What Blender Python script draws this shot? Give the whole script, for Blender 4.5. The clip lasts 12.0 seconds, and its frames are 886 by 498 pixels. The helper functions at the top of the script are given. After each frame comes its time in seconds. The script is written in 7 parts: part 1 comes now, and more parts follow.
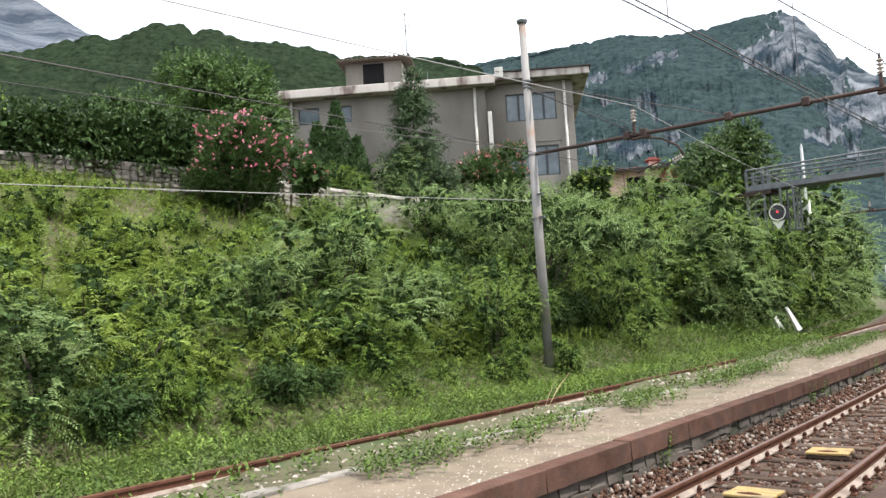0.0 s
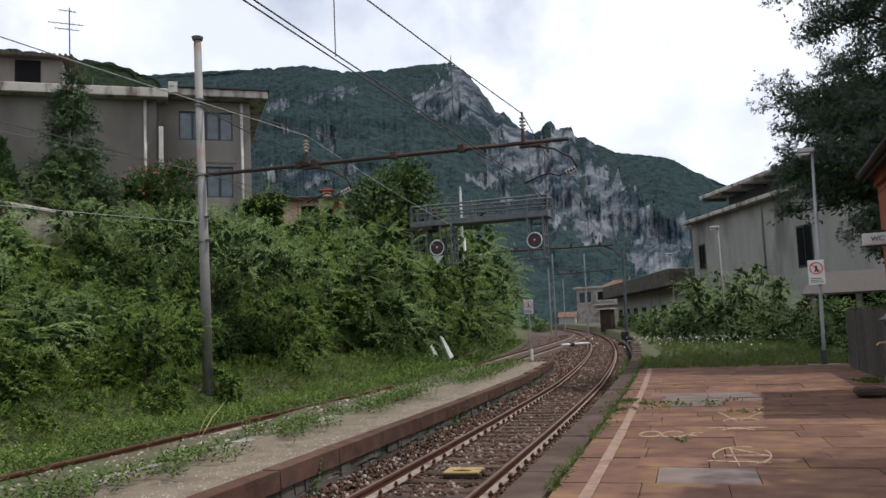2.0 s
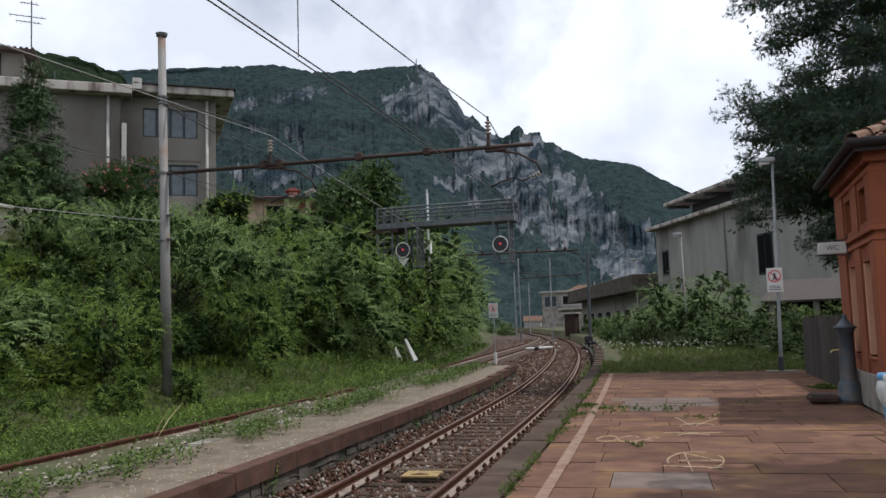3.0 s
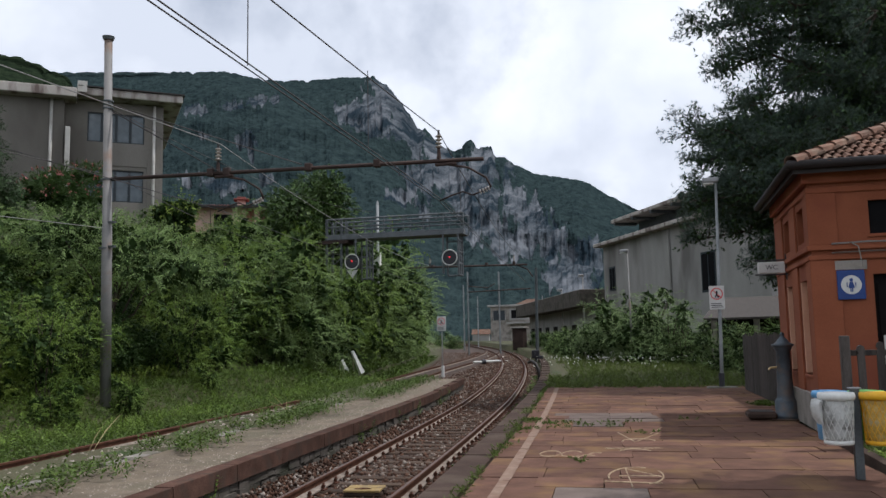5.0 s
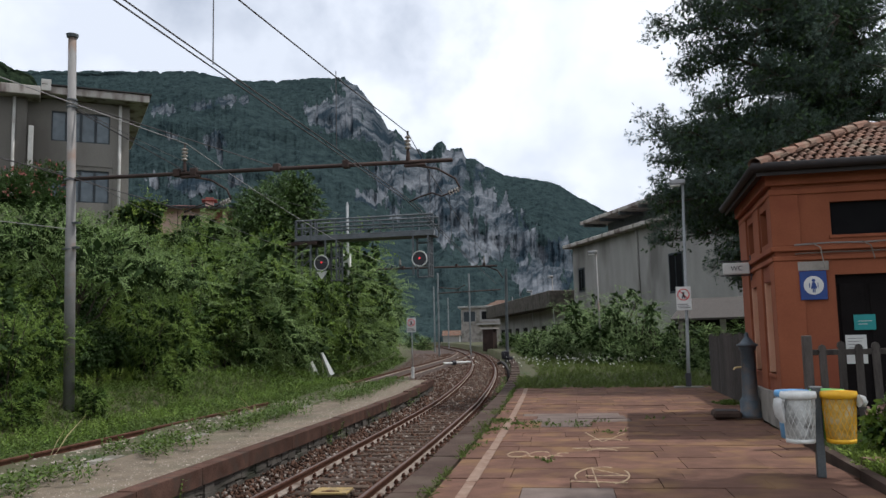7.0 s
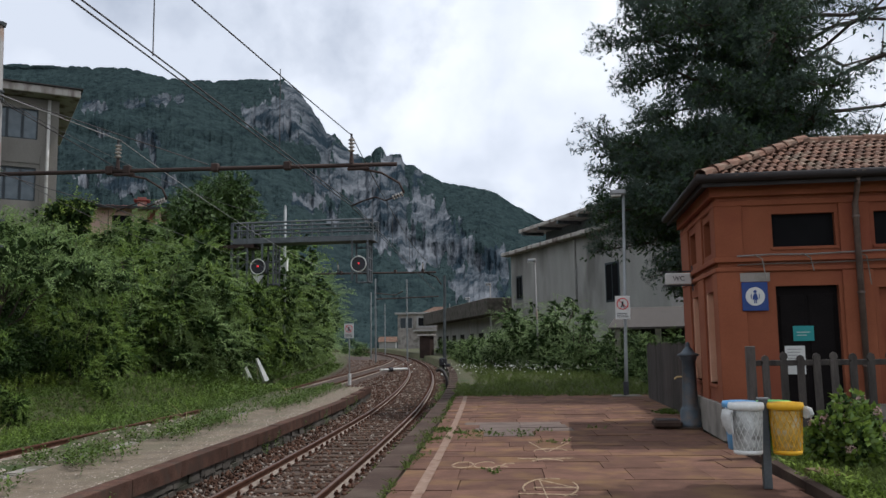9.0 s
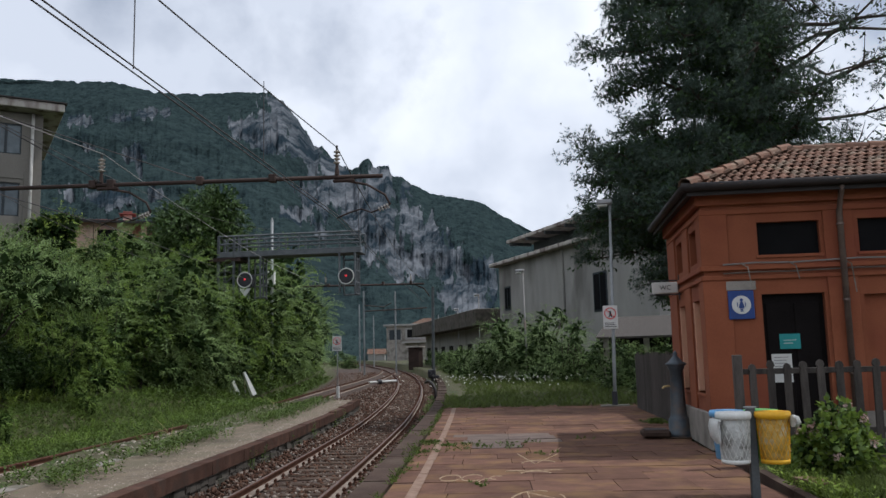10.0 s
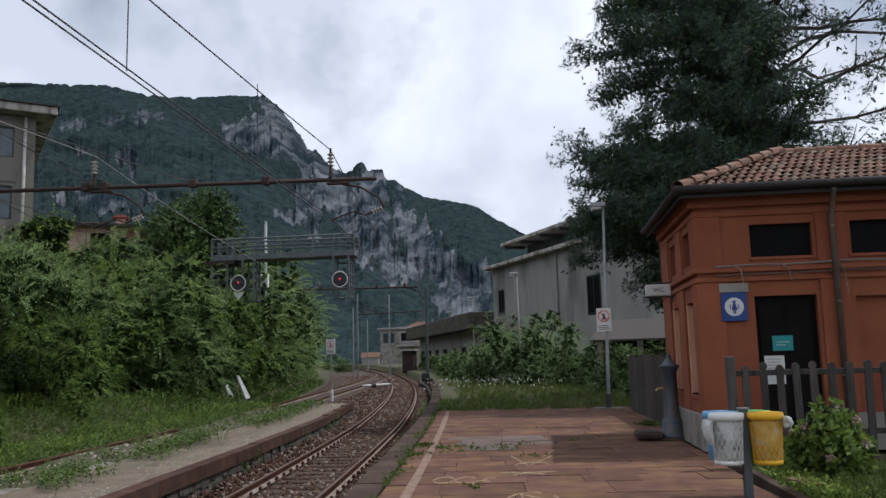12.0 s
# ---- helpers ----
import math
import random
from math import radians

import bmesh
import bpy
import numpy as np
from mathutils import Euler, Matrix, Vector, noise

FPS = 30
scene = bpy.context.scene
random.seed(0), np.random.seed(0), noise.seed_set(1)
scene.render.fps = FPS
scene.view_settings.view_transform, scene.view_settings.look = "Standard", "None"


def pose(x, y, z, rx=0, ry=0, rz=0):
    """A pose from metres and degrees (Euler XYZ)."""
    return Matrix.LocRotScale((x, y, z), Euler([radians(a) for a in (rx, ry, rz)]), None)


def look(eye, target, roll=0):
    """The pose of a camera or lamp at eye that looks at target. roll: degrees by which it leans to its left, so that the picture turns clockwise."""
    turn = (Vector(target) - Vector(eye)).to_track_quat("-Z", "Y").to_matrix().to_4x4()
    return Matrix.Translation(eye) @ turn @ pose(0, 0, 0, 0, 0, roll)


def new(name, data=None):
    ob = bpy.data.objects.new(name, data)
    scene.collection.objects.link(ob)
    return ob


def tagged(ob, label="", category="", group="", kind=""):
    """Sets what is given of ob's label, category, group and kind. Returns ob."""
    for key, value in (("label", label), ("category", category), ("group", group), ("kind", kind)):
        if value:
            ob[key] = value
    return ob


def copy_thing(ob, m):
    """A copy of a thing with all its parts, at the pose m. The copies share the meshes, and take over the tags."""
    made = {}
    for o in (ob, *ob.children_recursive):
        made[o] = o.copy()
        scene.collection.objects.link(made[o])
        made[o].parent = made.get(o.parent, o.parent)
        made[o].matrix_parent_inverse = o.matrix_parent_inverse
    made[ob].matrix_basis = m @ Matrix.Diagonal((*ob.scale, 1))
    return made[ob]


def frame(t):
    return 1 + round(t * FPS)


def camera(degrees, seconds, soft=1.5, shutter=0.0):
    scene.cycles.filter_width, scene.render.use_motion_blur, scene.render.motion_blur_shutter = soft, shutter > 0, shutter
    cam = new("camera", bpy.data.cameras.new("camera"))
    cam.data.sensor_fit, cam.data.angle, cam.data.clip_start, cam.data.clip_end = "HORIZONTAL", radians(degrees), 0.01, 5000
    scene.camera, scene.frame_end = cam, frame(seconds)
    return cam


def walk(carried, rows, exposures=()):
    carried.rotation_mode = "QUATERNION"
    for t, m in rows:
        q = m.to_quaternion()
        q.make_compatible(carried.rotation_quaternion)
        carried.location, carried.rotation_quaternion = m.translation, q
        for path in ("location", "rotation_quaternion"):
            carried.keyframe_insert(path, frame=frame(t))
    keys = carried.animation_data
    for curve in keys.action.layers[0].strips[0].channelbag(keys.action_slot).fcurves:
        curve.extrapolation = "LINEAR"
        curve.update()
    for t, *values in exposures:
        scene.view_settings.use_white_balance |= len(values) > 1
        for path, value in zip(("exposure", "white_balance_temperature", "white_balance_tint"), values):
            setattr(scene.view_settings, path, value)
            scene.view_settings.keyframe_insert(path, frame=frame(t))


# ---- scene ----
cam = camera(56.05, 12.0)
PATH = [
    (0, pose(-0.155, -0.253, 1.551, 94.773, 3.111, 42.576)),
    (0.5, pose(-0.193, -0.224, 1.562, 95.447, 3.058, 36.528)),
    (1, pose(-0.164, -0.233, 1.564, 95.634, 3.255, 30.072)),
    (1.5, pose(-0.086, -0.140, 1.556, 95.558, 3.050, 23.055)),
    (2, pose(0.002, -0.147, 1.559, 95.500, 2.415, 20.279)),
    (2.5, pose(0.042, -0.093, 1.569, 95.618, 2.276, 18.378)),
    (3, pose(0.080, -0.114, 1.566, 95.594, 1.781, 17.952)),
    (5, pose(0.113, -0.091, 1.580, 96.364, 1.083, 14.431)),
    (5.5, pose(0.111, -0.062, 1.575, 96.050, 1.152, 13.471)),
    (6, pose(0.107, -0.071, 1.579, 96.010, 1.455, 13.084)),
    (6.5, pose(0.121, -0.056, 1.571, 96.181, 1.510, 12.861)),
    (7, pose(0.148, -0.066, 1.577, 96.413, 1.293, 12.425)),
    (9, pose(-0.045, 0.175, 1.598, 96.766, 0.779, 8.009)),
    (9.5, pose(0.011, 0.213, 1.601, 97.451, 1.434, 7.560)),
    (10, pose(-0.009, 0.239, 1.608, 97.523, 1.437, 7.285)),
    (10.5, pose(-0.016, 0.244, 1.603, 97.510, 1.616, 7.341)),
    (11, pose(-0.027, 0.230, 1.600, 97.386, 1.546, 7.134)),
    (11.5, pose(-0.031, 0.230, 1.590, 97.669, 1.342, 6.720)),
    (12, pose(-0.006, 0.232, 1.588, 97.748, 1.523, 6.871))]
EXPOSURE = [(0.0, 0.80, 6380, 11), (0.5, 0.31, 6380, 11), (1.0, -0.12, 6250, 12), (1.5, -0.30, 6230, 12), (2.5, -0.46, 6200, 12), (5.0, -0.61, 6080, 12), (6.2, -0.50, 6130, 11), (7.0, -0.50, 6130, 11), (9.0, -0.63, 6070, 11), (12.0, -0.73, 5970, 12)]
walk(cam, PATH, EXPOSURE)

# ---- light ----
SUN_DIR = Vector((2.1, 0.62, 4.2)).normalized()
sun_el = math.asin(SUN_DIR.z)
sun_az = math.atan2(SUN_DIR.x, SUN_DIR.y)
world = bpy.data.worlds.new("sky")
scene.world = world
world.use_nodes = True
wn, wl = world.node_tree.nodes, world.node_tree.links
wn.clear()
sky = wn.new("ShaderNodeTexSky")
sky.sky_type, sky.sun_disc = "NISHITA", False
sky.sun_elevation, sky.sun_rotation = sun_el, sun_az
cloud = wn.new("ShaderNodeTexNoise")
cloud.inputs["Scale"].default_value, cloud.inputs["Detail"].default_value = 3.6, 7.0
cloud.inputs["Roughness"].default_value, cloud.inputs["Distortion"].default_value = 0.52, 0.0
cover = wn.new("ShaderNodeValToRGB")
cover.color_ramp.elements[0].position, cover.color_ramp.elements[0].color = 0.30, (0.42, 0.42, 0.42, 1)
cover.color_ramp.elements[1].position, cover.color_ramp.elements[1].color = 0.46, (1, 1, 1, 1)
puff = wn.new("ShaderNodeTexNoise")
puff.inputs["Scale"].default_value, puff.inputs["Detail"].default_value = 5.5, 6.0
puff.inputs["Distortion"].default_value = 0.15
shade = wn.new("ShaderNodeValToRGB")
shade.color_ramp.elements[0].position, shade.color_ramp.elements[0].color = 0.34, (11.6, 12.2, 13.2, 1)
shade.color_ramp.elements[1].position, shade.color_ramp.elements[1].color = 0.62, (16.8, 17.1, 17.5, 1)
sky_at = wn.new("ShaderNodeTexCoord")
mixsky = wn.new("ShaderNodeMix")
mixsky.data_type = "RGBA"
gap_dir = wn.new("ShaderNodeVectorMath")
gap_dir.operation, gap_dir.inputs[1].default_value = "DOT_PRODUCT", Vector((0.36, 0.87, 0.33)).normalized()
wl.new(sky_at.outputs["Generated"], gap_dir.inputs[0])
gap = wn.new("ShaderNodeMapRange")
gap.inputs["From Min"].default_value, gap.inputs["From Max"].default_value = 0.988, 1.0
gap.inputs["To Min"].default_value, gap.inputs["To Max"].default_value = 0.0, -0.14
wl.new(gap_dir.outputs["Value"], gap.inputs["Value"])
thinned = wn.new("ShaderNodeMath")
wl.new(cloud.outputs["Fac"], thinned.inputs[0])
wl.new(gap.outputs["Result"], thinned.inputs[1])
wl.new(thinned.outputs[0], cover.inputs["Fac"])
west = wn.new("ShaderNodeVectorMath")
west.operation, west.inputs[1].default_value = "DOT_PRODUCT", Vector((-0.62, 0.72, 0.30)).normalized()
wl.new(sky_at.outputs["Generated"], west.inputs[0])
greyer = wn.new("ShaderNodeMapRange")
greyer.inputs["From Min"].default_value, greyer.inputs["From Max"].default_value = 0.80, 0.99
greyer.inputs["To Min"].default_value, greyer.inputs["To Max"].default_value = 0.03, -0.16
wl.new(west.outputs["Value"], greyer.inputs["Value"])
puffs = wn.new("ShaderNodeMath")
wl.new(puff.outputs["Fac"], puffs.inputs[0])
wl.new(greyer.outputs["Result"], puffs.inputs[1])
wl.new(puffs.outputs[0], shade.inputs["Fac"])
wl.new(cover.outputs["Color"], mixsky.inputs["Factor"])
wl.new(sky.outputs["Color"], mixsky.inputs["A"])
wl.new(shade.outputs["Color"], mixsky.inputs["B"])
backg = wn.new("ShaderNodeBackground")
backg.inputs["Strength"].default_value = 0.10
wout = wn.new("ShaderNodeOutputWorld")
wl.new(mixsky.outputs["Result"], backg.inputs["Color"])
wl.new(backg.outputs["Background"], wout.inputs["Surface"])
sun = new("sun", bpy.data.lights.new("sun", "SUN"))
sun.data.energy, sun.data.angle, sun.data.color = 4.5, radians(0.6), (1.0, 0.95, 0.87)
sun.matrix_world = look(SUN_DIR * 60, (0, 0, 0))

# ---- materials ----
def material(name, tones, rough=0.85, scale=6.0, fine=40.0, bump=0.3, metal=0.0, rnd=0.0, stain=None, stain_scale=1.2, depth=0.01, island=False, translucent=0.0, stretch=None, spec=0.3):
    """tones: two colours mixed by coarse and fine noise; stain: a third colour in worn patches."""
    m = bpy.data.materials.new(name)
    m.use_nodes = True
    n, l = m.node_tree.nodes, m.node_tree.links
    b = n["Principled BSDF"]
    b.inputs["Roughness"].default_value, b.inputs["Metallic"].default_value = rough, metal
    b.inputs["Specular IOR Level"].default_value = spec
    co = n.new("ShaderNodeTexCoord")
    geo = n.new("ShaderNodeNewGeometry")
    src = geo.outputs["Position"]
    if stretch:
        mp = n.new("ShaderNodeMapping")
        mp.inputs["Scale"].default_value = stretch
        l.new(src, mp.inputs["Vector"])
        src = mp.outputs["Vector"]
    def tex(s, d=5.0):
        t = n.new("ShaderNodeTexNoise")
        t.inputs["Scale"].default_value, t.inputs["Detail"].default_value = s, d
        l.new(src, t.inputs["Vector"])
        return t.outputs["Fac"]
    a, f = tex(scale), tex(fine, 3.0)
    add = n.new("ShaderNodeMath")
    add.operation = "MULTIPLY_ADD"
    l.new(f, add.inputs[0])
    add.inputs[1].default_value = 0.6
    l.new(a, add.inputs[2])
    ramp = n.new("ShaderNodeMapRange")
    ramp.inputs["From Min"].default_value, ramp.inputs["From Max"].default_value = 0.52, 1.08
    l.new(add.outputs[0], ramp.inputs["Value"])
    mix = n.new("ShaderNodeMix")
    mix.data_type = "RGBA"
    mix.inputs["A"].default_value, mix.inputs["B"].default_value = (*tones[0], 1), (*tones[1], 1)
    l.new(ramp.outputs["Result"], mix.inputs["Factor"])
    out = mix.outputs["Result"]
    if stain:
        st = n.new("ShaderNodeValToRGB")
        st.color_ramp.elements[0].position, st.color_ramp.elements[1].position = 0.50, 0.66
        l.new(tex(stain_scale, 6.0), st.inputs["Fac"])
        m2 = n.new("ShaderNodeMix")
        m2.data_type = "RGBA"
        l.new(st.outputs["Color"], m2.inputs["Factor"])
        l.new(out, m2.inputs["A"])
        m2.inputs["B"].default_value = (*stain, 1)
        out = m2.outputs["Result"]
    if rnd:
        hs = n.new("ShaderNodeHueSaturation")
        mr = n.new("ShaderNodeMapRange")
        mr.inputs["To Min"].default_value, mr.inputs["To Max"].default_value = 1 - rnd, 1 + rnd
        if island:
            l.new(geo.outputs["Random Per Island"], mr.inputs["Value"])
        else:
            oi = n.new("ShaderNodeObjectInfo")
            l.new(oi.outputs["Random"], mr.inputs["Value"])
        l.new(mr.outputs["Result"], hs.inputs["Value"])
        l.new(out, hs.inputs["Color"])
        out = hs.outputs["Color"]
    l.new(out, b.inputs["Base Color"])
    if bump:
        bp = n.new("ShaderNodeBump")
        bp.inputs["Strength"].default_value, bp.inputs["Distance"].default_value = bump, depth
        l.new(add.outputs[0], bp.inputs["Height"])
        l.new(bp.outputs["Normal"], b.inputs["Normal"])
    if translucent:
        tr = n.new("ShaderNodeBsdfTranslucent")
        l.new(out, tr.inputs["Color"])
        ms = n.new("ShaderNodeMixShader")
        ms.inputs["Fac"].default_value = translucent
        l.new(b.outputs["BSDF"], ms.inputs[1])
        l.new(tr.outputs["BSDF"], ms.inputs[2])
        l.new(ms.outputs["Shader"], n["Material Output"].inputs["Surface"])
    return m

def plain(name, color, rough=0.5, metal=0.0):
    return material(name, (color, tuple(min(1, v * 1.25) for v in color)), rough, 3.0, 60.0, 0.1, metal, depth=0.003)

def glow(name, color, strength):
    m = bpy.data.materials.new(name)
    m.use_nodes = True
    b = m.node_tree.nodes["Principled BSDF"]
    b.inputs["Base Color"].default_value = (*color, 1)
    b.inputs["Emission Color"].default_value, b.inputs["Emission Strength"].default_value = (*color, 1), strength
    return m

def leafmat(name, a, b, tr=0.34, rnd=0.38, rough=0.5):
    return material(name, (a, b), rough, 0.9, 6.0, 0.0, rnd=rnd, island=True, translucent=tr, spec=0.14)

M = {}
M["soil"] = material("soil", ((0.048, 0.046, 0.022), (0.092, 0.084, 0.046)), 0.95, 1.2, 24.0, 0.9, stain=(0.035, 0.052, 0.015), depth=0.04)
M["ballast_bed"] = material("ballast_bed", ((0.026, 0.017, 0.013), (0.085, 0.058, 0.046)), 0.95, 9.0, 45.0, 1.0, depth=0.03)
M["stone_chip"] = material("stone_chip", ((0.034, 0.017, 0.011), (0.098, 0.055, 0.038)), 0.92, 4.0, 50.0, 0.3, rnd=0.5, island=True, spec=0.12)
M["sand"] = material("gravel_surface", ((0.092, 0.072, 0.050), (0.178, 0.142, 0.103)), 0.95, 2.0, 90.0, 0.8, stain=(0.115, 0.098, 0.065), stain_scale=0.7, depth=0.015)
M["slab"] = material("paving_slab", ((0.076, 0.041, 0.030), (0.150, 0.081, 0.058)), 0.92, 3.2, 60.0, 0.5, rnd=0.16, stain=(0.160, 0.094, 0.050), stain_scale=1.5, depth=0.008, spec=0.12)
M["slab_bed"] = material("joint_mortar", ((0.035, 0.026, 0.021), (0.07, 0.054, 0.044)), 0.95, 5.0, 60.0, 0.5)
M["edge_stone"] = material("edge_stone", ((0.038, 0.026, 0.021), (0.076, 0.051, 0.041)), 0.92, 2.0, 55.0, 0.6, rnd=0.10, stain=(0.085, 0.064, 0.050), spec=0.1)
M["line_paint"] = material("line_paint", ((0.15, 0.092, 0.066), (0.25, 0.175, 0.130)), 0.85, 9.0, 60.0, 0.2, stain=(0.16, 0.090, 0.062), stain_scale=4.0)
M["chalk"] = material("worn_paint", ((0.24, 0.17, 0.105), (0.38, 0.29, 0.19)), 0.8, 12.0, 70.0, 0.2, stain=(0.16, 0.10, 0.065), stain_scale=9.0)
M["cap"] = material("red_brown_cap", ((0.044, 0.024, 0.018), (0.104, 0.060, 0.046)), 0.95, 2.6, 45.0, 0.8, rnd=0.14, stain=(0.060, 0.042, 0.034), stain_scale=3.2, spec=0.05)
M["rubble"] = material("rubble_stone", ((0.13, 0.115, 0.10), (0.27, 0.245, 0.22)), 0.92, 3.0, 40.0, 0.6, rnd=0.3, stain=(0.10, 0.11, 0.06))
M["platform_stone"] = material("platform_stone", ((0.040, 0.034, 0.028), (0.105, 0.092, 0.078)), 0.92, 3.0, 40.0, 0.9, rnd=0.14, stain=(0.035, 0.036, 0.024))
M["kerb"] = material("pale_kerb", ((0.135, 0.122, 0.105), (0.235, 0.215, 0.19)), 0.9, 4.0, 40.0, 0.5, rnd=0.2, stain=(0.10, 0.09, 0.07), stain_scale=3.0)
M["rust"] = material("rusty_rail", ((0.048, 0.020, 0.012), (0.105, 0.047, 0.029)), 0.8, 7.0, 60.0, 0.3, metal=0.0, spec=0.15)
# pale tone for the rail foot: dirt on it plus painted-in sunlight
M["sunlit_dust"] = material("pale_sunlit_dust", ((0.15, 0.12, 0.10), (0.30, 0.25, 0.21)), 0.95, 6.0, 50.0, 0.3, stain=(0.10, 0.07, 0.055), stain_scale=3.0)
M["rail_top"] = material("worn_rail_head", ((0.060, 0.034, 0.025), (0.120, 0.075, 0.058)), 0.5, 5.0, 60.0, 0.05, metal=0.3)
M["sleeper"] = material("old_sleeper_wood", ((0.036, 0.024, 0.018), (0.090, 0.064, 0.048)), 0.92, 3.0, 35.0, 0.6, rnd=0.3, stretch=(0.5, 3, 3), spec=0.1)
M["yellow_board"] = material("weathered_yellow_board", ((0.21, 0.145, 0.055), (0.33, 0.235, 0.095)), 0.8, 4.0, 50.0, 0.4, stain=(0.15, 0.11, 0.065), stain_scale=4.0)
M["orange"] = material("orange_plaster", ((0.200, 0.060, 0.028), (0.272, 0.090, 0.044)), 0.88, 1.4, 60.0, 0.25, rnd=0.05, stain=(0.20, 0.055, 0.03), stain_scale=0.9, depth=0.006)
M["orange_pale"] = material("pale_plaster", ((0.50, 0.27, 0.17), (0.60, 0.36, 0.25)), 0.88, 2.0, 60.0, 0.2)
M["plinth"] = material("grey_plinth", ((0.20, 0.18, 0.16), (0.32, 0.29, 0.26)), 0.9, 2.0, 45.0, 0.4, stain=(0.14, 0.13, 0.11))
M["roof_tile"] = material("terracotta_tile", ((0.090, 0.046, 0.031), (0.19, 0.100, 0.066)), 0.85, 2.2, 40.0, 0.3, rnd=0.35, stain=(0.17, 0.125, 0.09), stain_scale=2.5)
M["gutter"] = material("dark_gutter_metal", ((0.018, 0.015, 0.015), (0.034, 0.028, 0.027)), 0.6, 4.0, 40.0, 0.1, metal=0.2)
M["pipe"] = material("dull_pipe_metal", ((0.12, 0.09, 0.08), (0.20, 0.15, 0.13)), 0.5, 4.0, 40.0, 0.1, metal=0.5)
# near-black colour in place of the unlit inside behind openings and panes
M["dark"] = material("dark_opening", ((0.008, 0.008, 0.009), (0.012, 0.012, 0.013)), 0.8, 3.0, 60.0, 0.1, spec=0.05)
M["dark_door"] = material("dark_door", ((0.007, 0.006, 0.006), (0.012, 0.010, 0.010)), 0.7, 3.0, 30.0, 0.1, spec=0.05)
M["concrete"] = material("house_render", ((0.148, 0.138, 0.122), (0.220, 0.206, 0.184)), 0.9, 0.7, 30.0, 0.3, stain=(0.115, 0.105, 0.092), stain_scale=0.35, stretch=(1, 1, 0.4))
M["fascia"] = material("roof_fascia", ((0.33, 0.30, 0.27), (0.44, 0.41, 0.38)), 0.9, 1.2, 30.0, 0.3, stain=(0.13, 0.10, 0.09), stain_scale=1.5, stretch=(1, 1, 0.3))
M["white"] = material("white_paint", ((0.36, 0.35, 0.325), (0.50, 0.49, 0.46)), 0.7, 3.0, 50.0, 0.1, stain=(0.27, 0.25, 0.22), stain_scale=1.5)
M["white_wall"] = material("stained_white_wall", ((0.235, 0.228, 0.214), (0.335, 0.326, 0.306)), 0.9, 0.9, 30.0, 0.2, stain=(0.150, 0.143, 0.132), stain_scale=0.35, stretch=(1, 1, 0.35))
M["pink"] = material("pink_plaster", ((0.46, 0.30, 0.26), (0.56, 0.38, 0.33)), 0.9, 1.0, 40.0, 0.2)
M["red_tile"] = material("red_roof", ((0.15, 0.045, 0.038), (0.23, 0.075, 0.06)), 0.85, 3.0, 30.0, 0.4, stretch=(6, 1, 1))
M["steel"] = material("galvanised_steel", ((0.20, 0.205, 0.21), (0.33, 0.335, 0.34)), 0.55, 3.0, 50.0, 0.15, metal=0.4, stain=(0.24, 0.17, 0.12), stain_scale=0.8)
M["signal_grey"] = material("signal_grey_paint", ((0.085, 0.093, 0.10), (0.15, 0.16, 0.17)), 0.6, 3.0, 50.0, 0.1, metal=0.3)
M["zinc"] = material("dull_zinc", ((0.19, 0.20, 0.205), (0.29, 0.30, 0.305)), 0.6, 3.0, 50.0, 0.1, metal=0.3)
M["steel_dark"] = material("dark_painted_steel", ((0.06, 0.07, 0.075), (0.12, 0.13, 0.135)), 0.6, 3.0, 40.0, 0.1, metal=0.3)
M["beam"] = material("rusty_beam", ((0.026, 0.018, 0.016), (0.062, 0.038, 0.031)), 0.75, 2.0, 40.0, 0.2, metal=0.2)
M["mast"] = material("weathered_mast", ((0.150, 0.145, 0.140), (0.235, 0.228, 0.220)), 0.7, 1.5, 40.0, 0.2, metal=0.2, stain=(0.185, 0.120, 0.085), stain_scale=1.1)
M["wire"] = plain("dark_wire", (0.05, 0.045, 0.045), 0.6, 0.4)
M["pale_wire"] = plain("pale_wire", (0.20, 0.195, 0.19), 0.6, 0.3)
M["porcelain"] = material("insulator_glaze", ((0.16, 0.13, 0.11), (0.40, 0.36, 0.31)), 0.25, 12.0, 40.0, 0.05)
M["iron"] = material("painted_cast_iron", ((0.055, 0.07, 0.085), (0.10, 0.12, 0.14)), 0.55, 5.0, 50.0, 0.25, metal=0.3, stain=(0.12, 0.10, 0.09), stain_scale=4.0)
M["brass"] = plain("brass", (0.45, 0.33, 0.16), 0.4, 0.8)
M["fence_wood"] = material("grey_weathered_wood", ((0.036, 0.031, 0.028), (0.09, 0.078, 0.07)), 0.9, 5.0, 50.0, 0.5, rnd=0.25, stretch=(3, 3, 0.4))
M["glass"] = material("window_glass", ((0.045, 0.065, 0.080), (0.10, 0.130, 0.150)), 0.15, 0.8, 3.0, 0.02, spec=0.5)
M["frame_dark"] = plain("window_frame_dark", (0.022, 0.030, 0.036), 0.5)
M["bag"] = material("translucent_plastic_bag", ((0.55, 0.56, 0.54), (0.80, 0.80, 0.78)), 0.3, 9.0, 40.0, 0.7, translucent=0.35, depth=0.02)
M["bin_white"] = material("white_bin_plastic", ((0.60, 0.60, 0.57), (0.76, 0.76, 0.73)), 0.45, 5.0, 40.0, 0.1)
M["bin_yellow"] = material("yellow_bin_plastic", ((0.66, 0.34, 0.015), (0.80, 0.46, 0.03)), 0.4, 4.0, 40.0, 0.1)
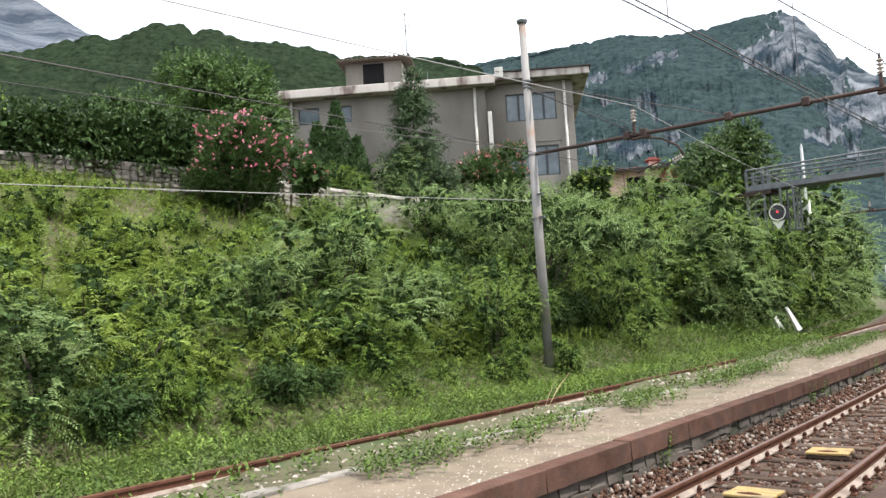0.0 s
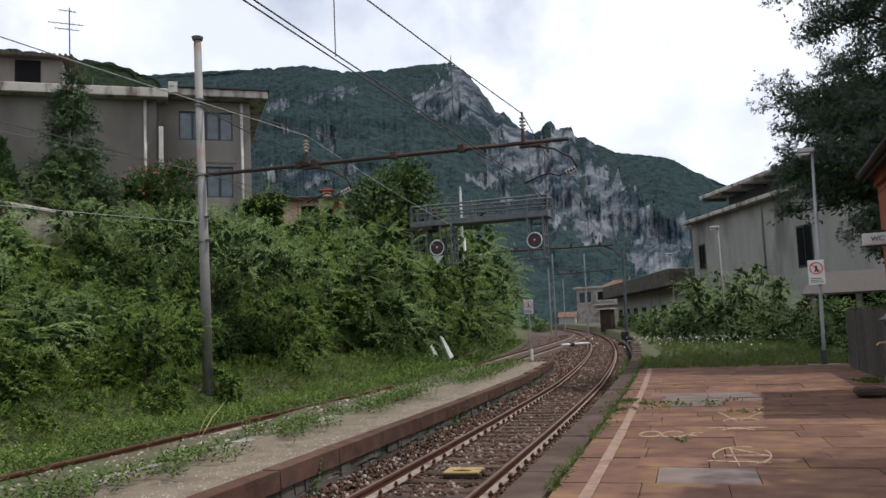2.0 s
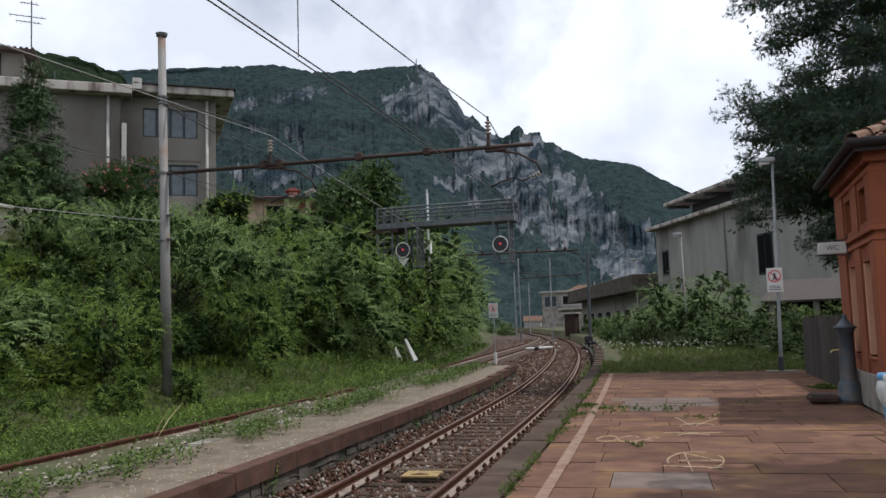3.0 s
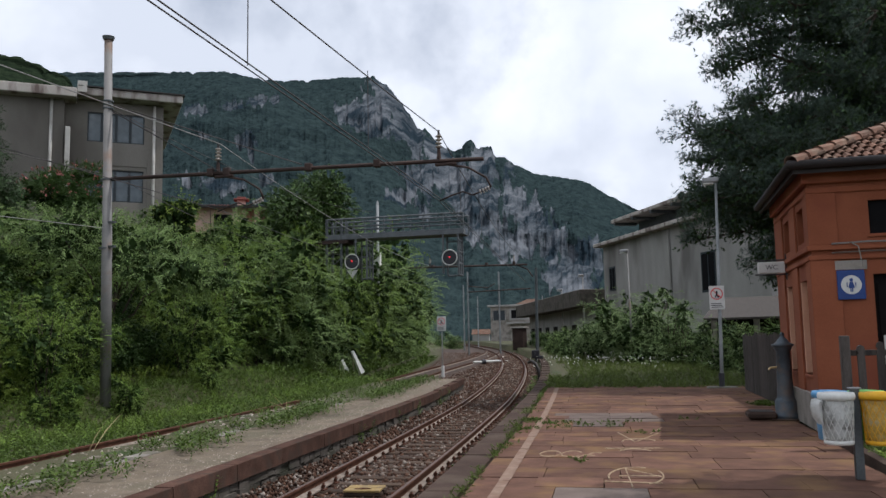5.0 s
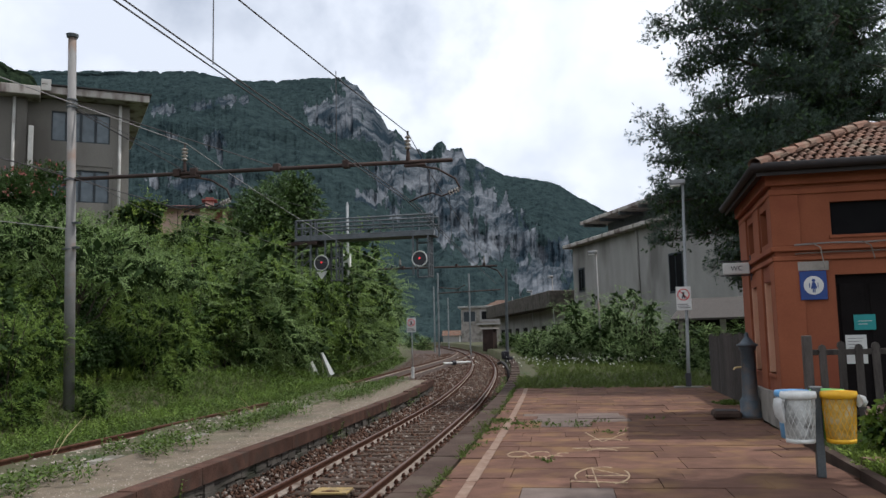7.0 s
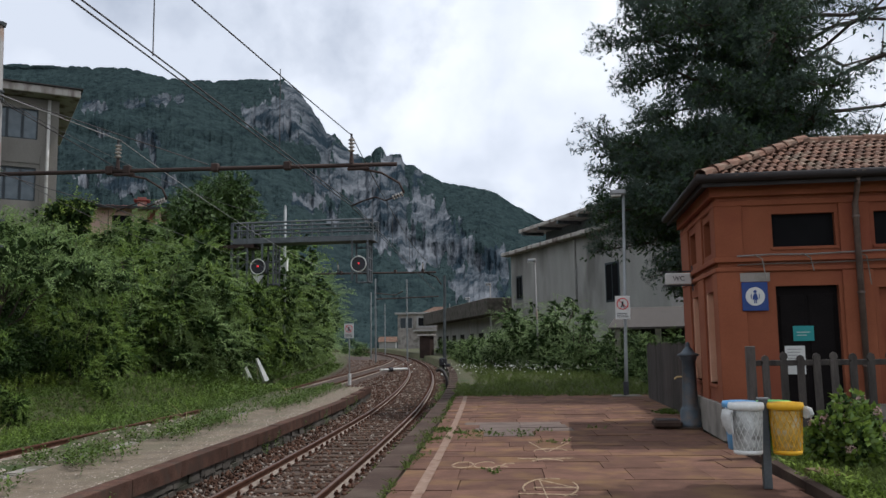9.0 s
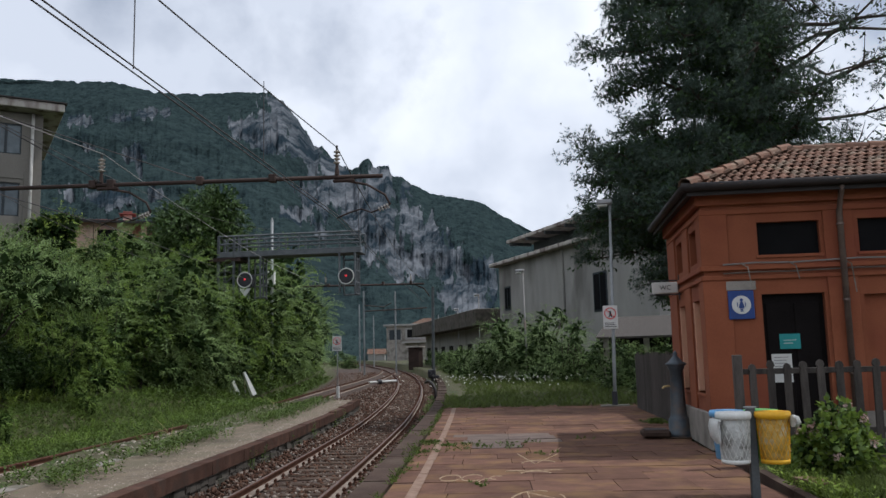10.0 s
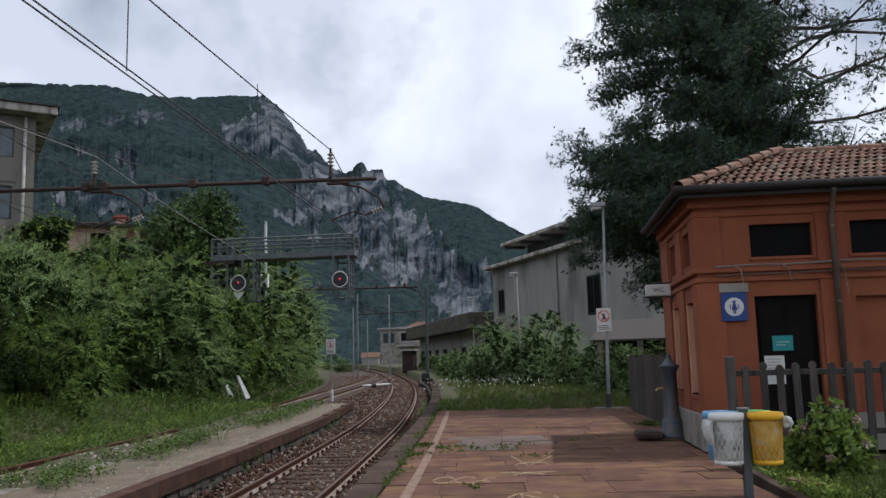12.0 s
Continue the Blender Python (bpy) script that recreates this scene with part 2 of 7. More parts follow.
M["liner_yellow"] = material("yellowish_liner", ((0.42, 0.24, 0.03), (0.66, 0.47, 0.16)), 0.35, 7.0, 30.0, 0.9, translucent=0.2, depth=0.02, stain=(0.55, 0.50, 0.38), stain_scale=6.0)
M["liner_white"] = material("cloudy_liner", ((0.46, 0.47, 0.45), (0.70, 0.71, 0.68)), 0.35, 7.0, 30.0, 0.9, translucent=0.2, depth=0.02, stain=(0.20, 0.19, 0.17), stain_scale=6.0)
M["lid_blue"] = plain("blue_lid", (0.12, 0.30, 0.52), 0.45)
M["lid_green"] = plain("green_lid", (0.14, 0.42, 0.12), 0.45)
M["sign_blue"] = plain("sign_blue", (0.018, 0.045, 0.17), 0.45)
M["sign_teal"] = plain("sign_teal", (0.02, 0.20, 0.20), 0.5)
M["sign_white"] = plain("sign_white", (0.50, 0.50, 0.48), 0.5)
M["sign_red"] = plain("sign_red", (0.50, 0.03, 0.03), 0.5)
M["ink"] = plain("dark_ink", (0.03, 0.03, 0.035), 0.6)
M["red_lamp"] = glow("red_signal_lamp", (1.0, 0.04, 0.05), 1.0)
M["bark"] = material("bark", ((0.035, 0.028, 0.023), (0.085, 0.066, 0.053)), 0.95, 5.0, 30.0, 0.8, stretch=(2, 2, 0.5), depth=0.03)
M["leaf_shrub"] = leafmat("shrub_leaf", (0.072, 0.130, 0.021), (0.178, 0.248, 0.052))
M["leaf_pale"] = leafmat("pale_shrub_leaf", (0.088, 0.148, 0.042), (0.215, 0.290, 0.112), 0.4)
# near-black green that carries the shade inside crowns
M["leaf_inner_shade"] = leafmat("inner_foliage", (0.018, 0.036, 0.009), (0.03, 0.055, 0.014), 0.0, 0.3, 0.8)
M["leaf_dark"] = leafmat("dark_shrub_leaf", (0.030, 0.062, 0.016), (0.060, 0.100, 0.028), 0.25)
M["leaf_yellow"] = leafmat("yellow_green_leaf", (0.108, 0.168, 0.025), (0.195, 0.258, 0.050))
M["leaf_tree"] = leafmat("tree_leaf", (0.036, 0.075, 0.018), (0.085, 0.140, 0.036), 0.2)
# pale leaf, made brighter in colour to stand in for sunlight
M["leaf_brightened"] = leafmat("brightened_leaf", (0.125, 0.190, 0.070), (0.270, 0.350, 0.165), 0.42)
M["leaf_laurel"] = leafmat("laurel_leaf", (0.036, 0.072, 0.018), (0.082, 0.130, 0.036), 0.18, 0.35, 0.4)
M["leaf_hedge"] = leafmat("hedge_leaf", (0.021, 0.045, 0.013), (0.049, 0.081, 0.025), 0.15, 0.5, 0.4)
M["leaf_needle"] = leafmat("pine_needle", (0.046, 0.074, 0.058), (0.104, 0.142, 0.110), 0.2, 0.3)
M["leaf_cypress"] = leafmat("cypress_foliage", (0.030, 0.062, 0.022), (0.060, 0.105, 0.036), 0.1)
M["leaf_conifer"] = leafmat("spruce_needle", (0.028, 0.054, 0.022), (0.056, 0.092, 0.036), 0.1)
M["petal_pink"] = leafmat("pink_petal", (0.62, 0.13, 0.25), (0.78, 0.42, 0.47), 0.3)
M["petal_white"] = leafmat("white_petal", (0.55, 0.56, 0.50), (0.75, 0.75, 0.70), 0.3)
M["petal_red"] = leafmat("dusky_red_petal", (0.34, 0.09, 0.10), (0.50, 0.22, 0.20), 0.3)
M["grass"] = leafmat("grass_blade", (0.064, 0.095, 0.020), (0.125, 0.158, 0.046), 0.32, 0.35)
M["weed"] = leafmat("weed_leaf", (0.048, 0.084, 0.015), (0.094, 0.138, 0.030), 0.22, 0.35)
M["dry"] = leafmat("dry_stalk", (0.30, 0.25, 0.13), (0.42, 0.36, 0.2), 0.2)

def speckle(m, pale, share):
    """A share of the loose pieces is of a pale stone."""
    n, l = m.node_tree.nodes, m.node_tree.links
    b = n["Principled BSDF"]
    old = b.inputs["Base Color"].links[0].from_socket
    geo = n.new("ShaderNodeNewGeometry")
    ramp = n.new("ShaderNodeValToRGB")
    ramp.color_ramp.elements[0].position, ramp.color_ramp.elements[1].position = 1 - share, 1.0
    mul = n.new("ShaderNodeMath")
    mul.operation, mul.inputs[1].default_value = "MULTIPLY", 7.31
    part_of = n.new("ShaderNodeMath")
    part_of.operation = "FRACT"
    l.new(geo.outputs["Random Per Island"], mul.inputs[0])
    l.new(mul.outputs[0], part_of.inputs[0])
    l.new(part_of.outputs[0], ramp.inputs["Fac"])
    mix = n.new("ShaderNodeMix")
    mix.data_type = "RGBA"
    mix.inputs["B"].default_value = (*pale, 1)
    l.new(ramp.outputs["Color"], mix.inputs["Factor"])
    l.new(old, mix.inputs["A"])
    l.new(mix.outputs["Result"], b.inputs["Base Color"])
speckle(M["stone_chip"], (0.27, 0.235, 0.205), 0.30)

# ---- building blocks ----
def obj(name, bm, mat, parent=None, label="", smooth=False, kind="", category=""):
    me = bpy.data.meshes.new(name)
    bm.normal_update()
    bm.to_mesh(me)
    bm.free()
    for q in (mat if isinstance(mat, (list, tuple)) else [mat]):
        me.materials.append(q)
    if smooth:
        for p in me.polygons:
            p.use_smooth = True
    ob = new(name, me)
    if parent:
        ob.parent = parent
    return tagged(ob, label, category, "", kind)

def part(name, bm, mat, parent, label="", smooth=False):
    return obj(name, bm, mat, parent, label, smooth)

def thing(name, label, category, m=None, group="", kind=""):
    ob = new(name)
    ob.empty_display_size = 0.2
    if m is not None:
        ob.matrix_basis = m
    return tagged(ob, label, category, group, kind)

def mesh_from(name, verts, faces, mat, parent=None, label="", kind="", category="", smooth=False):
    me = bpy.data.meshes.new(name)
    me.from_pydata([tuple(v) for v in verts], [], faces)
    for q in (mat if isinstance(mat, (list, tuple)) else [mat]):
        me.materials.append(q)
    if smooth:
        me.polygons.foreach_set("use_smooth", [True] * len(me.polygons))
    me.update()
    ob = new(name, me)
    if parent:
        ob.parent = parent
    return tagged(ob, label, category, "", kind)

def box(bm, x0, x1, y0, y1, z0, z1, bevel=0.0, m=None):
    r = bmesh.ops.create_cube(bm, size=1.0, matrix=Matrix.Translation(((x0 + x1) / 2, (y0 + y1) / 2, (z0 + z1) / 2)) @ Matrix.Diagonal((x1 - x0, y1 - y0, z1 - z0, 1)))
    vs = r["verts"]
    if bevel:
        es = list({e for v in vs for e in v.link_edges})
        vs = list({v for f in bmesh.ops.bevel(bm, geom=es, offset=bevel, segments=1, affect="EDGES")["faces"] for v in f.verts} | {v for v in vs if v.is_valid})
    if m is not None:
        bmesh.ops.transform(bm, matrix=m, verts=vs)
    return bm

def boxbm(*a, **k):
    return box(bmesh.new(), *a, **k)

def tube(bm, pts, radii, seg=8, cap=True):
    pts = [Vector(p) for p in pts]
    if not isinstance(radii, (list, tuple)):
        radii = [radii] * len(pts)
    rings = []
    for i, p in enumerate(pts):
        d = (pts[min(i + 1, len(pts) - 1)] - pts[max(i - 1, 0)]).normalized()
        u = d.cross(Vector((0.31, 0.17, 0.94)) if abs(d.z) < 0.85 else Vector((1, 0.1, 0))).normalized()
        w = d.cross(u)
        rings.append([bm.verts.new(p + (u * math.cos(2 * math.pi * k / seg) + w * math.sin(2 * math.pi * k / seg)) * radii[i]) for k in range(seg)])
    for a, b in zip(rings[:-1], rings[1:]):
        for k in range(seg):
            bm.faces.new((a[k], a[(k + 1) % seg], b[(k + 1) % seg], b[k]))
    if cap:
        bm.faces.new(rings[0][::-1])
        bm.faces.new(rings[-1])
    return bm

def tubebm(*a, **k):
    return tube(bmesh.new(), *a, **k)

def lathe(bm, profile, seg=20, at=(0, 0, 0)):
    """profile: (radius, height) pairs from the bottom up."""
    return tube(bm, [(at[0], at[1], at[2] + h) for _, h in profile], [max(r, 0.001) for r, _ in profile], seg)

# ---- the line of the track ----
RAIL_Z = -0.457
def bend(y):
    return max(0.0, min(y, 150.0) - 30.0)
def cx(y):
    return -3.49 - 0.0573 * y - 0.000738 * y * y - 0.00066 * bend(y) ** 2 + 6.5e-7 * bend(y) ** 3 - 0.13 * max(0.0, y - 150.0)
def slant(y):
    """How fast the centre line moves sideways with y."""
    return -0.0573 - 0.001476 * y - (0.00132 * bend(y) - 1.95e-6 * bend(y) ** 2 if y < 150 else 0.13)
def lift(y):
    """The line climbs gently beyond the paving."""
    return 0.015 * max(0.0, min(y, 140.0) - 28.0)
def at(y, s):
    """The place s metres to the right of the track's centre line, y metres ahead."""
    d = slant(y)
    n = math.hypot(1, d)
    return cx(y) + s / n, y - s * d / n
def off(x, y):
    return (x - cx(y)) / math.hypot(1, slant(y))
def sweep(bm, profile, y0, y1, step, closed=True, s_of=None):
    ys = np.linspace(y0, y1, max(2, int((y1 - y0) / step) + 1))
    rings = []
    for y in ys:
        d = s_of(y) if s_of else 0.0
        rings.append([bm.verts.new((*at(y, s + d), z + lift(y))) for s, z in profile])
    n = len(profile)
    for a, b in zip(rings[:-1], rings[1:]):
        for k in range(n if closed else n - 1):
            bm.faces.new((a[k], b[k], b[(k + 1) % n], a[(k + 1) % n]))
    if closed:
        bm.faces.new(rings[0])
        bm.faces.new(rings[-1][::-1])
    bmesh.ops.recalc_face_normals(bm, faces=bm.faces)
    return bm
def smooth01(t):
    t = min(1.0, max(0.0, t))
    return t * t * (3 - 2 * t)
def siding(y):
    return -6.3 + 1.0 * smooth01((y - 24) / 18) + 5.2 * smooth01((y - 36) / 66)
def rise(y):
    return 1.0 - 0.25 * smooth01((y - 60) / 40) - 0.5 * smooth01((y - 95) / 50)
def ground_z(x, y):
    if y > 330 or y < -150 or abs(x) > 330:
        return -0.7
    s = off(x, y)
    if s > 1.71:
        return (0.0 if s > 12 else -0.06) + lift(y) * (s < 60)
    if s > -2.23:
        return -0.80 + lift(y)
    if s > -3.8:
        return (-0.74 if y > 36.2 else -0.45) + lift(y)
    if s > -8.0:
        z = -0.27 - 0.38 * smooth01((y - 35) / 5)
    else:
        z = -0.27 + 0.65 * smooth01((-8.0 - s) / 1.8)
    z += 6.4 * rise(y) * smooth01((-9.2 - s) / 15.0)
    z += lift(y) * (1 - smooth01((-9.0 - s) / 6.0)) if s > -15 else 0
    z += 0.10 * noise.noise((x * 0.35, y * 0.35, 0)) if s < -4.2 else 0
    return z

# ---- ground ----
S_LIST = [-3500, -2000, -1000, -500, -300, -180, -120, -90, -70, -58, -48, -42, -38, -35, -32] + [-30 + 0.8 * i for i in range(26)] + [-9.0, -8.6, -8.2, -7.8, -7.4, -7, -6.5, -6, -5.5, -5, -4.5, -4.1, -3.82, -3.79, -2.25, -2.22, 1.70, 1.72, 2.4, 3, 4, 5, 6, 8, 10, 12, 15, 20, 28, 40, 60, 100, 180, 300, 500, 1000, 2000, 3500]
Y_LIST = [-3500, -1500, -600, -250, -120, -60, -30, -15] + [-10 + 1.0 * i for i in range(76)] + [67, 69, 72, 75, 79, 83, 88, 94, 100, 108, 118, 130, 145, 165, 190, 220, 260, 320, 420, 600, 1000, 2000, 3500]
def ground_sheet():
    vs, fs = [], []
    for y in Y_LIST:
        yc = min(200.0, max(-60.0, y))
        n = math.hypot(1, slant(yc))
        for s in S_LIST:
            x = cx(yc) + s * n
            vs.append((x, y, ground_z(x, y) if abs(s) < 300 and -120 < y < 320 else -0.7))
    w = len(S_LIST)
    for j in range(len(Y_LIST) - 1):
        for i in range(w - 1):
            a = j * w + i
            fs.append((a, a + 1, a + w + 1, a + w))
    return mesh_from("ground", vs, fs, M["soil"], None, "earth ground overgrown with low green weeds", "structure", smooth=True)
ground_sheet()

# ---- mountains ----
def interp(u, table):
    return float(np.interp(u, [a for a, _ in table], [b for _, b in table]))
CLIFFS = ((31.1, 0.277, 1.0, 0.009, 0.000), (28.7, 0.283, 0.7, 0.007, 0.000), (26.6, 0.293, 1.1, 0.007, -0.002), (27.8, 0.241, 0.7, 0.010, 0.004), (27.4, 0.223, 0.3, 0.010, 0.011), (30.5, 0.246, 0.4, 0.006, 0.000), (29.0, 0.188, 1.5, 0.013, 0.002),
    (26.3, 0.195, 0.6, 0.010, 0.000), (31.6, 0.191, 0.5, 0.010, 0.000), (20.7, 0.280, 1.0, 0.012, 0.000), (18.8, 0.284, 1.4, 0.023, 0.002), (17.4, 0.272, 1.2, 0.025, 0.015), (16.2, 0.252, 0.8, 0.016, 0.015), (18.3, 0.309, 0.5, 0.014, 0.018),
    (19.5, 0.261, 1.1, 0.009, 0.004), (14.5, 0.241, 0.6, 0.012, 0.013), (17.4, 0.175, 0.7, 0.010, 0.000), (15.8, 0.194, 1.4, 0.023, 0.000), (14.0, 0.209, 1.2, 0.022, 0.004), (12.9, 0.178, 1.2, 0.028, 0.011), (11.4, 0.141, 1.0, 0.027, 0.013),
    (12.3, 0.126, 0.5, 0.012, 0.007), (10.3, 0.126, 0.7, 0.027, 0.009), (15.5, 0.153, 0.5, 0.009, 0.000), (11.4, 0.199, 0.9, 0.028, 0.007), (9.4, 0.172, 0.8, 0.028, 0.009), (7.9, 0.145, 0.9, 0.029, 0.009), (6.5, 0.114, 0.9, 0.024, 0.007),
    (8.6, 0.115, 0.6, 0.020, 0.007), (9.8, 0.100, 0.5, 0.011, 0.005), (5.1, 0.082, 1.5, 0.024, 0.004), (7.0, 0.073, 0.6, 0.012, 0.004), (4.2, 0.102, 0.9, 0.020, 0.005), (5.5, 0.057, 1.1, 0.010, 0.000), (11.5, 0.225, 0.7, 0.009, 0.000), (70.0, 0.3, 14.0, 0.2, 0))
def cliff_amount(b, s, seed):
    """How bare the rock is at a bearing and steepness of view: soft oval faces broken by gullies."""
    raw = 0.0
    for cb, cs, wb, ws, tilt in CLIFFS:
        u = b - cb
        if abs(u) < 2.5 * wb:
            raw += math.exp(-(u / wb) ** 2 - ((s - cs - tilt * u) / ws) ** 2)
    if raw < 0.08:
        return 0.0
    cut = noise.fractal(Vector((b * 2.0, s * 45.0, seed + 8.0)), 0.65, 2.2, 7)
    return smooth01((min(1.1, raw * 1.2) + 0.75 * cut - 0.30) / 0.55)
def mountain(name, label, ridge, dist, b0, b1, nu, nv, rough, mat, foot, power, cliffs=0.0, seed=0.0, tree=10.0, crowns=6.0, knots=None):
    """A slope seen from the valley: ridge gives (bearing to the left in degrees, steepness of the view to the crest)."""
    vs, fs, rocky = [], [], []
    for j in range(nv + 1):
        v = j / nv
        for i in range(nu + 1):
            b = b0 + (b1 - b0) * i / nu if knots is None else interp(i / nu, knots)
            br = radians(b)
            top = interp(b, ridge) * dist
            r = foot + (dist - foot) * v ** 0.85
            h = top * v ** power
            p = Vector((-math.sin(br) * r, math.cos(br) * r, h))
            q = p * (1.0 / rough) + Vector((seed, seed, 0))
            big = noise.fractal(q * 0.35, 1.0, 2.0, 4)
            g = Vector((b * 0.16 + big * 0.35, v * 2.0, seed))
            rib = noise.ridged_multi_fractal(g, 0.95, 2.2, 5, 1.0, 2.0) - 1.0
            crag = noise.fractal(Vector((b * 2.6, v * 4.0, seed + 3.0)), 0.7, 2.1, 6)
            small = noise.fractal(q * 5.0, 0.9, 2.0, 3)
            fade = math.sin(math.pi * v) ** 0.7 if v < 0.985 else 0.0
            r1 = r - (big * 0.6 + rib * 0.13) * rough * fade
            h1 = h + 0.10 * big * fade * rough
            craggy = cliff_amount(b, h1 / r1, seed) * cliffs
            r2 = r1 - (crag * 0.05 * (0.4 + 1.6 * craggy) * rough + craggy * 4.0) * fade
            h2 = h1 + small * 0.012 * rough + (1 - craggy) * crowns * math.sqrt(max(0.0, 1.0 - 1.3 * noise.voronoi(p * (1 / tree))[0][0] ** 2))
            vs.append((-math.sin(br) * r2, math.cos(br) * r2, h2 if j else -2.0))
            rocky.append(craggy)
    w = nu + 1
    for j in range(nv):
        for i in range(nu):
            a = j * w + i
            fs.append((a, a + w, a + w + 1, a + 1))
    ob = mesh_from(name, vs, fs, mat, None, label, "structure", smooth=True)
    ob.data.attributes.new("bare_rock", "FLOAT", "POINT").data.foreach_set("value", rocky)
    return ob

def slope_material(name, rock, forest, lo, hi, size):
    m = material(name, forest, 0.95, 2.0 / size, 7.0 / size, 1.0, depth=size * 0.16, spec=0.0, stretch=(1.0, 0.35, 1.0))
    n, l = m.node_tree.nodes, m.node_tree.links
    b = n["Principled BSDF"]
    old = b.inputs["Base Color"].links[0].from_socket
    geo = n.new("ShaderNodeNewGeometry")
    sep = n.new("ShaderNodeSeparateXYZ")
    l.new(geo.outputs["Normal"], sep.inputs["Vector"])
    mp = n.new("ShaderNodeMapping")
    mp.inputs["Scale"].default_value = (1.3, 0.14, 0.45)
    l.new(geo.outputs["Position"], mp.inputs["Vector"])
    streak = n.new("ShaderNodeTexNoise")
    streak.inputs["Scale"].default_value, streak.inputs["Detail"].default_value, streak.inputs["Roughness"].default_value = 3.0 / size, 12.0, 0.78
    l.new(mp.outputs["Vector"], streak.inputs["Vector"])
    patch = n.new("ShaderNodeTexNoise")
    patch.inputs["Scale"].default_value, patch.inputs["Detail"].default_value = 0.16 / size, 5.0
    l.new(geo.outputs["Position"], patch.inputs["Vector"])
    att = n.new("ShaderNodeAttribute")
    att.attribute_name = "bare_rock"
    def madd(sock, k, other):
        q = n.new("ShaderNodeMath")
        q.operation = "MULTIPLY_ADD"
        l.new(sock, q.inputs[0])
        q.inputs[1].default_value = k
        if isinstance(other, float):
            q.inputs[2].default_value = other
        else:
            l.new(other, q.inputs[2])
        return q.outputs[0]
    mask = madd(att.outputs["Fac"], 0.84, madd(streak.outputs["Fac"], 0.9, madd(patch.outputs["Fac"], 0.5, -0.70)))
    mr = n.new("ShaderNodeMapRange")
    mr.inputs["From Min"].default_value, mr.inputs["From Max"].default_value = lo, hi
    l.new(mask, mr.inputs["Value"])
    # dark upright streaks paint shaded gullies into the rock colour
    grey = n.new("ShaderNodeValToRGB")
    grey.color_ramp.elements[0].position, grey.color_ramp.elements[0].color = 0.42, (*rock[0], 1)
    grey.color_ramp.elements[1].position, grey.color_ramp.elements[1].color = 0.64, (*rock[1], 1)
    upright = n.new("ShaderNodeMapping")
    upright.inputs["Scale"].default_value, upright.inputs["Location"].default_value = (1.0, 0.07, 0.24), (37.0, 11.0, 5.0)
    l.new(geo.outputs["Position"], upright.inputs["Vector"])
    gully_shade = n.new("ShaderNodeTexNoise")
    gully_shade.inputs["Scale"].default_value, gully_shade.inputs["Detail"].default_value, gully_shade.inputs["Roughness"].default_value = 1.1 / size, 9.0, 0.66
    l.new(upright.outputs["Vector"], gully_shade.inputs["Vector"])
    l.new(gully_shade.outputs["Fac"], grey.inputs["Fac"])
    mix = n.new("ShaderNodeMix")
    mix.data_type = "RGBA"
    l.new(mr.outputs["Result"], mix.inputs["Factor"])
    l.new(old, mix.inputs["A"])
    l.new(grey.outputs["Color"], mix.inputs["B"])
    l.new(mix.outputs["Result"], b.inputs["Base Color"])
    return m
# blue-grey distance haze is mixed into the mountain and far peak colours
ROCK = slope_material("hazy_limestone_and_forest", ((0.018, 0.028, 0.037), (0.142, 0.152, 0.168)), ((0.0112, 0.0185, 0.0218), (0.0330, 0.0505, 0.0505)), 0.36, 0.46, 22.0)
FOREST = slope_material("wooded_hill", ((0.12, 0.12, 0.12), (0.2, 0.2, 0.2)), ((0.005, 0.0095, 0.0065), (0.026, 0.038, 0.021)), 1.2, 1.4, 4.5)
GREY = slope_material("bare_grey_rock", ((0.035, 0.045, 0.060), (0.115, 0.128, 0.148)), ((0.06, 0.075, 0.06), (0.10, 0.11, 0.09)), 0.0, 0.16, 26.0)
RIDGE = [(-75, 0.05), (-40, 0.06), (-20, 0.09), (-8, 0.115), (1.0, 0.149), (2.5, 0.164), (4.6, 0.188), (8.0, 0.199), (9.9, 0.221), (10.5, 0.222), (10.8, 0.234), (11.8, 0.2355), (12.2, 0.2445), (12.6, 0.240), (13.3, 0.229), (14.1, 0.2375), (14.9, 0.249), (15.4, 0.260), (15.95, 0.262), (16.2, 0.270), (17.0, 0.293), (18.1, 0.317), (18.9, 0.325), (21.2, 0.323), (24.2, 0.317), (26.5, 0.317), (29.2, 0.325), (32.6, 0.319), (35.4, 0.315), (38.6, 0.308), (44, 0.30), (60, 0.28), (80, 0.25)]
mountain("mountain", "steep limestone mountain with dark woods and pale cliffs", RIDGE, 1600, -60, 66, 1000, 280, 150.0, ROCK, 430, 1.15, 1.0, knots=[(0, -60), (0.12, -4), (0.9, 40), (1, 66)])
HILL = [(36, 0.16), (38.2, 0.28), (39.2, 0.304), (41.7, 0.317), (46.9, 0.3235), (48.9, 0.322), (50.8, 0.336), (52, 0.340), (55.4, 0.343), (57.6, 0.356), (58.7, 0.351), (59.3, 0.361), (61.4, 0.359), (63.7, 0.336), (65.1, 0.341), (68.4, 0.319), (72, 0.305), (90, 0.26)]
mountain("wooded_hill", "dark green wooded hill behind the house", HILL, 420, 36, 92, 760, 200, 40.0, FOREST, 140, 1.1, 0.0, 7.0, 4.6, 3.4)
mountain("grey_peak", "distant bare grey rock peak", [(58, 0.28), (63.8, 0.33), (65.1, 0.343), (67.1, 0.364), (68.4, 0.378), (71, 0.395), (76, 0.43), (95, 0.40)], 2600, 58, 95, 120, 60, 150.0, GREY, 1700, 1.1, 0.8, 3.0)

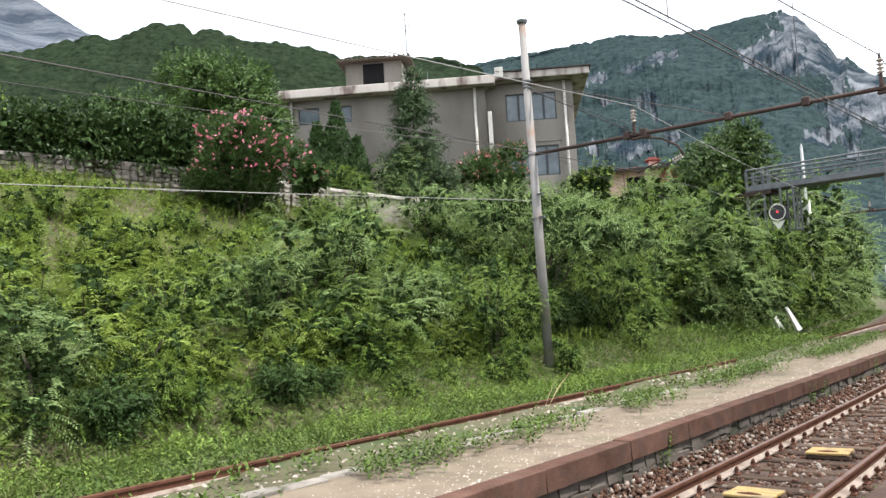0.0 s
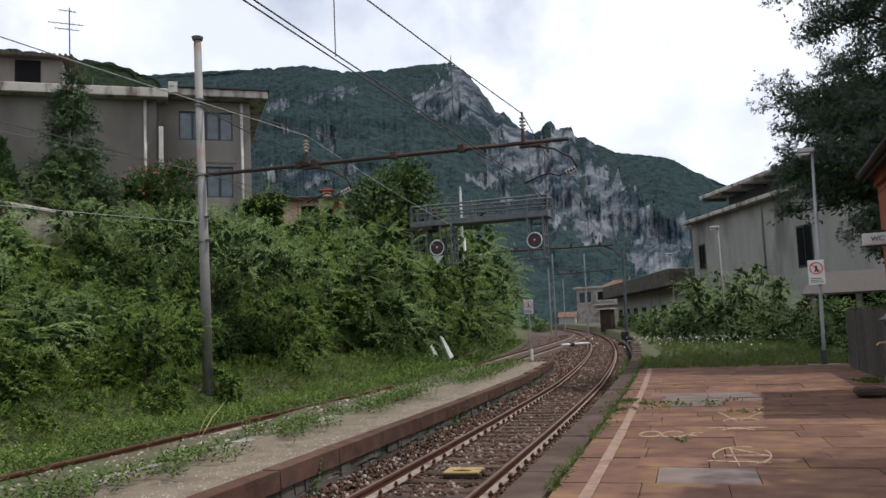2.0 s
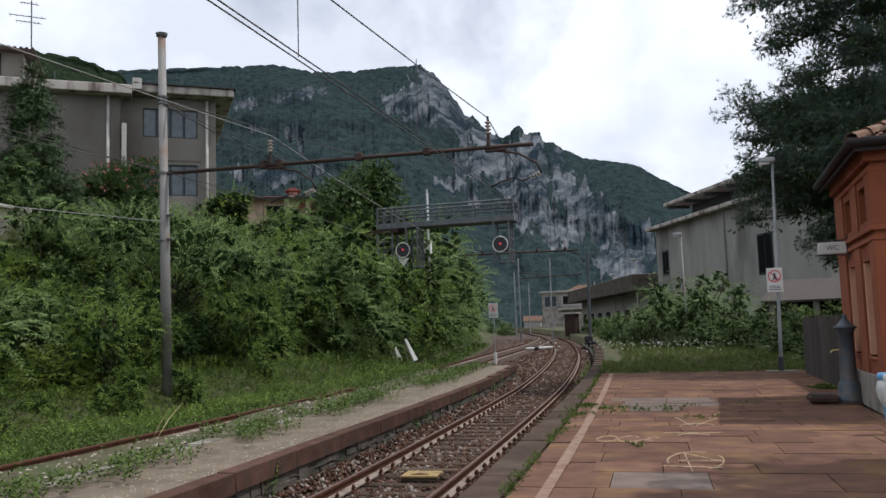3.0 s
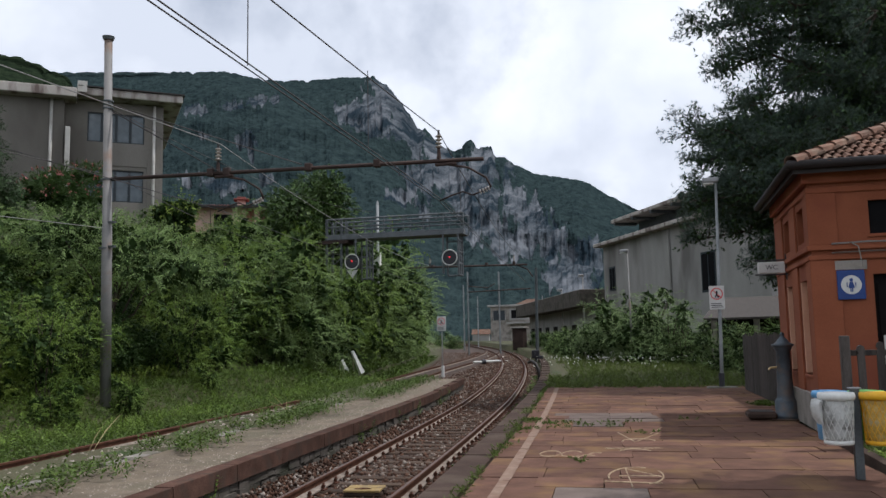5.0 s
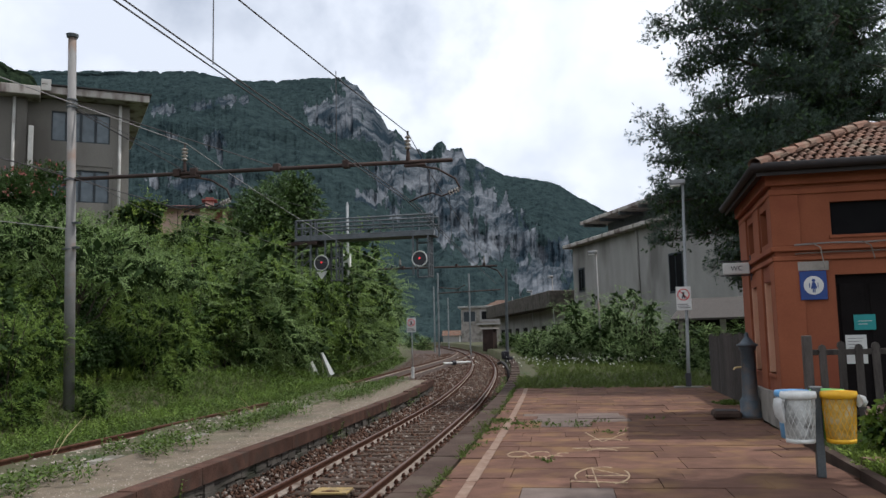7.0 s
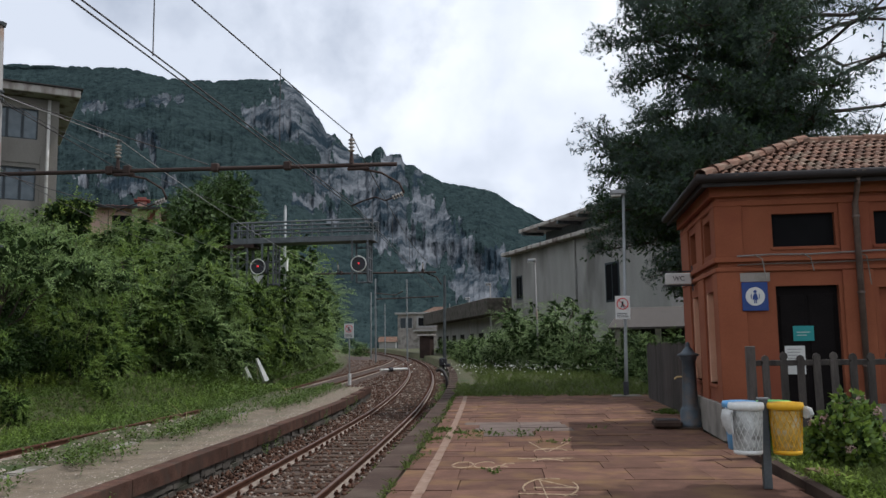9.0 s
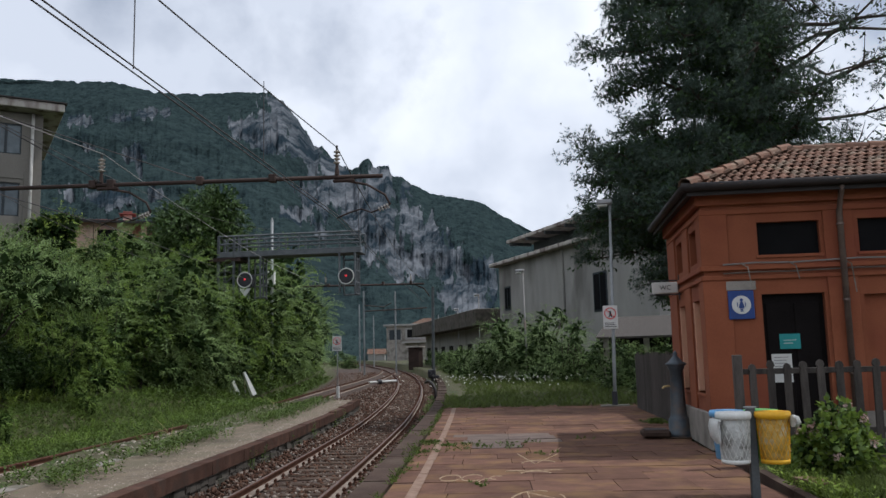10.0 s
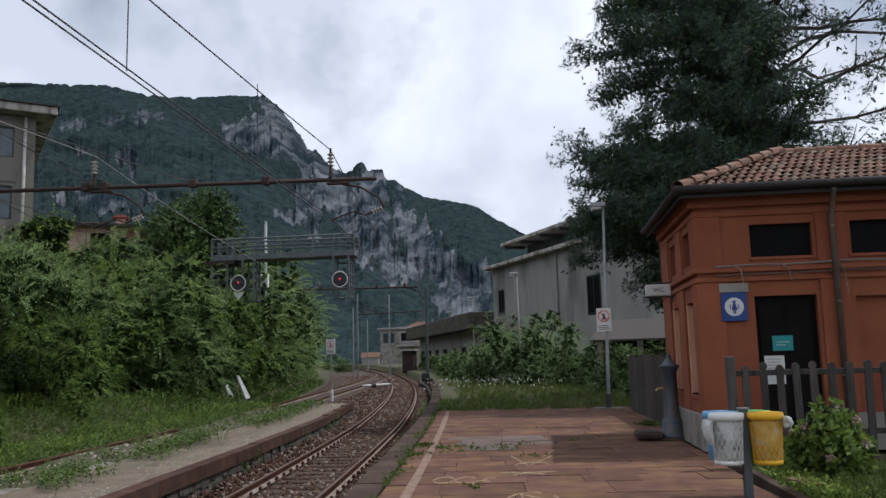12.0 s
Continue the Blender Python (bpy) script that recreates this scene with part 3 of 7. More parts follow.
# ---- track ----
def rail(name, s, label, y0, y1, s_of=None, z=RAIL_Z, top="rail_top"):
    t = thing(name, label, "rail", kind="structure")
    prof = [(s - 0.07, z - 0.15), (s + 0.07, z - 0.15), (s + 0.07, z - 0.135), (s + 0.012, z - 0.115), (s + 0.010, z - 0.045), (s + 0.034, z - 0.035), (s + 0.034, z - 0.004), (s + 0.026, z - 0.001), (s - 0.026, z - 0.001), (s - 0.034, z - 0.004), (s - 0.034, z - 0.035), (s - 0.010, z - 0.045), (s - 0.012, z - 0.115), (s - 0.07, z - 0.135)]
    part("rail_body", sweep(bmesh.new(), prof, y0, y1, 1.0, True, s_of), M["rust"], t)
    # strip on the sunny side only, its paleness partly painted sunlight
    part("dusty_foot", sweep(bmesh.new(), [(s + 0.0125, z - 0.112), (s + 0.105, z - 0.139), (s + 0.105, z - 0.156), (s + 0.0125, z - 0.152)], y0, y1, 1.0, True, s_of), M["sunlit_dust"], t, "pale dusty rail foot with sunlight put into its colour")
    part("running_band", sweep(bmesh.new(), [(s - 0.024, z - 0.001), (s + 0.024, z - 0.001), (s + 0.02, z + 0.002), (s - 0.02, z + 0.002)], y0, y1, 1.0, True, s_of), M[top], t, "worn steel running band")
    return t
rail("rail_left", -0.75, "rusty brown rail of the curved main track", -12, 190)
rail("rail_right", 0.75, "rusty brown rail of the curved main track beside the platform", -12, 190)
rail("siding_rail_right", 0.75, "old rusty siding rail half sunk in weeds", -8, 25, siding, -0.15, "rust")
rail("siding_rail_far", 0.75, "rusty siding rail running into the main track", 37.5, 100, siding, -0.41, "rust")
rail("siding_rail_left", -0.75, "old rusty siding rail sunk in weeds", 39, 100, siding, -0.41, "rust")
sweep_bed = sweep(bmesh.new(), [(-1.96, -0.70), (-1.4, -0.655), (1.4, -0.655), (1.76, -0.68)], -12, 190, 1.0, False)
obj("ballast_bed", sweep_bed, M["ballast_bed"], None, "grey-brown crushed stone track bed", kind="structure")
sweep_bed = sweep(bmesh.new(), [(-1.6, -0.70), (-1.2, -0.565), (1.2, -0.565), (1.6, -0.70)], 37, 100, 1.5, False, siding)
siding_gravel = sweep(bmesh.new(), [(-6.2, -0.62), (-5.0, -0.60), (-3.0, -0.66), (-1.9, -0.69)], 36.0, 110, 1.5, False)
obj("gravel_strip", siding_gravel, M["ballast_bed"], None, "grey gravel between main track and siding", kind="structure")
obj("siding_bed", sweep_bed, M["ballast_bed"], None, "grey stone bed of the siding track", kind="structure")

# ---- far platform ----
def platform_sweep(name, prof, y0, y1, mat, label):
    return obj(name, sweep(bmesh.new(), prof, y0, y1, 1.0), mat, None, label, kind="structure")
platform_sweep("platform_far", [(-3.60, -0.7), (-1.77, -0.7), (-1.77, -0.40), (-1.95, -0.150), (-3.60, -0.14)], -12, 35.8, M["sand"], "low gravel island platform with weeds")
platform_sweep("platform_near", [(1.74, -0.9), (60, -0.9), (60, -0.10), (2.35, -0.085), (1.74, -0.12)], -12, 66, M["slab_bed"], "station platform base with dark joints")

# ---- orange toilet building ----
WX, WY, WB, WE = 2.64, 14.76, 18.65, 11.5
def toilet_building():
    t = thing("toilet_building", "orange plastered station toilet building with hipped tile roof", "building")
    wall = bmesh.new()
    # side wall facing the track with two tall recesses and two small windows above
    xs0, xs1 = WX, WX + 0.35
    ys = [WY, 15.25, 16.0, 16.85, 17.6, WB]
    for a, b, holes in ((ys[0], ys[1], ()), (ys[1], ys[2], ((0.90, 2.52), (3.18, 3.78))), (ys[2], ys[3], ()), (ys[3], ys[4], ((0.90, 2.52), (3.18, 3.78))), (ys[4], ys[5], ())):
        z = 0.0
        for h0, h1 in holes:
            box(wall, xs0, xs1, a, b, z, h0)
            z = h1
        box(wall, xs0, xs1, a, b, z, 4.3)
    # front wall with the door and high windows
    xs = [xs1, 3.55, 4.56, 5.18, 6.2, 6.85, 7.9, WE]
    for k, (a, b) in enumerate(zip(xs[:-1], xs[1:])):
        holes = {1: ((0.0, 2.55), (3.21, 3.77)), 3: ((0.0, 2.5), (3.21, 3.77)), 5: ((3.21, 3.77),)}.get(k, ())
        z = 0.0
        for h0, h1 in holes:
            if h0 > z:
                box(wall, a, b, WY, WY + 0.35, z, h0)
            z = h1
        box(wall, a, b, WY, WY + 0.35, z, 4.3)
    box(wall, WX, WE, WB, WB + 0.3, 0, 4.3)
    box(wall, WE - 0.3, WE, WY + 0.35, WB, 0, 4.3)
    box(wall, 3.5, 6.3, WY + 0.5, WY + 0.55, 2.6, 3.1)
    part("wall", wall, M["orange"], t)
    for a, b in ((ys[1], ys[2]), (ys[3], ys[4])):
        part("recess_panel", boxbm(xs0 + 0.16, xs0 + 0.22, a, b, 0.9, 2.52), M["orange"], t)
    for a, b in ((ys[1], ys[2]), (ys[3], ys[4])):
        # dark panel closes the opening and stands in for shade inside
        part("window_void", boxbm(xs0 + 0.22, xs0 + 0.26, a, b, 3.18, 3.78), M["dark"], t, "dark panel standing in for the unlit inside of an unglazed window")
        part("recess_jamb", boxbm(xs0 - 0.004, xs0 + 0.165, b - 0.06, b - 0.003, 0.92, 2.515, 0.005), M["orange_pale"], t, "paler plaster jamb")
        part("sill", boxbm(xs0 - 0.03, xs0 + 0.16, a - 0.02, b + 0.02, 0.84, 0.90, 0.008), M["orange"], t)
    for a, b in ((3.55, 4.56), (5.18, 6.2), (6.85, 7.9)):
        # dark panel for the unlit room behind the window
        part("window_void", boxbm(a, b, WY + 0.10, WY + 0.14, 3.21, 3.77), M["dark"], t, "dark panel standing in for the unlit inside of a high window")
        part("sill", boxbm(a - 0.04, b + 0.04, WY - 0.025, WY + 0.08, 3.155, 3.21, 0.006), M["orange"], t)
    d = part("door", boxbm(3.55, 4.56, WY + 0.12, WY + 0.17, 0.0, 2.55), M["dark_door"], t, "dark brown closed door")
    part("door_panel", boxbm(3.62, 4.02, WY + 0.10, WY + 0.12, 0.15, 2.4, 0.01), M["dark_door"], d)
    part("door_panel", boxbm(4.08, 4.49, WY + 0.10, WY + 0.12, 0.15, 2.4, 0.01), M["dark_door"], d)
    part("door", boxbm(5.18, 6.2, WY + 0.12, WY + 0.17, 0.0, 2.5), M["orange"], t, "orange walled-up doorway")
    # bands
    for z0, z1, p, nm in ((2.80, 2.88, 0.05, "cornice"), (2.96, 3.05, 0.07, "cornice"), (3.92, 4.02, 0.04, "cornice"), (4.08, 4.30, 0.10, "eaves_moulding")):
        b = bmesh.new()
        box(b, WX - p, WE, WY - p, WY - 0.001, z0, z1, 0.012)
        box(b, WX - p, WX - 0.001, WY - 0.001, WB + p, z0, z1, 0.012)
        part(nm, b, M["orange"], t)
    for x0, x1 in ((WX - 0.035, WX + 0.42), (4.62, 5.10), (6.3, 6.75)):
        for z0, z1 in ((0.6, 2.80), (3.05, 3.92)):
            part("pilaster", boxbm(x0, x1, WY - 0.035, WY - 0.001, z0, z1, 0.008), M["orange"], t)
    for y0, y1 in ((WY - 0.002, 15.16), (16.1, 16.75), (17.72, WB + 0.03)):
        for z0, z1 in ((0.6, 2.80), (3.05, 3.92)):
            part("pilaster", boxbm(WX - 0.035, WX - 0.001, y0, y1, z0, z1, 0.008), M["orange"], t)
    b = bmesh.new()
    box(b, WX - 0.07, 3.53, WY - 0.07, WY - 0.002, 0, 0.60, 0.01)
    box(b, 4.58, WE, WY - 0.07, WY - 0.002, 0, 0.60, 0.01)
    box(b, WX - 0.07, WX - 0.002, WY - 0.002, WB + 0.07, 0, 0.60, 0.01)
    part("plinth", b, M["plinth"], t, "grey cement plinth")
    # roof body: soffit and hipped slopes
    ex0, ex1, ey0, ey1, ez = 2.35, WE + 0.4, 14.36, 19.0, 4.30
    my, r, zr = (ey0 + ey1) / 2, (ey1 - ey0) / 2, 5.38
    b = bmesh.new()
    v = [b.verts.new(p) for p in ((ex0, ey0, ez), (ex1, ey0, ez), (ex1, ey1, ez), (ex0, ey1, ez), (ex0 + r, my, zr), (ex1 - r, my, zr))]
    for q in ((3, 2, 1, 0), (0, 1, 5, 4), (2, 3, 4, 5), (3, 0, 4), (1, 2, 5)):
        b.faces.new([v[i] for i in q])
    part("roof_deck", b, M["gutter"], t)
    g = bmesh.new()
    for p0, p1 in (((ex0 - 0.06, ey0 - 0.02, ez + 0.05), (ex1, ey0 - 0.02, ez + 0.05)), ((ex0 - 0.02, ey0 - 0.06, ez + 0.05), (ex0 - 0.02, ey1, ez + 0.05))):
        tube(g, [p0, p1], 0.075, 10)
    part("gutter", g, M["gutter"], t, "dark metal gutter", True)
    part("fascia_board", box(boxbm(ex0 + 0.02, ex1, ey0 + 0.03, ey0 + 0.06, ez - 0.09, ez + 0.02), ex0 + 0.02, ex0 + 0.05, ey0 + 0.06, ey1, ez - 0.09, ez + 0.02), M["gutter"], t)
    part("downpipe", tubebm([(4.86, ey0 + 0.02, ez + 0.02), (4.86, ey0 + 0.1, ez - 0.12), (4.87, WY - 0.10, ez - 0.42), (4.87, WY - 0.10, 0.05)], 0.05, 10), M["pipe"], t, "dull brown metal downpipe", True)
    for z in (3.66, 2.4, 1.2):
        part("pipe_clip", tubebm([(4.87, WY - 0.10, z), (4.87, WY - 0.10, z + 0.03)], 0.062, 10), M["pipe"], t)
    return t, (ex0, ex1, ey0, ey1, ez, my, r, zr)
TOILET, ROOF = toilet_building()

# ---- house on the terrace ----
def house():
    t = thing("house", "grey rendered two-storey house with flat roof", "house", pose(-36.9, 26.5, 0, 0, 0, 37.5))
    def wall_with(u0, u1, y, holes, z0=4.5, z1=13.75):
        b = bmesh.new()
        us = sorted({u0, u1, *[h[0] for h in holes], *[h[1] for h in holes]})
        zs = sorted({z0, z1, *[h[2] for h in holes], *[h[3] for h in holes]})
        grid = [[[b.verts.new((u, v, z)) for z in zs] for u in us] for v in (y, y + 0.3)]
        def solid(i, k):
            if not (0 <= i < len(us) - 1 and 0 <= k < len(zs) - 1):
                return False
            return not any(h[0] <= us[i] and us[i + 1] <= h[1] and h[2] <= zs[k] and zs[k + 1] <= h[3] for h in holes)
        f, g = grid
        for i in range(len(us) - 1):
            for k in range(len(zs) - 1):
                if not solid(i, k):
                    continue
                b.faces.new((f[i][k], f[i + 1][k], f[i + 1][k + 1], f[i][k + 1]))
                b.faces.new((g[i][k], g[i][k + 1], g[i + 1][k + 1], g[i + 1][k]))
                for di, dk, p, q in ((-1, 0, (i, k), (i, k + 1)), (1, 0, (i + 1, k), (i + 1, k + 1)), (0, -1, (i, k), (i + 1, k)), (0, 1, (i, k + 1), (i + 1, k + 1))):
                    if not solid(i + di, k + dk):
                        b.faces.new((f[p[0]][p[1]], f[q[0]][q[1]], g[q[0]][q[1]], g[p[0]][p[1]]))
        bmesh.ops.delete(b, geom=[v for v in b.verts if not v.link_faces], context="VERTS")
        bmesh.ops.recalc_face_normals(b, faces=b.faces)
        return b
    big = [(12.95, 15.6, 11.72, 13.2), (12.95, 15.6, 8.75, 10.35)]
    small = [(1.85, 3.0, 12.25, 13.15), (3.7, 4.75, 12.25, 13.15), (0.12, 1.32, 10.2, 12.8)]
    part("wall", wall_with(0, 11.9, -0.5, small, 4.5, 13.55), M["concrete"], t)
    part("wall", wall_with(11.9, 16.5, 0.0, big), M["concrete"], t)
    for w in ((16.2, 16.5, 0.3, 9.5), (11.6, 11.9, -0.2, 0.3), (0, 0.3, -0.2, 9.5), (0.3, 16.2, 9.2, 9.5)):
        part("wall", boxbm(*w, 4.5, 13.75), M["concrete"], t)
    part("roof", boxbm(-1.0, 12.45, -1.25, 9.9, 13.55, 14.0, 0.03), M["fascia"], t, "flat concrete roof with stained fascia")
    part("roof", boxbm(12.45, 17.35, -0.85, 9.9, 13.80, 14.18, 0.03), M["fascia"], t, "flat concrete roof with stained fascia")
    part("roof_edge", boxbm(12.47, 12.9, -0.95, -0.86, 13.9, 14.45, 0.01), M["white"], t, "white metal flashing")
    part("roof_covering", boxbm(12.5, 17.45, -0.95, 9.9, 14.184, 14.24), M["gutter"], t)
    part("band", boxbm(12.3, 16.2, -0.05, -0.002, 10.55, 10.75), M["concrete"], t)
    part("pilaster", boxbm(15.75, 16.5, -0.06, -0.003, 4.5, 10.95, 0.01), M["concrete"], t)
    for u0, u1, z0, z1 in big + small:
        y = 0.0 if u0 > 11 else -0.5
        n = 4 if u1 - u0 > 2 else (2 if z1 - z0 > 2 else 1)
        w = part("window", boxbm(u0 + 0.002, u1 - 0.002, y + 0.06, y + 0.12, z0 + 0.002, z0 + 0.07), M["frame_dark"], t)
        part("frame", boxbm(u0 + 0.002, u1 - 0.002, y + 0.06, y + 0.12, z1 - 0.07, z1 - 0.002), M["frame_dark"], w)
        for k in range(n + 1):
            u = u0 + (u1 - u0) * k / n
            part("frame", boxbm(max(u0, u - 0.065) + 0.003, min(u1, u + 0.065) - 0.003, y + 0.05, y + 0.12, z0 + 0.07, z1 - 0.07), M["frame_dark"], w)
        for k in range(n):
            a = u0 + (u1 - u0) * k / n
            part("pane", boxbm(a + 0.04, a + (u1 - u0) / n - 0.04, y + 0.10, y + 0.11, z0 + 0.07, z1 - 0.07), M["glass"], w)
    for u, y in ((1.5, -0.62), (11.35, -0.62), (16.05, -0.18)):
        part("downpipe", tubebm([(u, y, 13.7), (u, y, 6.0)], 0.075, 10), M["white"], t, "white downpipe", True)
    part("flue", boxbm(11.98, 12.2, -0.72, -0.502, 9.3, 12.2, 0.02), M["white"], t, "pale vertical flue")
    hut = part("roof_hut", boxbm(4.0, 7.2, 2.2, 5.4, 14.0, 16.25), M["concrete"], t)
    # dark sheet on the wall stands in for the shaded opening
    part("opening", boxbm(5.0, 6.2, 2.15, 2.198, 14.75, 16.15), M["dark"], hut)
    part("hut_roof", boxbm(3.6, 7.8, 1.7, 5.9, 16.25, 16.37, 0.02), M["bark"], hut, "corrugated brown roof")
    for k in range(16):
        part("roof_rib", tubebm([(3.65 + k * 0.27, 1.66, 16.39), (3.65 + k * 0.27, 5.9, 16.45)], 0.07, 6), M["bark"], hut)
    part("hut_side", boxbm(7.202, 7.25, 2.3, 5.3, 14.3, 16.1), M["white"], hut)
    a = part("aerial_pole", tubebm([(7.5, 3.0, 14.2), (7.45, 3.0, 19.4)], 0.04, 6), M["steel_dark"], t, "television aerial")
    for z, l in ((19.2, 0.5), (18.5, 1.0), (18.2, 0.7)):
        part("aerial_boom", tubebm([(7.45 - l, 3.0, z + 0.06), (7.45 + l * 0.7, 3.0, z - 0.03)], 0.022, 5), M["steel_dark"], a)
        for k in range(6):
            q = 7.45 - l + k * 0.3 * l
            part("aerial_rod", tubebm([(q, 2.8, z + 0.03), (q, 3.2, z + 0.03)], 0.012, 4), M["steel_dark"], a)
    part("aerial_dish", tubebm([(8.6, 3.0, 14.2), (8.6, 3.0, 15.7)], [0.05, 0.02], 6), M["steel_dark"], t)
    return t
house()

# ---- foliage ----
rng = np.random.default_rng(11)
def unit(v):
    return v / (np.linalg.norm(v, axis=1, keepdims=True) + 1e-9)
def leaf_mesh(centres, dirs, per, spray, length, width, r, droop=0.15, simple=False, tidy=False):
    """Sprays of leaflets: each leaflet is a four-cornered blade of its own."""
    n = len(centres)
    d = unit(dirs)
    side = unit(np.cross(d, r.normal(size=(n, 3))))
    if tidy:
        side = unit(np.cross(d, np.array([0, 0, 1.0]) + r.normal(scale=0.25, size=(n, 3))))
    V = []
    for k in range(per):
        f = (k + 0.5) / per
        base = centres + d * (spray * f) + np.array([0, 0, -droop * spray]) * f * f
        sg = 1 if k % 2 else -1
        ax = unit(d * 0.55 + side * sg * 0.9 + r.normal(scale=0.17, size=(n, 3)))
        if tidy:
            ax = unit(d * 0.45 + side * sg + np.array([0, 0, -0.25]) + r.normal(scale=0.10, size=(n, 3)))
        if simple:
            ax = unit(d + r.normal(scale=0.55, size=(n, 3)))
        w = unit(np.cross(ax, unit((d * 0.2 + np.cross(side, d) if simple else d * 0.5 + np.array([0, 0, 0.9])) + r.normal(scale=0.42 if simple else (0.12 if tidy else 0.25), size=(n, 3)))))
        L = length * r.uniform(0.7, 1.25, size=(n, 1))
        W = width * r.uniform(0.7, 1.25, size=(n, 1))
        V.append(np.stack([base, base + ax * L * 0.45 + w * W * 0.5, base + ax * L + np.array([0, 0, -0.15]) * L, base + ax * L * 0.45 - w * W * 0.5], 1))
    V = np.concatenate(V, 0)
    m = len(V)
    return V.reshape(-1, 3), np.arange(m * 4).reshape(m, 4)
def put_mesh(name, V, F, mat, parent=None, label="", kind="", category="", matidx=None):
    me = bpy.data.meshes.new(name)
    nv, nf = len(V), len(F)
    k = F.shape[1]
    me.vertices.add(nv)
    me.vertices.foreach_set("co", np.ascontiguousarray(V, dtype=np.float32).ravel())
    me.loops.add(nf * k)
    me.loops.foreach_set("vertex_index", np.ascontiguousarray(F, dtype=np.int32).ravel())
    me.polygons.add(nf)
    me.polygons.foreach_set("loop_start", np.arange(0, nf * k, k, dtype=np.int32))
    if not isinstance(mat, (list, tuple)):
        mat = [mat]
    for q in mat:
        me.materials.append(q)
    if matidx is not None:
        me.polygons.foreach_set("material_index", np.ascontiguousarray(matidx, dtype=np.int32))
    me.update(calc_edges=True)
    ob = new(name, me)
    if parent:
        ob.parent = parent
    return tagged(ob, label, category, "", kind)
def blob_points(n, lobes, r, shell=0.35):
    """Points on and just inside a cluster of ellipsoid lobes (centre, radii), with outward directions."""
    vol = np.array([l[1][0] * l[1][1] + l[1][2] * l[1][0] for l in lobes], float)
    pick = r.choice(len(lobes), size=n, p=vol / vol.sum())
    c = np.array([l[0] for l in lobes])[pick]
    ra = np.array([l[1] for l in lobes])[pick]
    d = unit(r.normal(size=(n, 3)))
    rad = 1 - shell * np.abs(r.normal(size=(n, 1)))
    rad = np.clip(rad, 0.1, 1.12)
    return c + d * ra * rad, d
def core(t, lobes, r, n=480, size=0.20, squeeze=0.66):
    """Dark leaves inside a crown; their colour stands in for the shade there."""
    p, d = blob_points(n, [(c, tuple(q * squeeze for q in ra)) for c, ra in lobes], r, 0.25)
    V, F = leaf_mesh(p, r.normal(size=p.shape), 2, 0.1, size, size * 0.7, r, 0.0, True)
    put_mesh("inner_foliage", V, F, M["leaf_inner_shade"], t, "dark inner leaves with crown shade put into their colour")
def shrub(name, label, r, w=1.5, h=2.6, sprays=500, per=9, mat="leaf_shrub", spray=0.56, length=0.165, width=0.062, group="shrubs on the embankment", tidy=False):
    t = thing(name, label, "shrub", group=group)
    lobes = [((0, 0, h * 0.40), (w * 0.62, w * 0.62, h * 0.40))]
    for k in range(11):
        a = r.uniform(0, 6.28)
        q = r.uniform(0.35, 0.95) * w
        z = r.uniform(0.12, 0.92) * h
        s = r.uniform(0.22, 0.42) * w
        lobes.append(((q * math.cos(a), q * math.sin(a), z), (s, s, s * r.uniform(0.7, 1.2))))
    p, d = blob_points(sprays, lobes, r, 0.42)
    p[:, 2] = np.maximum(p[:, 2], 0.05)
    d = d + np.array([0, 0, 0.5])
    V, F = leaf_mesh(p, d, per, spray, length, width, r, 0.45 if tidy else 0.55, False, tidy)
    put_mesh("crown", V, F, M[mat], t)
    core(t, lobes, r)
    b = bmesh.new()
    for k in range(5):
        a = r.uniform(0, 6.28)
        e = Vector((math.cos(a) * w * 0.5, math.sin(a) * w * 0.5, h * 0.8))
        tube(b, [(0.1 * math.cos(a), 0.1 * math.sin(a), -0.4), e * 0.5 + Vector((0, 0, 0.2)), e], [0.035, 0.022, 0.008], 5)
    part("stem", b, M["bark"], t)
    return t
SHRUBS = [shrub("shrub", "leafy green locust shrub in dense embankment thicket", rng, 1.5, 2.7, 430, 20, "leaf_shrub", 0.62, 0.098, 0.034, tidy=True),
          shrub("shrub", "pale green feathery shrub in dense embankment thicket", rng, 1.6, 2.9, 400, 22, "leaf_pale", 0.74, 0.105, 0.033, tidy=True),
          shrub("shrub", "dark green bramble shrub in dense embankment thicket", rng, 1.5, 2.0, 900, 8, "leaf_dark", 0.34, 0.095, 0.065),
          shrub("shrub", "yellow-green sumac shrub in dense embankment thicket", rng, 1.3, 2.2, 380, 20, "leaf_yellow", 0.62, 0.100, 0.034, tidy=True),
          shrub("shrub", "tall leafy green shrub in dense embankment thicket", rng, 1.4, 3.4, 700, 12, "leaf_shrub", 0.46, 0.085, 0.036),
          shrub("shrub", "low yellow-green shrub on the upper bank", rng, 1.5, 2.3, 420, 14, "leaf_yellow", 0.65, 0.135, 0.048, tidy=True),
          shrub("shrub", "low green shrub on the upper bank", rng, 1.5, 2.3, 480, 12, "leaf_shrub", 0.55, 0.125, 0.052),
          shrub("shrub", "pale green shrub far along the thicket", rng, 1.55, 2.8, 430, 18, "leaf_pale", 0.60, 0.095, 0.033, tidy=True),
          shrub("shrub", "leafy green shrub far along the thicket", rng, 1.5, 2.9, 640, 12, "leaf_shrub", 0.46, 0.085, 0.034),
          shrub("shrub", "pale green shrub growing wild before the factory, sunlight put into its leaf colour", rng, 1.5, 2.4, 700, 14, "leaf_brightened", 0.42, 0.065, 0.026, group="shrubs before the factory")]
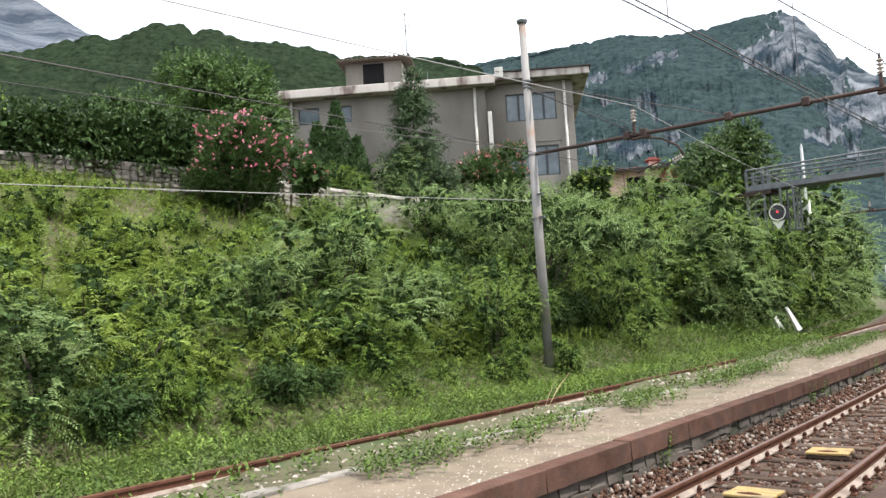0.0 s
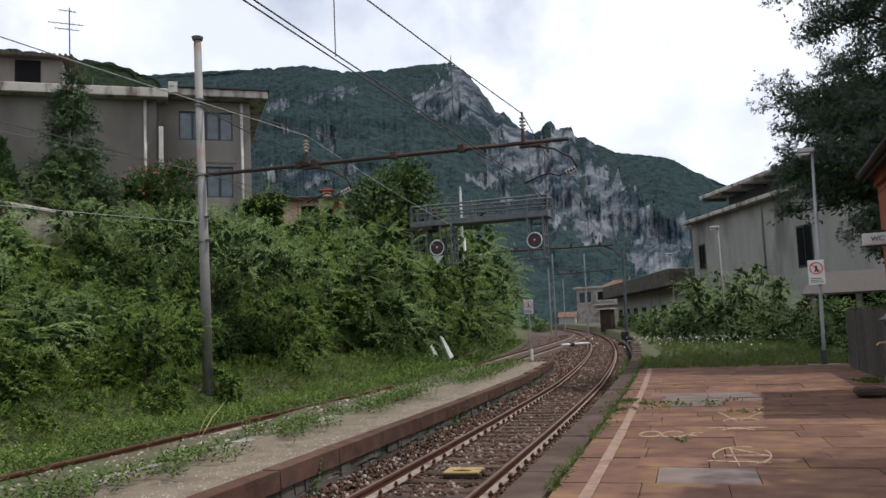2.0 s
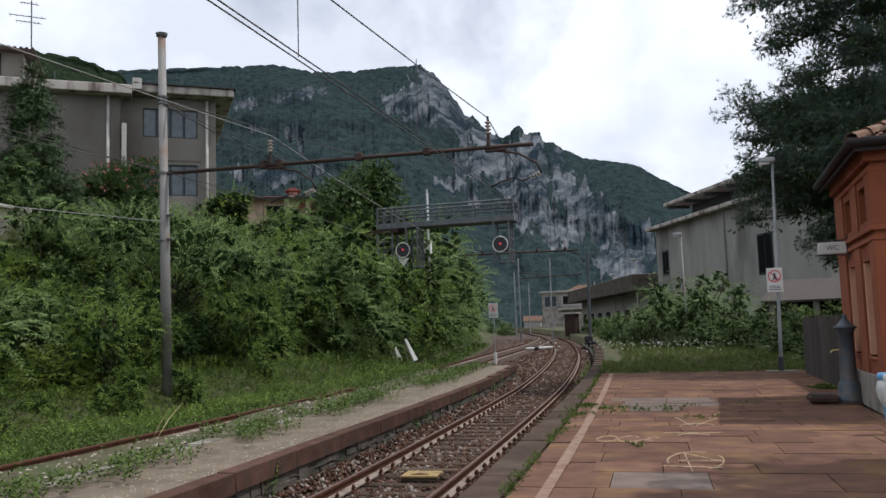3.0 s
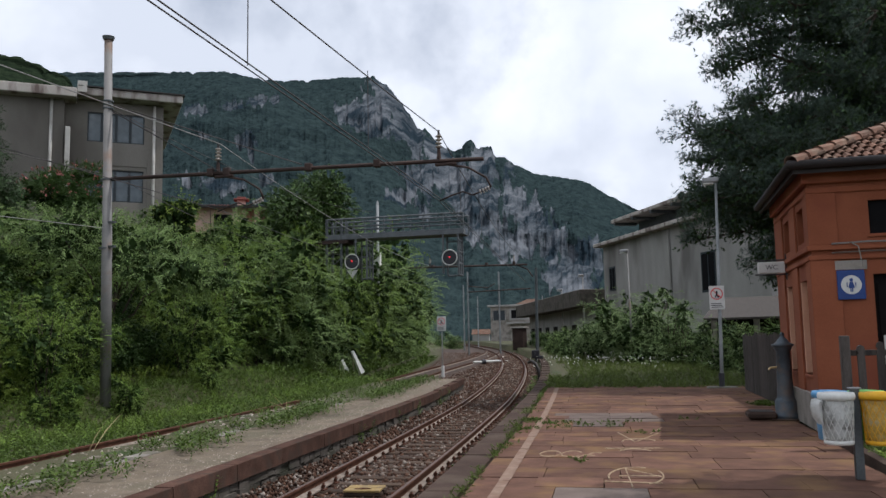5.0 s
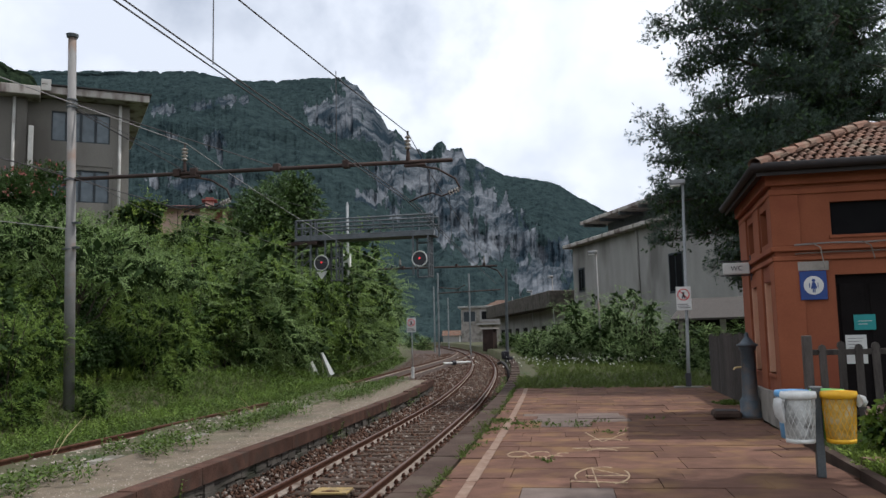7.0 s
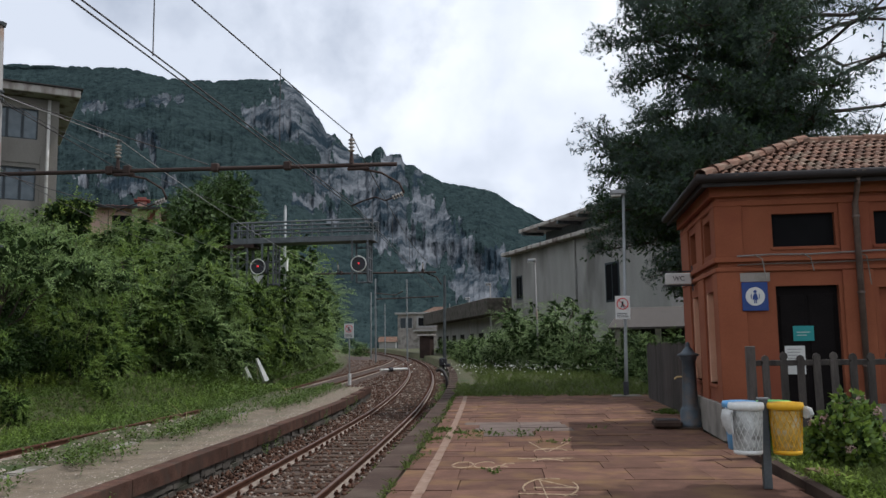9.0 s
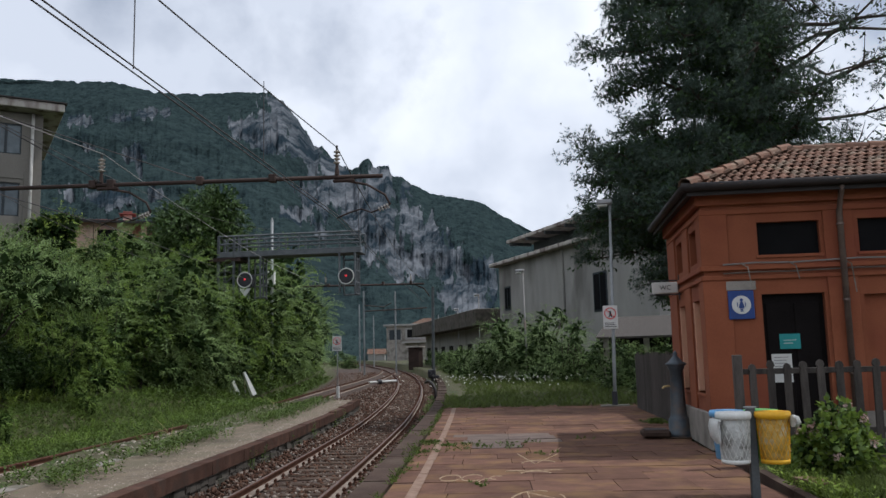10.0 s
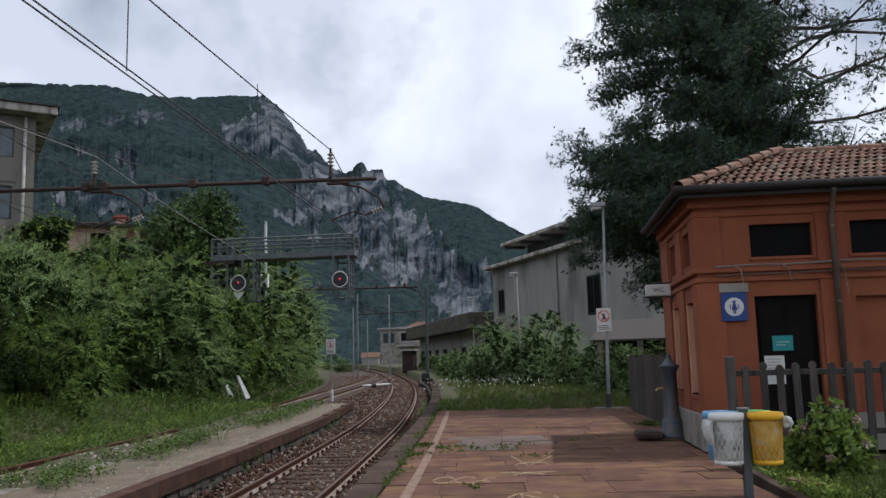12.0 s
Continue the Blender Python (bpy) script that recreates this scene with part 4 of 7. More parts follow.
def place_shrubs():
    r = np.random.default_rng(5)
    first = set()
    def add(k, x, y, sc):
        m = pose(x, y, ground_z(x, y) - 0.1, r.uniform(-6, 6), r.uniform(-6, 6), r.uniform(0, 360)) @ Matrix.Diagonal((sc, sc, sc * r.uniform(0.85, 1.15), 1))
        if k not in first:
            first.add(k)
            SHRUBS[k].matrix_basis = m
        else:
            o = copy_thing(SHRUBS[k], m)
            o.matrix_basis = m
    y = 1.0
    while y < 112:
        step = 1.75 if y < 30 else (2.3 if y < 55 else 3.6)
        rows = [-10.2, -11.8, -13.8, -16.0, -18.4, -21.0] if y < 60 else [-10.4, -13.0, -17.0]
        for i, s in enumerate(rows):
            if y > 34 and i > 4:
                continue
            sx, yy = s + r.uniform(-0.6, 0.6), y + r.uniform(-0.7, 0.7)
            if y > 60:
                sx += 0.2 * smooth01((y - 60) / 60) * 6
            if i == 0:
                sx -= 0.9 * smooth01((yy - 26) / 3) * (1 - smooth01((yy - 47) / 4))
            x, q = at(yy, sx)
            hollow = 20.8 < yy < 26.5 and i < 2
            if hollow:
                continue
            k = int(r.choice(5, p=([0.26, 0.08, 0.05, 0.44, 0.17] if i > 1 else [0.36, 0.16, 0.08, 0.24, 0.16]) if yy < 16 else ([0.34, 0.22, 0.22, 0.04, 0.18] if yy < 24 else [0.22, 0.46, 0.14, 0.0, 0.18])))
            sc = r.uniform(0.75, 1.05) * (0.8 if i == 0 else 1.0) * (1.0 + 0.45 * smooth01((y - 24) / 14) + 0.75 * smooth01((y - 42) / 22) - 1.0 * smooth01((y - 88) / 25))
            sc *= 1 + 0.42 * noise.noise(Vector((yy * 0.30, i * 0.9, 3.3)))
            cap = (0.85, 0.95, 0.78, 0.52, 0.40, 0.30)[i]
            low = 1 - smooth01((yy - 18) / 8)
            sc *= 1 + (cap / 0.9 - 1) * low
            sc *= 1 + (0.2 if i < 3 else -0.12) * smooth01((yy - 27) / 6) + 0.30 * smooth01((yy - 40) / 5) * (1 - smooth01((yy - 66) / 10)) - 0.12 * smooth01((yy - 70) / 10)
            # dark leaves behind the hollow, their colour standing in for deep shade
            if 20 < yy < 27 and i == 2:
                k = 2
            if yy > 44 or (yy > 30 and i > 2):
                k = 7 if r.uniform() < 0.62 else 8
            if sc < 0.6:
                k = int(r.choice([5, 5, 6]))
            add(k, x, q, sc)
            if low > 0.4 and i > 1:
                x, q = at(yy + r.uniform(0.6, 1.1), sx + r.uniform(-1.2, 1.2))
                add(int(r.choice([5, 5, 6])), x, q, sc * r.uniform(0.75, 1.0))
        y += step
    # dark-leaved shrubs added in the hollow to imitate its shade
    for k, yy in enumerate((21.3, 22.4, 23.5, 24.6, 25.7)):
        x, q = at(yy, -11.7 + 0.4 * (k % 2))
        add(2, x, q, 0.78)
    y = 2.0
    while y < 58:
        x, q = at(y, -8.9 + r.uniform(-0.5, 0.35))
        if not (20.5 < y < 25.5 or 27 < y < 44):
            add(int(r.choice([2, 0, 6, 2])), x, q, r.uniform(0.24, 0.46) * (1.25 if y < 8 else 1.0))
        y += r.uniform(0.9, 2.4)
place_shrubs()

# ---- trees and garden plants ----
def limb(b, p0, p1, r0, r1, r, bend=0.12, n=4):
    p0, p1 = Vector(p0), Vector(p1)
    L = (p1 - p0).length
    pts = [p0.lerp(p1, k / n) + Vector(r.normal(scale=bend * L * 0.25 * (0 if k in (0,) else 1), size=3)) for k in range(n + 1)]
    tube(b, pts, [r0 + (r1 - r0) * k / n for k in range(n + 1)], 6)
    return pts
def broad_tree(name, label, base, height, lobes, r, sprays, mat, spray=0.5, length=0.16, width=0.08, per=8, trunk=0.16, category="tree"):
    t = thing(name, label, category, pose(*base))
    b = bmesh.new()
    top = limb(b, (0, 0, -0.3), (0.1, 0.1, height * 0.6), trunk, trunk * 0.5, r, 0.05)
    part("trunk", b, M["bark"], t)
    for c, ra in lobes[:6]:
        b = bmesh.new()
        limb(b, top[2], (c[0], c[1], c[2]), trunk * 0.4, 0.02, r)
        part("limb", b, M["bark"], t)
    p, d = blob_points(sprays, lobes, r, 0.3)
    V, F = leaf_mesh(p, d + np.array([0, 0, 0.3]), per, spray, length, width, r, 0.3)
    put_mesh("crown", V, F, M[mat], t)
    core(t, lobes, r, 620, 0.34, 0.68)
    return t
def lobes_round(w, h, z, r, n=12):
    out = [((0, 0, z), (w * 0.72, w * 0.72, h * 0.72))]
    for k in range(n):
        d = unit(r.normal(size=(1, 3)))[0]
        q = r.uniform(0.28, 0.45)
        out.append(((d[0] * w * 0.68, d[1] * w * 0.68, z + d[2] * h * 0.68), (w * q, w * q, h * q * 0.9)))
    return out
def gz(x, y):
    return ground_z(x, y)
r4 = np.random.default_rng(21)
broad_tree("round_tree", "large round dark green tree behind the garden hedge", (-32.3, 20.8, gz(-32.3, 20.8)), 7.5, lobes_round(3.1, 3.7, 14.9 - gz(-32.3, 20.8) - 3.3, r4), r4, 4200, "leaf_tree", 0.40, 0.16, 0.085, 8)
broad_tree("overhanging_tree", "small feathery tree overhanging a dark hollow in the thicket", (-17.4, 23.9, gz(-17.4, 23.9)), 4.6, [((0, 0, 4.0), (1.6, 2.3, 0.9)), ((1.5, 0.4, 3.7), (1.1, 1.5, 0.7)), ((1.6, -1.3, 3.4), (0.9, 1.1, 0.6)), ((-0.8, -1.4, 4.2), (1.2, 1.2, 0.9)), ((-0.3, 1.7, 4.1), (1.3, 1.3, 0.8)), ((2.2, 0.9, 3.2), (0.8, 1.0, 0.6)), ((2.9, -0.4, 3.0), (0.8, 1.2, 0.5)), ((2.7, -1.7, 2.8), (0.8, 1.0, 0.5)), ((3.0, 1.6, 2.9), (0.8, 1.1, 0.5))], r4, 1000, "leaf_pale", 0.62, 0.14, 0.045, 12, 0.09)
broad_tree("round_tree", "dense light-tipped laurel tree beside the tracks", (-20.9, 48.0, gz(-20.9, 48)), 9, lobes_round(3.1, 4.2, 12.9 - gz(-20.9, 48) - 3.9, r4), r4, 3400, "leaf_laurel", 0.36, 0.19, 0.09, 8)
broad_tree("garden_tree", "mid-green leafy tree behind the hedge", (-30.5, 15.8, gz(-30.5, 15.8)), 5, lobes_round(2.2, 2.6, 12.0 - gz(-30.5, 15.8) - 2.6, r4, 9), r4, 1700, "leaf_tree", 0.42, 0.14, 0.06, 8)
broad_tree("garden_tree", "yellow-green young tree behind the hedge", (-30.0, 9.2, gz(-30.0, 9.2)), 5, lobes_round(1.9, 2.3, 11.3 - gz(-30.0, 9.2) - 2.3, r4, 8), r4, 560, "leaf_yellow", 0.45, 0.16, 0.07, 7)
broad_tree("garden_tree", "small yellow-leaved tree beside the house corner", (-22.5, 36.0, gz(-22.5, 36)), 4, lobes_round(1.2, 1.2, 8.9 - gz(-22.5, 36) - 1.1, r4, 7), r4, 260, "leaf_yellow", 0.35, 0.15, 0.06, 7)
def hedge():
    t = thing("hedge", "dense dark clipped hedge above the garden wall", "hedge")
    p0, p1 = Vector((-28.7, 7.5, 0)), Vector((-25.8, 16.8, 0))
    lobes = []
    for k in range(14):
        q = p0.lerp(p1, k / 13)
        lobes.append(((q.x + r4.uniform(-0.3, 0.3), q.y, 8.1 + r4.uniform(-0.15, 0.15)), (1.0, 0.9, 1.25 + r4.uniform(-0.15, 0.2))))
    p, d = blob_points(4200, lobes, r4, 0.25)
    V, F = leaf_mesh(p, d, 5, 0.22, 0.13, 0.085, r4, 0.2, True)
    put_mesh("foliage", V, F, M["leaf_hedge"], t)
    core(t, lobes, r4, 900, 0.4, 0.75)
    for k in range(5):
        q = p0.lerp(p1, (k + 0.5) / 5)
        part("stem", tubebm([(q.x, q.y, gz(q.x, q.y) - 0.3), (q.x, q.y, 8.2)], [0.06, 0.03], 6), M["bark"], t)
hedge()
def oleander(base, w, h, n, petal, label, flowers):
    t = thing("oleander", label, "shrub", pose(*base), "oleanders")
    lobes = lobes_round(w, h * 0.55, h * 0.5, r4, 9)
    p, d = blob_points(n, lobes, r4, 0.3)
    V, F = leaf_mesh(p, d + np.array([0, 0, 0.8]), 7, 0.25, 0.2, 0.035, r4, 0.1, True)
    put_mesh("foliage", V, F, M["leaf_dark"], t)
    core(t, lobes, r4, 120, 0.4, 0.7)
    p, d = blob_points(flowers, lobes, r4, 0.05)
    keep = (p[:, 2] > h * 0.35)
    p, d = p[keep] * np.array([1.04, 1.04, 1.04]), d[keep]
    V, F = leaf_mesh(p, d + np.array([0, 0, 0.5]), 7, 0.10, 0.075, 0.07, r4, 0.0, True)
    put_mesh("blossom", V, F, M[petal], t, "clusters of open blossom")
    for k in range(4):
        a = k * 1.6
        part("stem", tubebm([(0, 0, -0.3), (math.cos(a) * w * 0.5, math.sin(a) * w * 0.5, h * 0.6)], [0.04, 0.015], 5), M["bark"], t)
oleander((-24.1, 16.0, 5.65), 2.05, 3.1, 2900, "petal_pink", "large oleander bush covered in pink blossom", 620)
oleander((-22.2, 17.4, 5.9), 0.6, 1.2, 200, "petal_red", "small oleander bush with red blossom by the wall", 40)
oleander((-23.75, 29.6, 6.9), 1.75, 2.6, 1300, "petal_red", "oleander bush with dusky red blossom by the house", 300)
def cypress():
    t = thing("cypress", "clump of upright dark green cypresses beside the house", "tree", pose(-28.9, 24.5, 6.6))
    for dx, dy, h, w in ((0, 0, 4.9, 0.8), (-0.6, -0.65, 3.9, 0.7), (0.6, 0.65, 3.2, 0.65), (-0.25, -0.2, 3.7, 0.8)):
        n = 800
        z = r4.uniform(0, 1, n) ** 0.8
        a = r4.uniform(0, 6.28, n)
        rad = w * np.clip(np.minimum(1.0, (1 - z) * 1.7 + 0.04), 0.04, 1) * r4.uniform(0.6, 1.05, n)
        p = np.stack([dx + rad * np.cos(a), dy + rad * np.sin(a), z * h], 1)
        d = np.stack([np.cos(a) * 0.3, np.sin(a) * 0.3, np.ones(n)], 1)
        V, F = leaf_mesh(p, d, 6, 0.3, 0.22, 0.06, r4, 0.0, True)
        put_mesh("spire", V, F, M["leaf_cypress"], t)
        part("trunk", tubebm([(dx, dy, -0.6), (dx, dy, h * 0.7)], [0.08, 0.02], 6), M["bark"], t)
cypress()
def spruce(base, h, w, label):
    t = thing("spruce", label, "tree", pose(*base))
    part("trunk", tubebm([(0, 0, -0.5), (0, 0, h)], [0.14, 0.01], 7), M["bark"], t)
    P, D = [], []
    for k in range(250):
        z = round(r4.uniform(0.02, 0.97) * 22) / 22 + r4.normal(0, 0.006)
        a = r4.uniform(0, 6.28)
        L = w * (1 - z) ** 0.75 * r4.uniform(0.65, 1.12)
        e = np.array([math.cos(a) * L, math.sin(a) * L, -0.18 * L + 0.1])
        n = max(4, int(L * 15))
        f = r4.uniform(0.15, 1, n)[:, None]
        P.append(np.array([0, 0, z * h]) + e * f + r4.normal(scale=0.1, size=(n, 3)))
        D.append(np.tile(e / max(L, 0.1), (n, 1)) + r4.normal(scale=0.5, size=(n, 3)))
    p, d = np.concatenate(P), np.concatenate(D)
    V, F = leaf_mesh(p, d, 9, 0.35, 0.17, 0.04, r4, 0.15)
    put_mesh("crown", V, F, M["leaf_conifer"], t)
spruce((-25.8, 26.4, 6.0), 6.9, 2.35, "bluish green spruce standing before the grey house")
def pine():
    t = thing("pine", "tall dark pine with long reaching branches behind the building", "tree", pose(8.4, 32.0, 0))
    r = np.random.default_rng(77)
    b = bmesh.new()
    trunk = limb(b, (0, 0, -0.3), (0.4, 0.3, 24.0), 0.42, 0.08, r, 0.02, 8)
    part("trunk", b, M["bark"], t)
    P, D, Q = [], [], []
    def tufts(q0, q1, n):
        q0, q1 = np.array(q0), np.array(q1)
        f = np.concatenate([r.uniform(0.3, 1.0, n - n // 3), r.normal(1.0, 0.06, n // 3)])[:, None]
        axis = (q1 - q0) / (np.linalg.norm(q1 - q0) + 1e-6)
        P.append(q0 + (q1 - q0) * f + r.normal(scale=0.17, size=(n, 3)) * np.array([1, 1, 0.8]))
        D.append(axis * 0.9 + r.normal(scale=0.75, size=(n, 3)) + np.array([0, 0, 0.45]))
        Q.append(q0 + (q1 - q0) * r.uniform(0.0, 0.9, (16, 1)) + r.normal(scale=0.26, size=(16, 3)))
    for k in range(176):
        low = k >= 150
        z = r.uniform(6.2, 9.8) if low else 2.7 + 20.1 * (k + r.uniform(0, 1)) / 150
        a = r.uniform(2.2, 4.4) if low else k * 2.4 + r.uniform(-0.4, 0.4)
        right = math.cos(a)
        reach = (8.0 if right > 0.3 else 6.7) * (1 - 0.5 * max(0.0, (z - 9) / 14) ** 1.2) * r.uniform(0.88, 1.0)
        if low:
            reach = r.uniform(5.4, 6.5)
        elif z < 5.6:
            reach *= 0.7
        bare = right > 0.1 and z > 6.0
        if bare and k % 5 > 1:
            continue
        o = Vector((0.4 * z / 24, 0.3 * z / 24, z))
        e = o + Vector((right * reach, math.sin(a) * reach, reach * (r.uniform(-0.22, 0.02) if low else r.uniform(-0.12, 0.22))))
        lb = bmesh.new()
        pts = limb(lb, o, e, 0.09 if bare else 0.11, 0.025, r, 0.08 if bare else 0.16, 6)
        for i in range(1, 7):
            for side in range(3 if bare else 5):
                L = reach * r.uniform(0.09, 0.22)
                dv = (pts[i] - pts[i - 1]).normalized()
                q = pts[i] + Vector((dv.x + r.normal(0, 0.8), dv.y + r.normal(0, 0.8), r.normal(0.2, 0.5))).normalized() * L
                tube(lb, [pts[i], pts[i].lerp(q, 0.5) + Vector((0, 0, -0.06 * L)), q], [0.03, 0.018, 0.008], 4, False)
                if not bare or (i > 3 and r.uniform() < 0.85):
                    tufts(pts[i], q, int(34 * max(0.5, L)) + 8)
        part("limb", lb, M["bark"], t)
    p, d = np.concatenate(P), np.concatenate(D)
    V, F = leaf_mesh(p, d, 9, 0.06, 0.155, 0.018, r, 0.0, True)
    put_mesh("needles", V, F, M["leaf_needle"], t, "dark green needle tufts")
    # darker needles fill the crown; their colour stands in for its inner shade
    p = np.concatenate(Q)
    V, F = leaf_mesh(p, r.normal(size=p.shape), 3, 0.15, 0.15, 0.08, r, 0.0, True)
    put_mesh("inner_needles", V, F, M["leaf_conifer"], t, "dark needles inside the crown with shade put into their colour")
pine()

# ---- retaining wall ----
def garden_wall():
    t = thing("garden_wall", "rough stone retaining wall below the hedge", "wall", kind="structure")
    pts = [((-28.2, 5.5), 7.55), ((-27.2, 10.0), 7.45), ((-25.9, 15.5), 7.25), ((-25.6, 21.5), 6.95), ((-23.3, 26.5), 6.35)]
    core = bmesh.new()
    for (a, za), (b, zb) in zip(pts[:-1], pts[1:]):
        a, b = Vector((*a, 0)), Vector((*b, 0))
        u = (b - a).normalized()
        nrm = Vector((u.y, -u.x, 0))
        v = [core.verts.new(q) for q in ((*(a + nrm * 0.0).xy, za - 2.2), (*b.xy, zb - 2.2), (*b.xy, zb - 0.1), (*a.xy, za - 0.1), (*(a - nrm * 0.4).xy, za - 2.2), (*(b - nrm * 0.4).xy, zb - 2.2), (*(b - nrm * 0.4).xy, zb - 0.1), (*(a - nrm * 0.4).xy, za - 0.1))]
        for q in ((0, 1, 2, 3), (5, 4, 7, 6), (3, 2, 6, 7), (4, 0, 3, 7), (1, 5, 6, 2)):
            core.faces.new([v[i] for i in q])
    part("wall_core", core, M["rubble"], t)
    stone = []
    for k in range(5):
        b = boxbm(-0.5, 0.5, -0.5, 0.5, -0.5, 0.5, 0.16)
        for v in b.verts:
            v.co += Vector(r4.normal(scale=0.05, size=3))
        me = bpy.data.meshes.new("stone")
        b.to_mesh(me)
        b.free()
        me.materials.append(M["kerb"] if k < 2 else M["rubble"])
        stone.append(me)
    cap = []
    n = 0
    for (a, za), (b, zb) in zip(pts[:4], pts[1:5]):
        a, b = Vector((*a, 0)), Vector((*b, 0))
        u = (b - a).normalized()
        L = (b - a).length
        ang = math.degrees(math.atan2(u.y, u.x))
        d = 0.2
        while d < L and n < 290:
            f = d / L
            q = a.lerp(b, f)
            top = za + (zb - za) * f
            w = r4.uniform(0.2, 0.36)
            for row in range(5):
                h = r4.uniform(0.11, 0.2)
                ob = new("stone", stone[int(r4.integers(0, 5))])
                ob.parent = t
                ob.matrix_basis = pose(q.x + r4.uniform(-0.03, 0.03) + u.y * 0.05, q.y - u.x * 0.05, top - 0.20 - row * 0.165 + r4.uniform(-0.02, 0.02), r4.uniform(-8, 8), r4.uniform(-8, 8), ang) @ Matrix.Diagonal((w * r4.uniform(0.7, 1.05), 0.22, h, 1))
                n += 1
            d += w + 0.01
    for (a, za), (b, zb) in zip(pts[:-1], pts[1:]):
        a, b = Vector((*a, 0)), Vector((*b, 0))
        u = (b - a)
        part("coping", boxbm(0, u.length, -0.06, 0.5, -0.10, 0.03, 0.02, m=Matrix.Translation((a.x, a.y, za)) @ Matrix.Rotation(math.atan2(u.y, u.x), 4, "Z") @ Matrix.Rotation(-math.atan2(zb - za, u.length), 4, "Y")), M["fascia"], t, "weathered cement coping")
garden_wall()

# ---- neighbouring buildings ----
def pink_house():
    t = thing("pink_house", "pink plastered house with red tiled roof", "house", pose(-27.9, 55.2, 0, 0, 0, 26))
    part("wall", boxbm(-6.0, 0, 0, 7, 3.0, 11.6), M["pink"], t)
    part("quoin", boxbm(-0.9, -0.35, -0.03, -0.002, 3.0, 11.55), M["red_tile"], t, "brick-red painted strip")
    part("quoin", boxbm(0.002, 0.03, 0.02, 0.3, 3.0, 11.55), M["red_tile"], t)
    b = bmesh.new()
    v = [b.verts.new(q) for q in ((-6.7, -0.7, 11.6), (0.7, -0.7, 11.6), (0.7, 7.7, 11.6), (-6.7, 7.7, 11.6), (-3.6, 3.5, 12.4), (-2.4, 3.5, 12.4))]
    for q in ((3, 2, 1, 0), (0, 1, 5, 4), (2, 3, 4, 5), (3, 0, 4), (1, 2, 5)):
        b.faces.new([v[i] for i in q])
    part("roof", b, M["red_tile"], t, "low hipped red tile roof")
    part("eaves_board", boxbm(-6.75, 0.75, -0.76, -0.66, 11.5, 11.68), M["gutter"], t)
    part("window", boxbm(-3.2, -2.0, -0.03, -0.004, 10.1, 11.1), M["dark"], t)
    ch = part("chimney", boxbm(-1.6, -1.0, 1.0, 1.6, 11.7, 12.35, 0.02), M["pink"], t)
    part("chimney_cap", boxbm(-1.85, -0.75, 0.75, 1.85, 12.35, 12.45, 0.02), M["red_tile"], ch)
    part("chimney_cap", boxbm(-1.6, -1.0, 1.0, 1.6, 12.45, 12.62, 0.02), M["red_tile"], ch)
pink_house()
def white_factory():
    t = thing("factory", "stained off-white factory building with overhanging roofs", "building", pose(-4.12, 72.0, -0.24, 0, 0, -64.0) @ Matrix.Scale(1.15, 4))
    part("wall", boxbm(0, 21, 0, 12, 0, 8.35), M["white_wall"], t)
    part("lower_roof", boxbm(-0.5, 21.5, -0.6, 4.0, 8.35, 8.6, 0.03), M["fascia"], t, "pale concrete roof edge")
    part("upper_wall", boxbm(1.2, 20.5, 2.4, 12, 8.6, 10.1), M["steel_dark"], t, "dark recessed upper storey")
    part("upper_roof", boxbm(0.2, 21, 0.6, 12.6, 10.1, 10.35, 0.03), M["fascia"], t, "pale overhanging upper roof")
    for k in range(7):
        part("roof_rib", boxbm(0.6 + k * 3.0, 0.85 + k * 3.0, 0.65, 2.4, 9.9, 10.098), M["steel_dark"], t)
    for a, b, z0, z1 in ((1.0, 2.1, 5.0, 6.75), (14.3, 15.9, 4.1, 6.4)):
        w = part("window", boxbm(a, b, -0.03, -0.004, z0, z1), M["frame_dark"], t)
        part("pane", boxbm(a + 0.12, (a + b) / 2 - 0.05, -0.045, -0.032, z0 + 0.12, z1 - 0.12), M["dark"], w)
        part("pane", boxbm((a + b) / 2 + 0.05, b - 0.12, -0.045, -0.032, z0 + 0.12, z1 - 0.12), M["dark"], w)
    part("chimney", boxbm(0.0, 1.2, 1.0, 2.0, 8.6, 9.1, 0.03), M["dark"], t)
    part("downpipe", tubebm([(10.6, -0.1, 8.3), (10.6, -0.1, 0)], 0.08, 8), M["white_wall"], t)
white_factory()
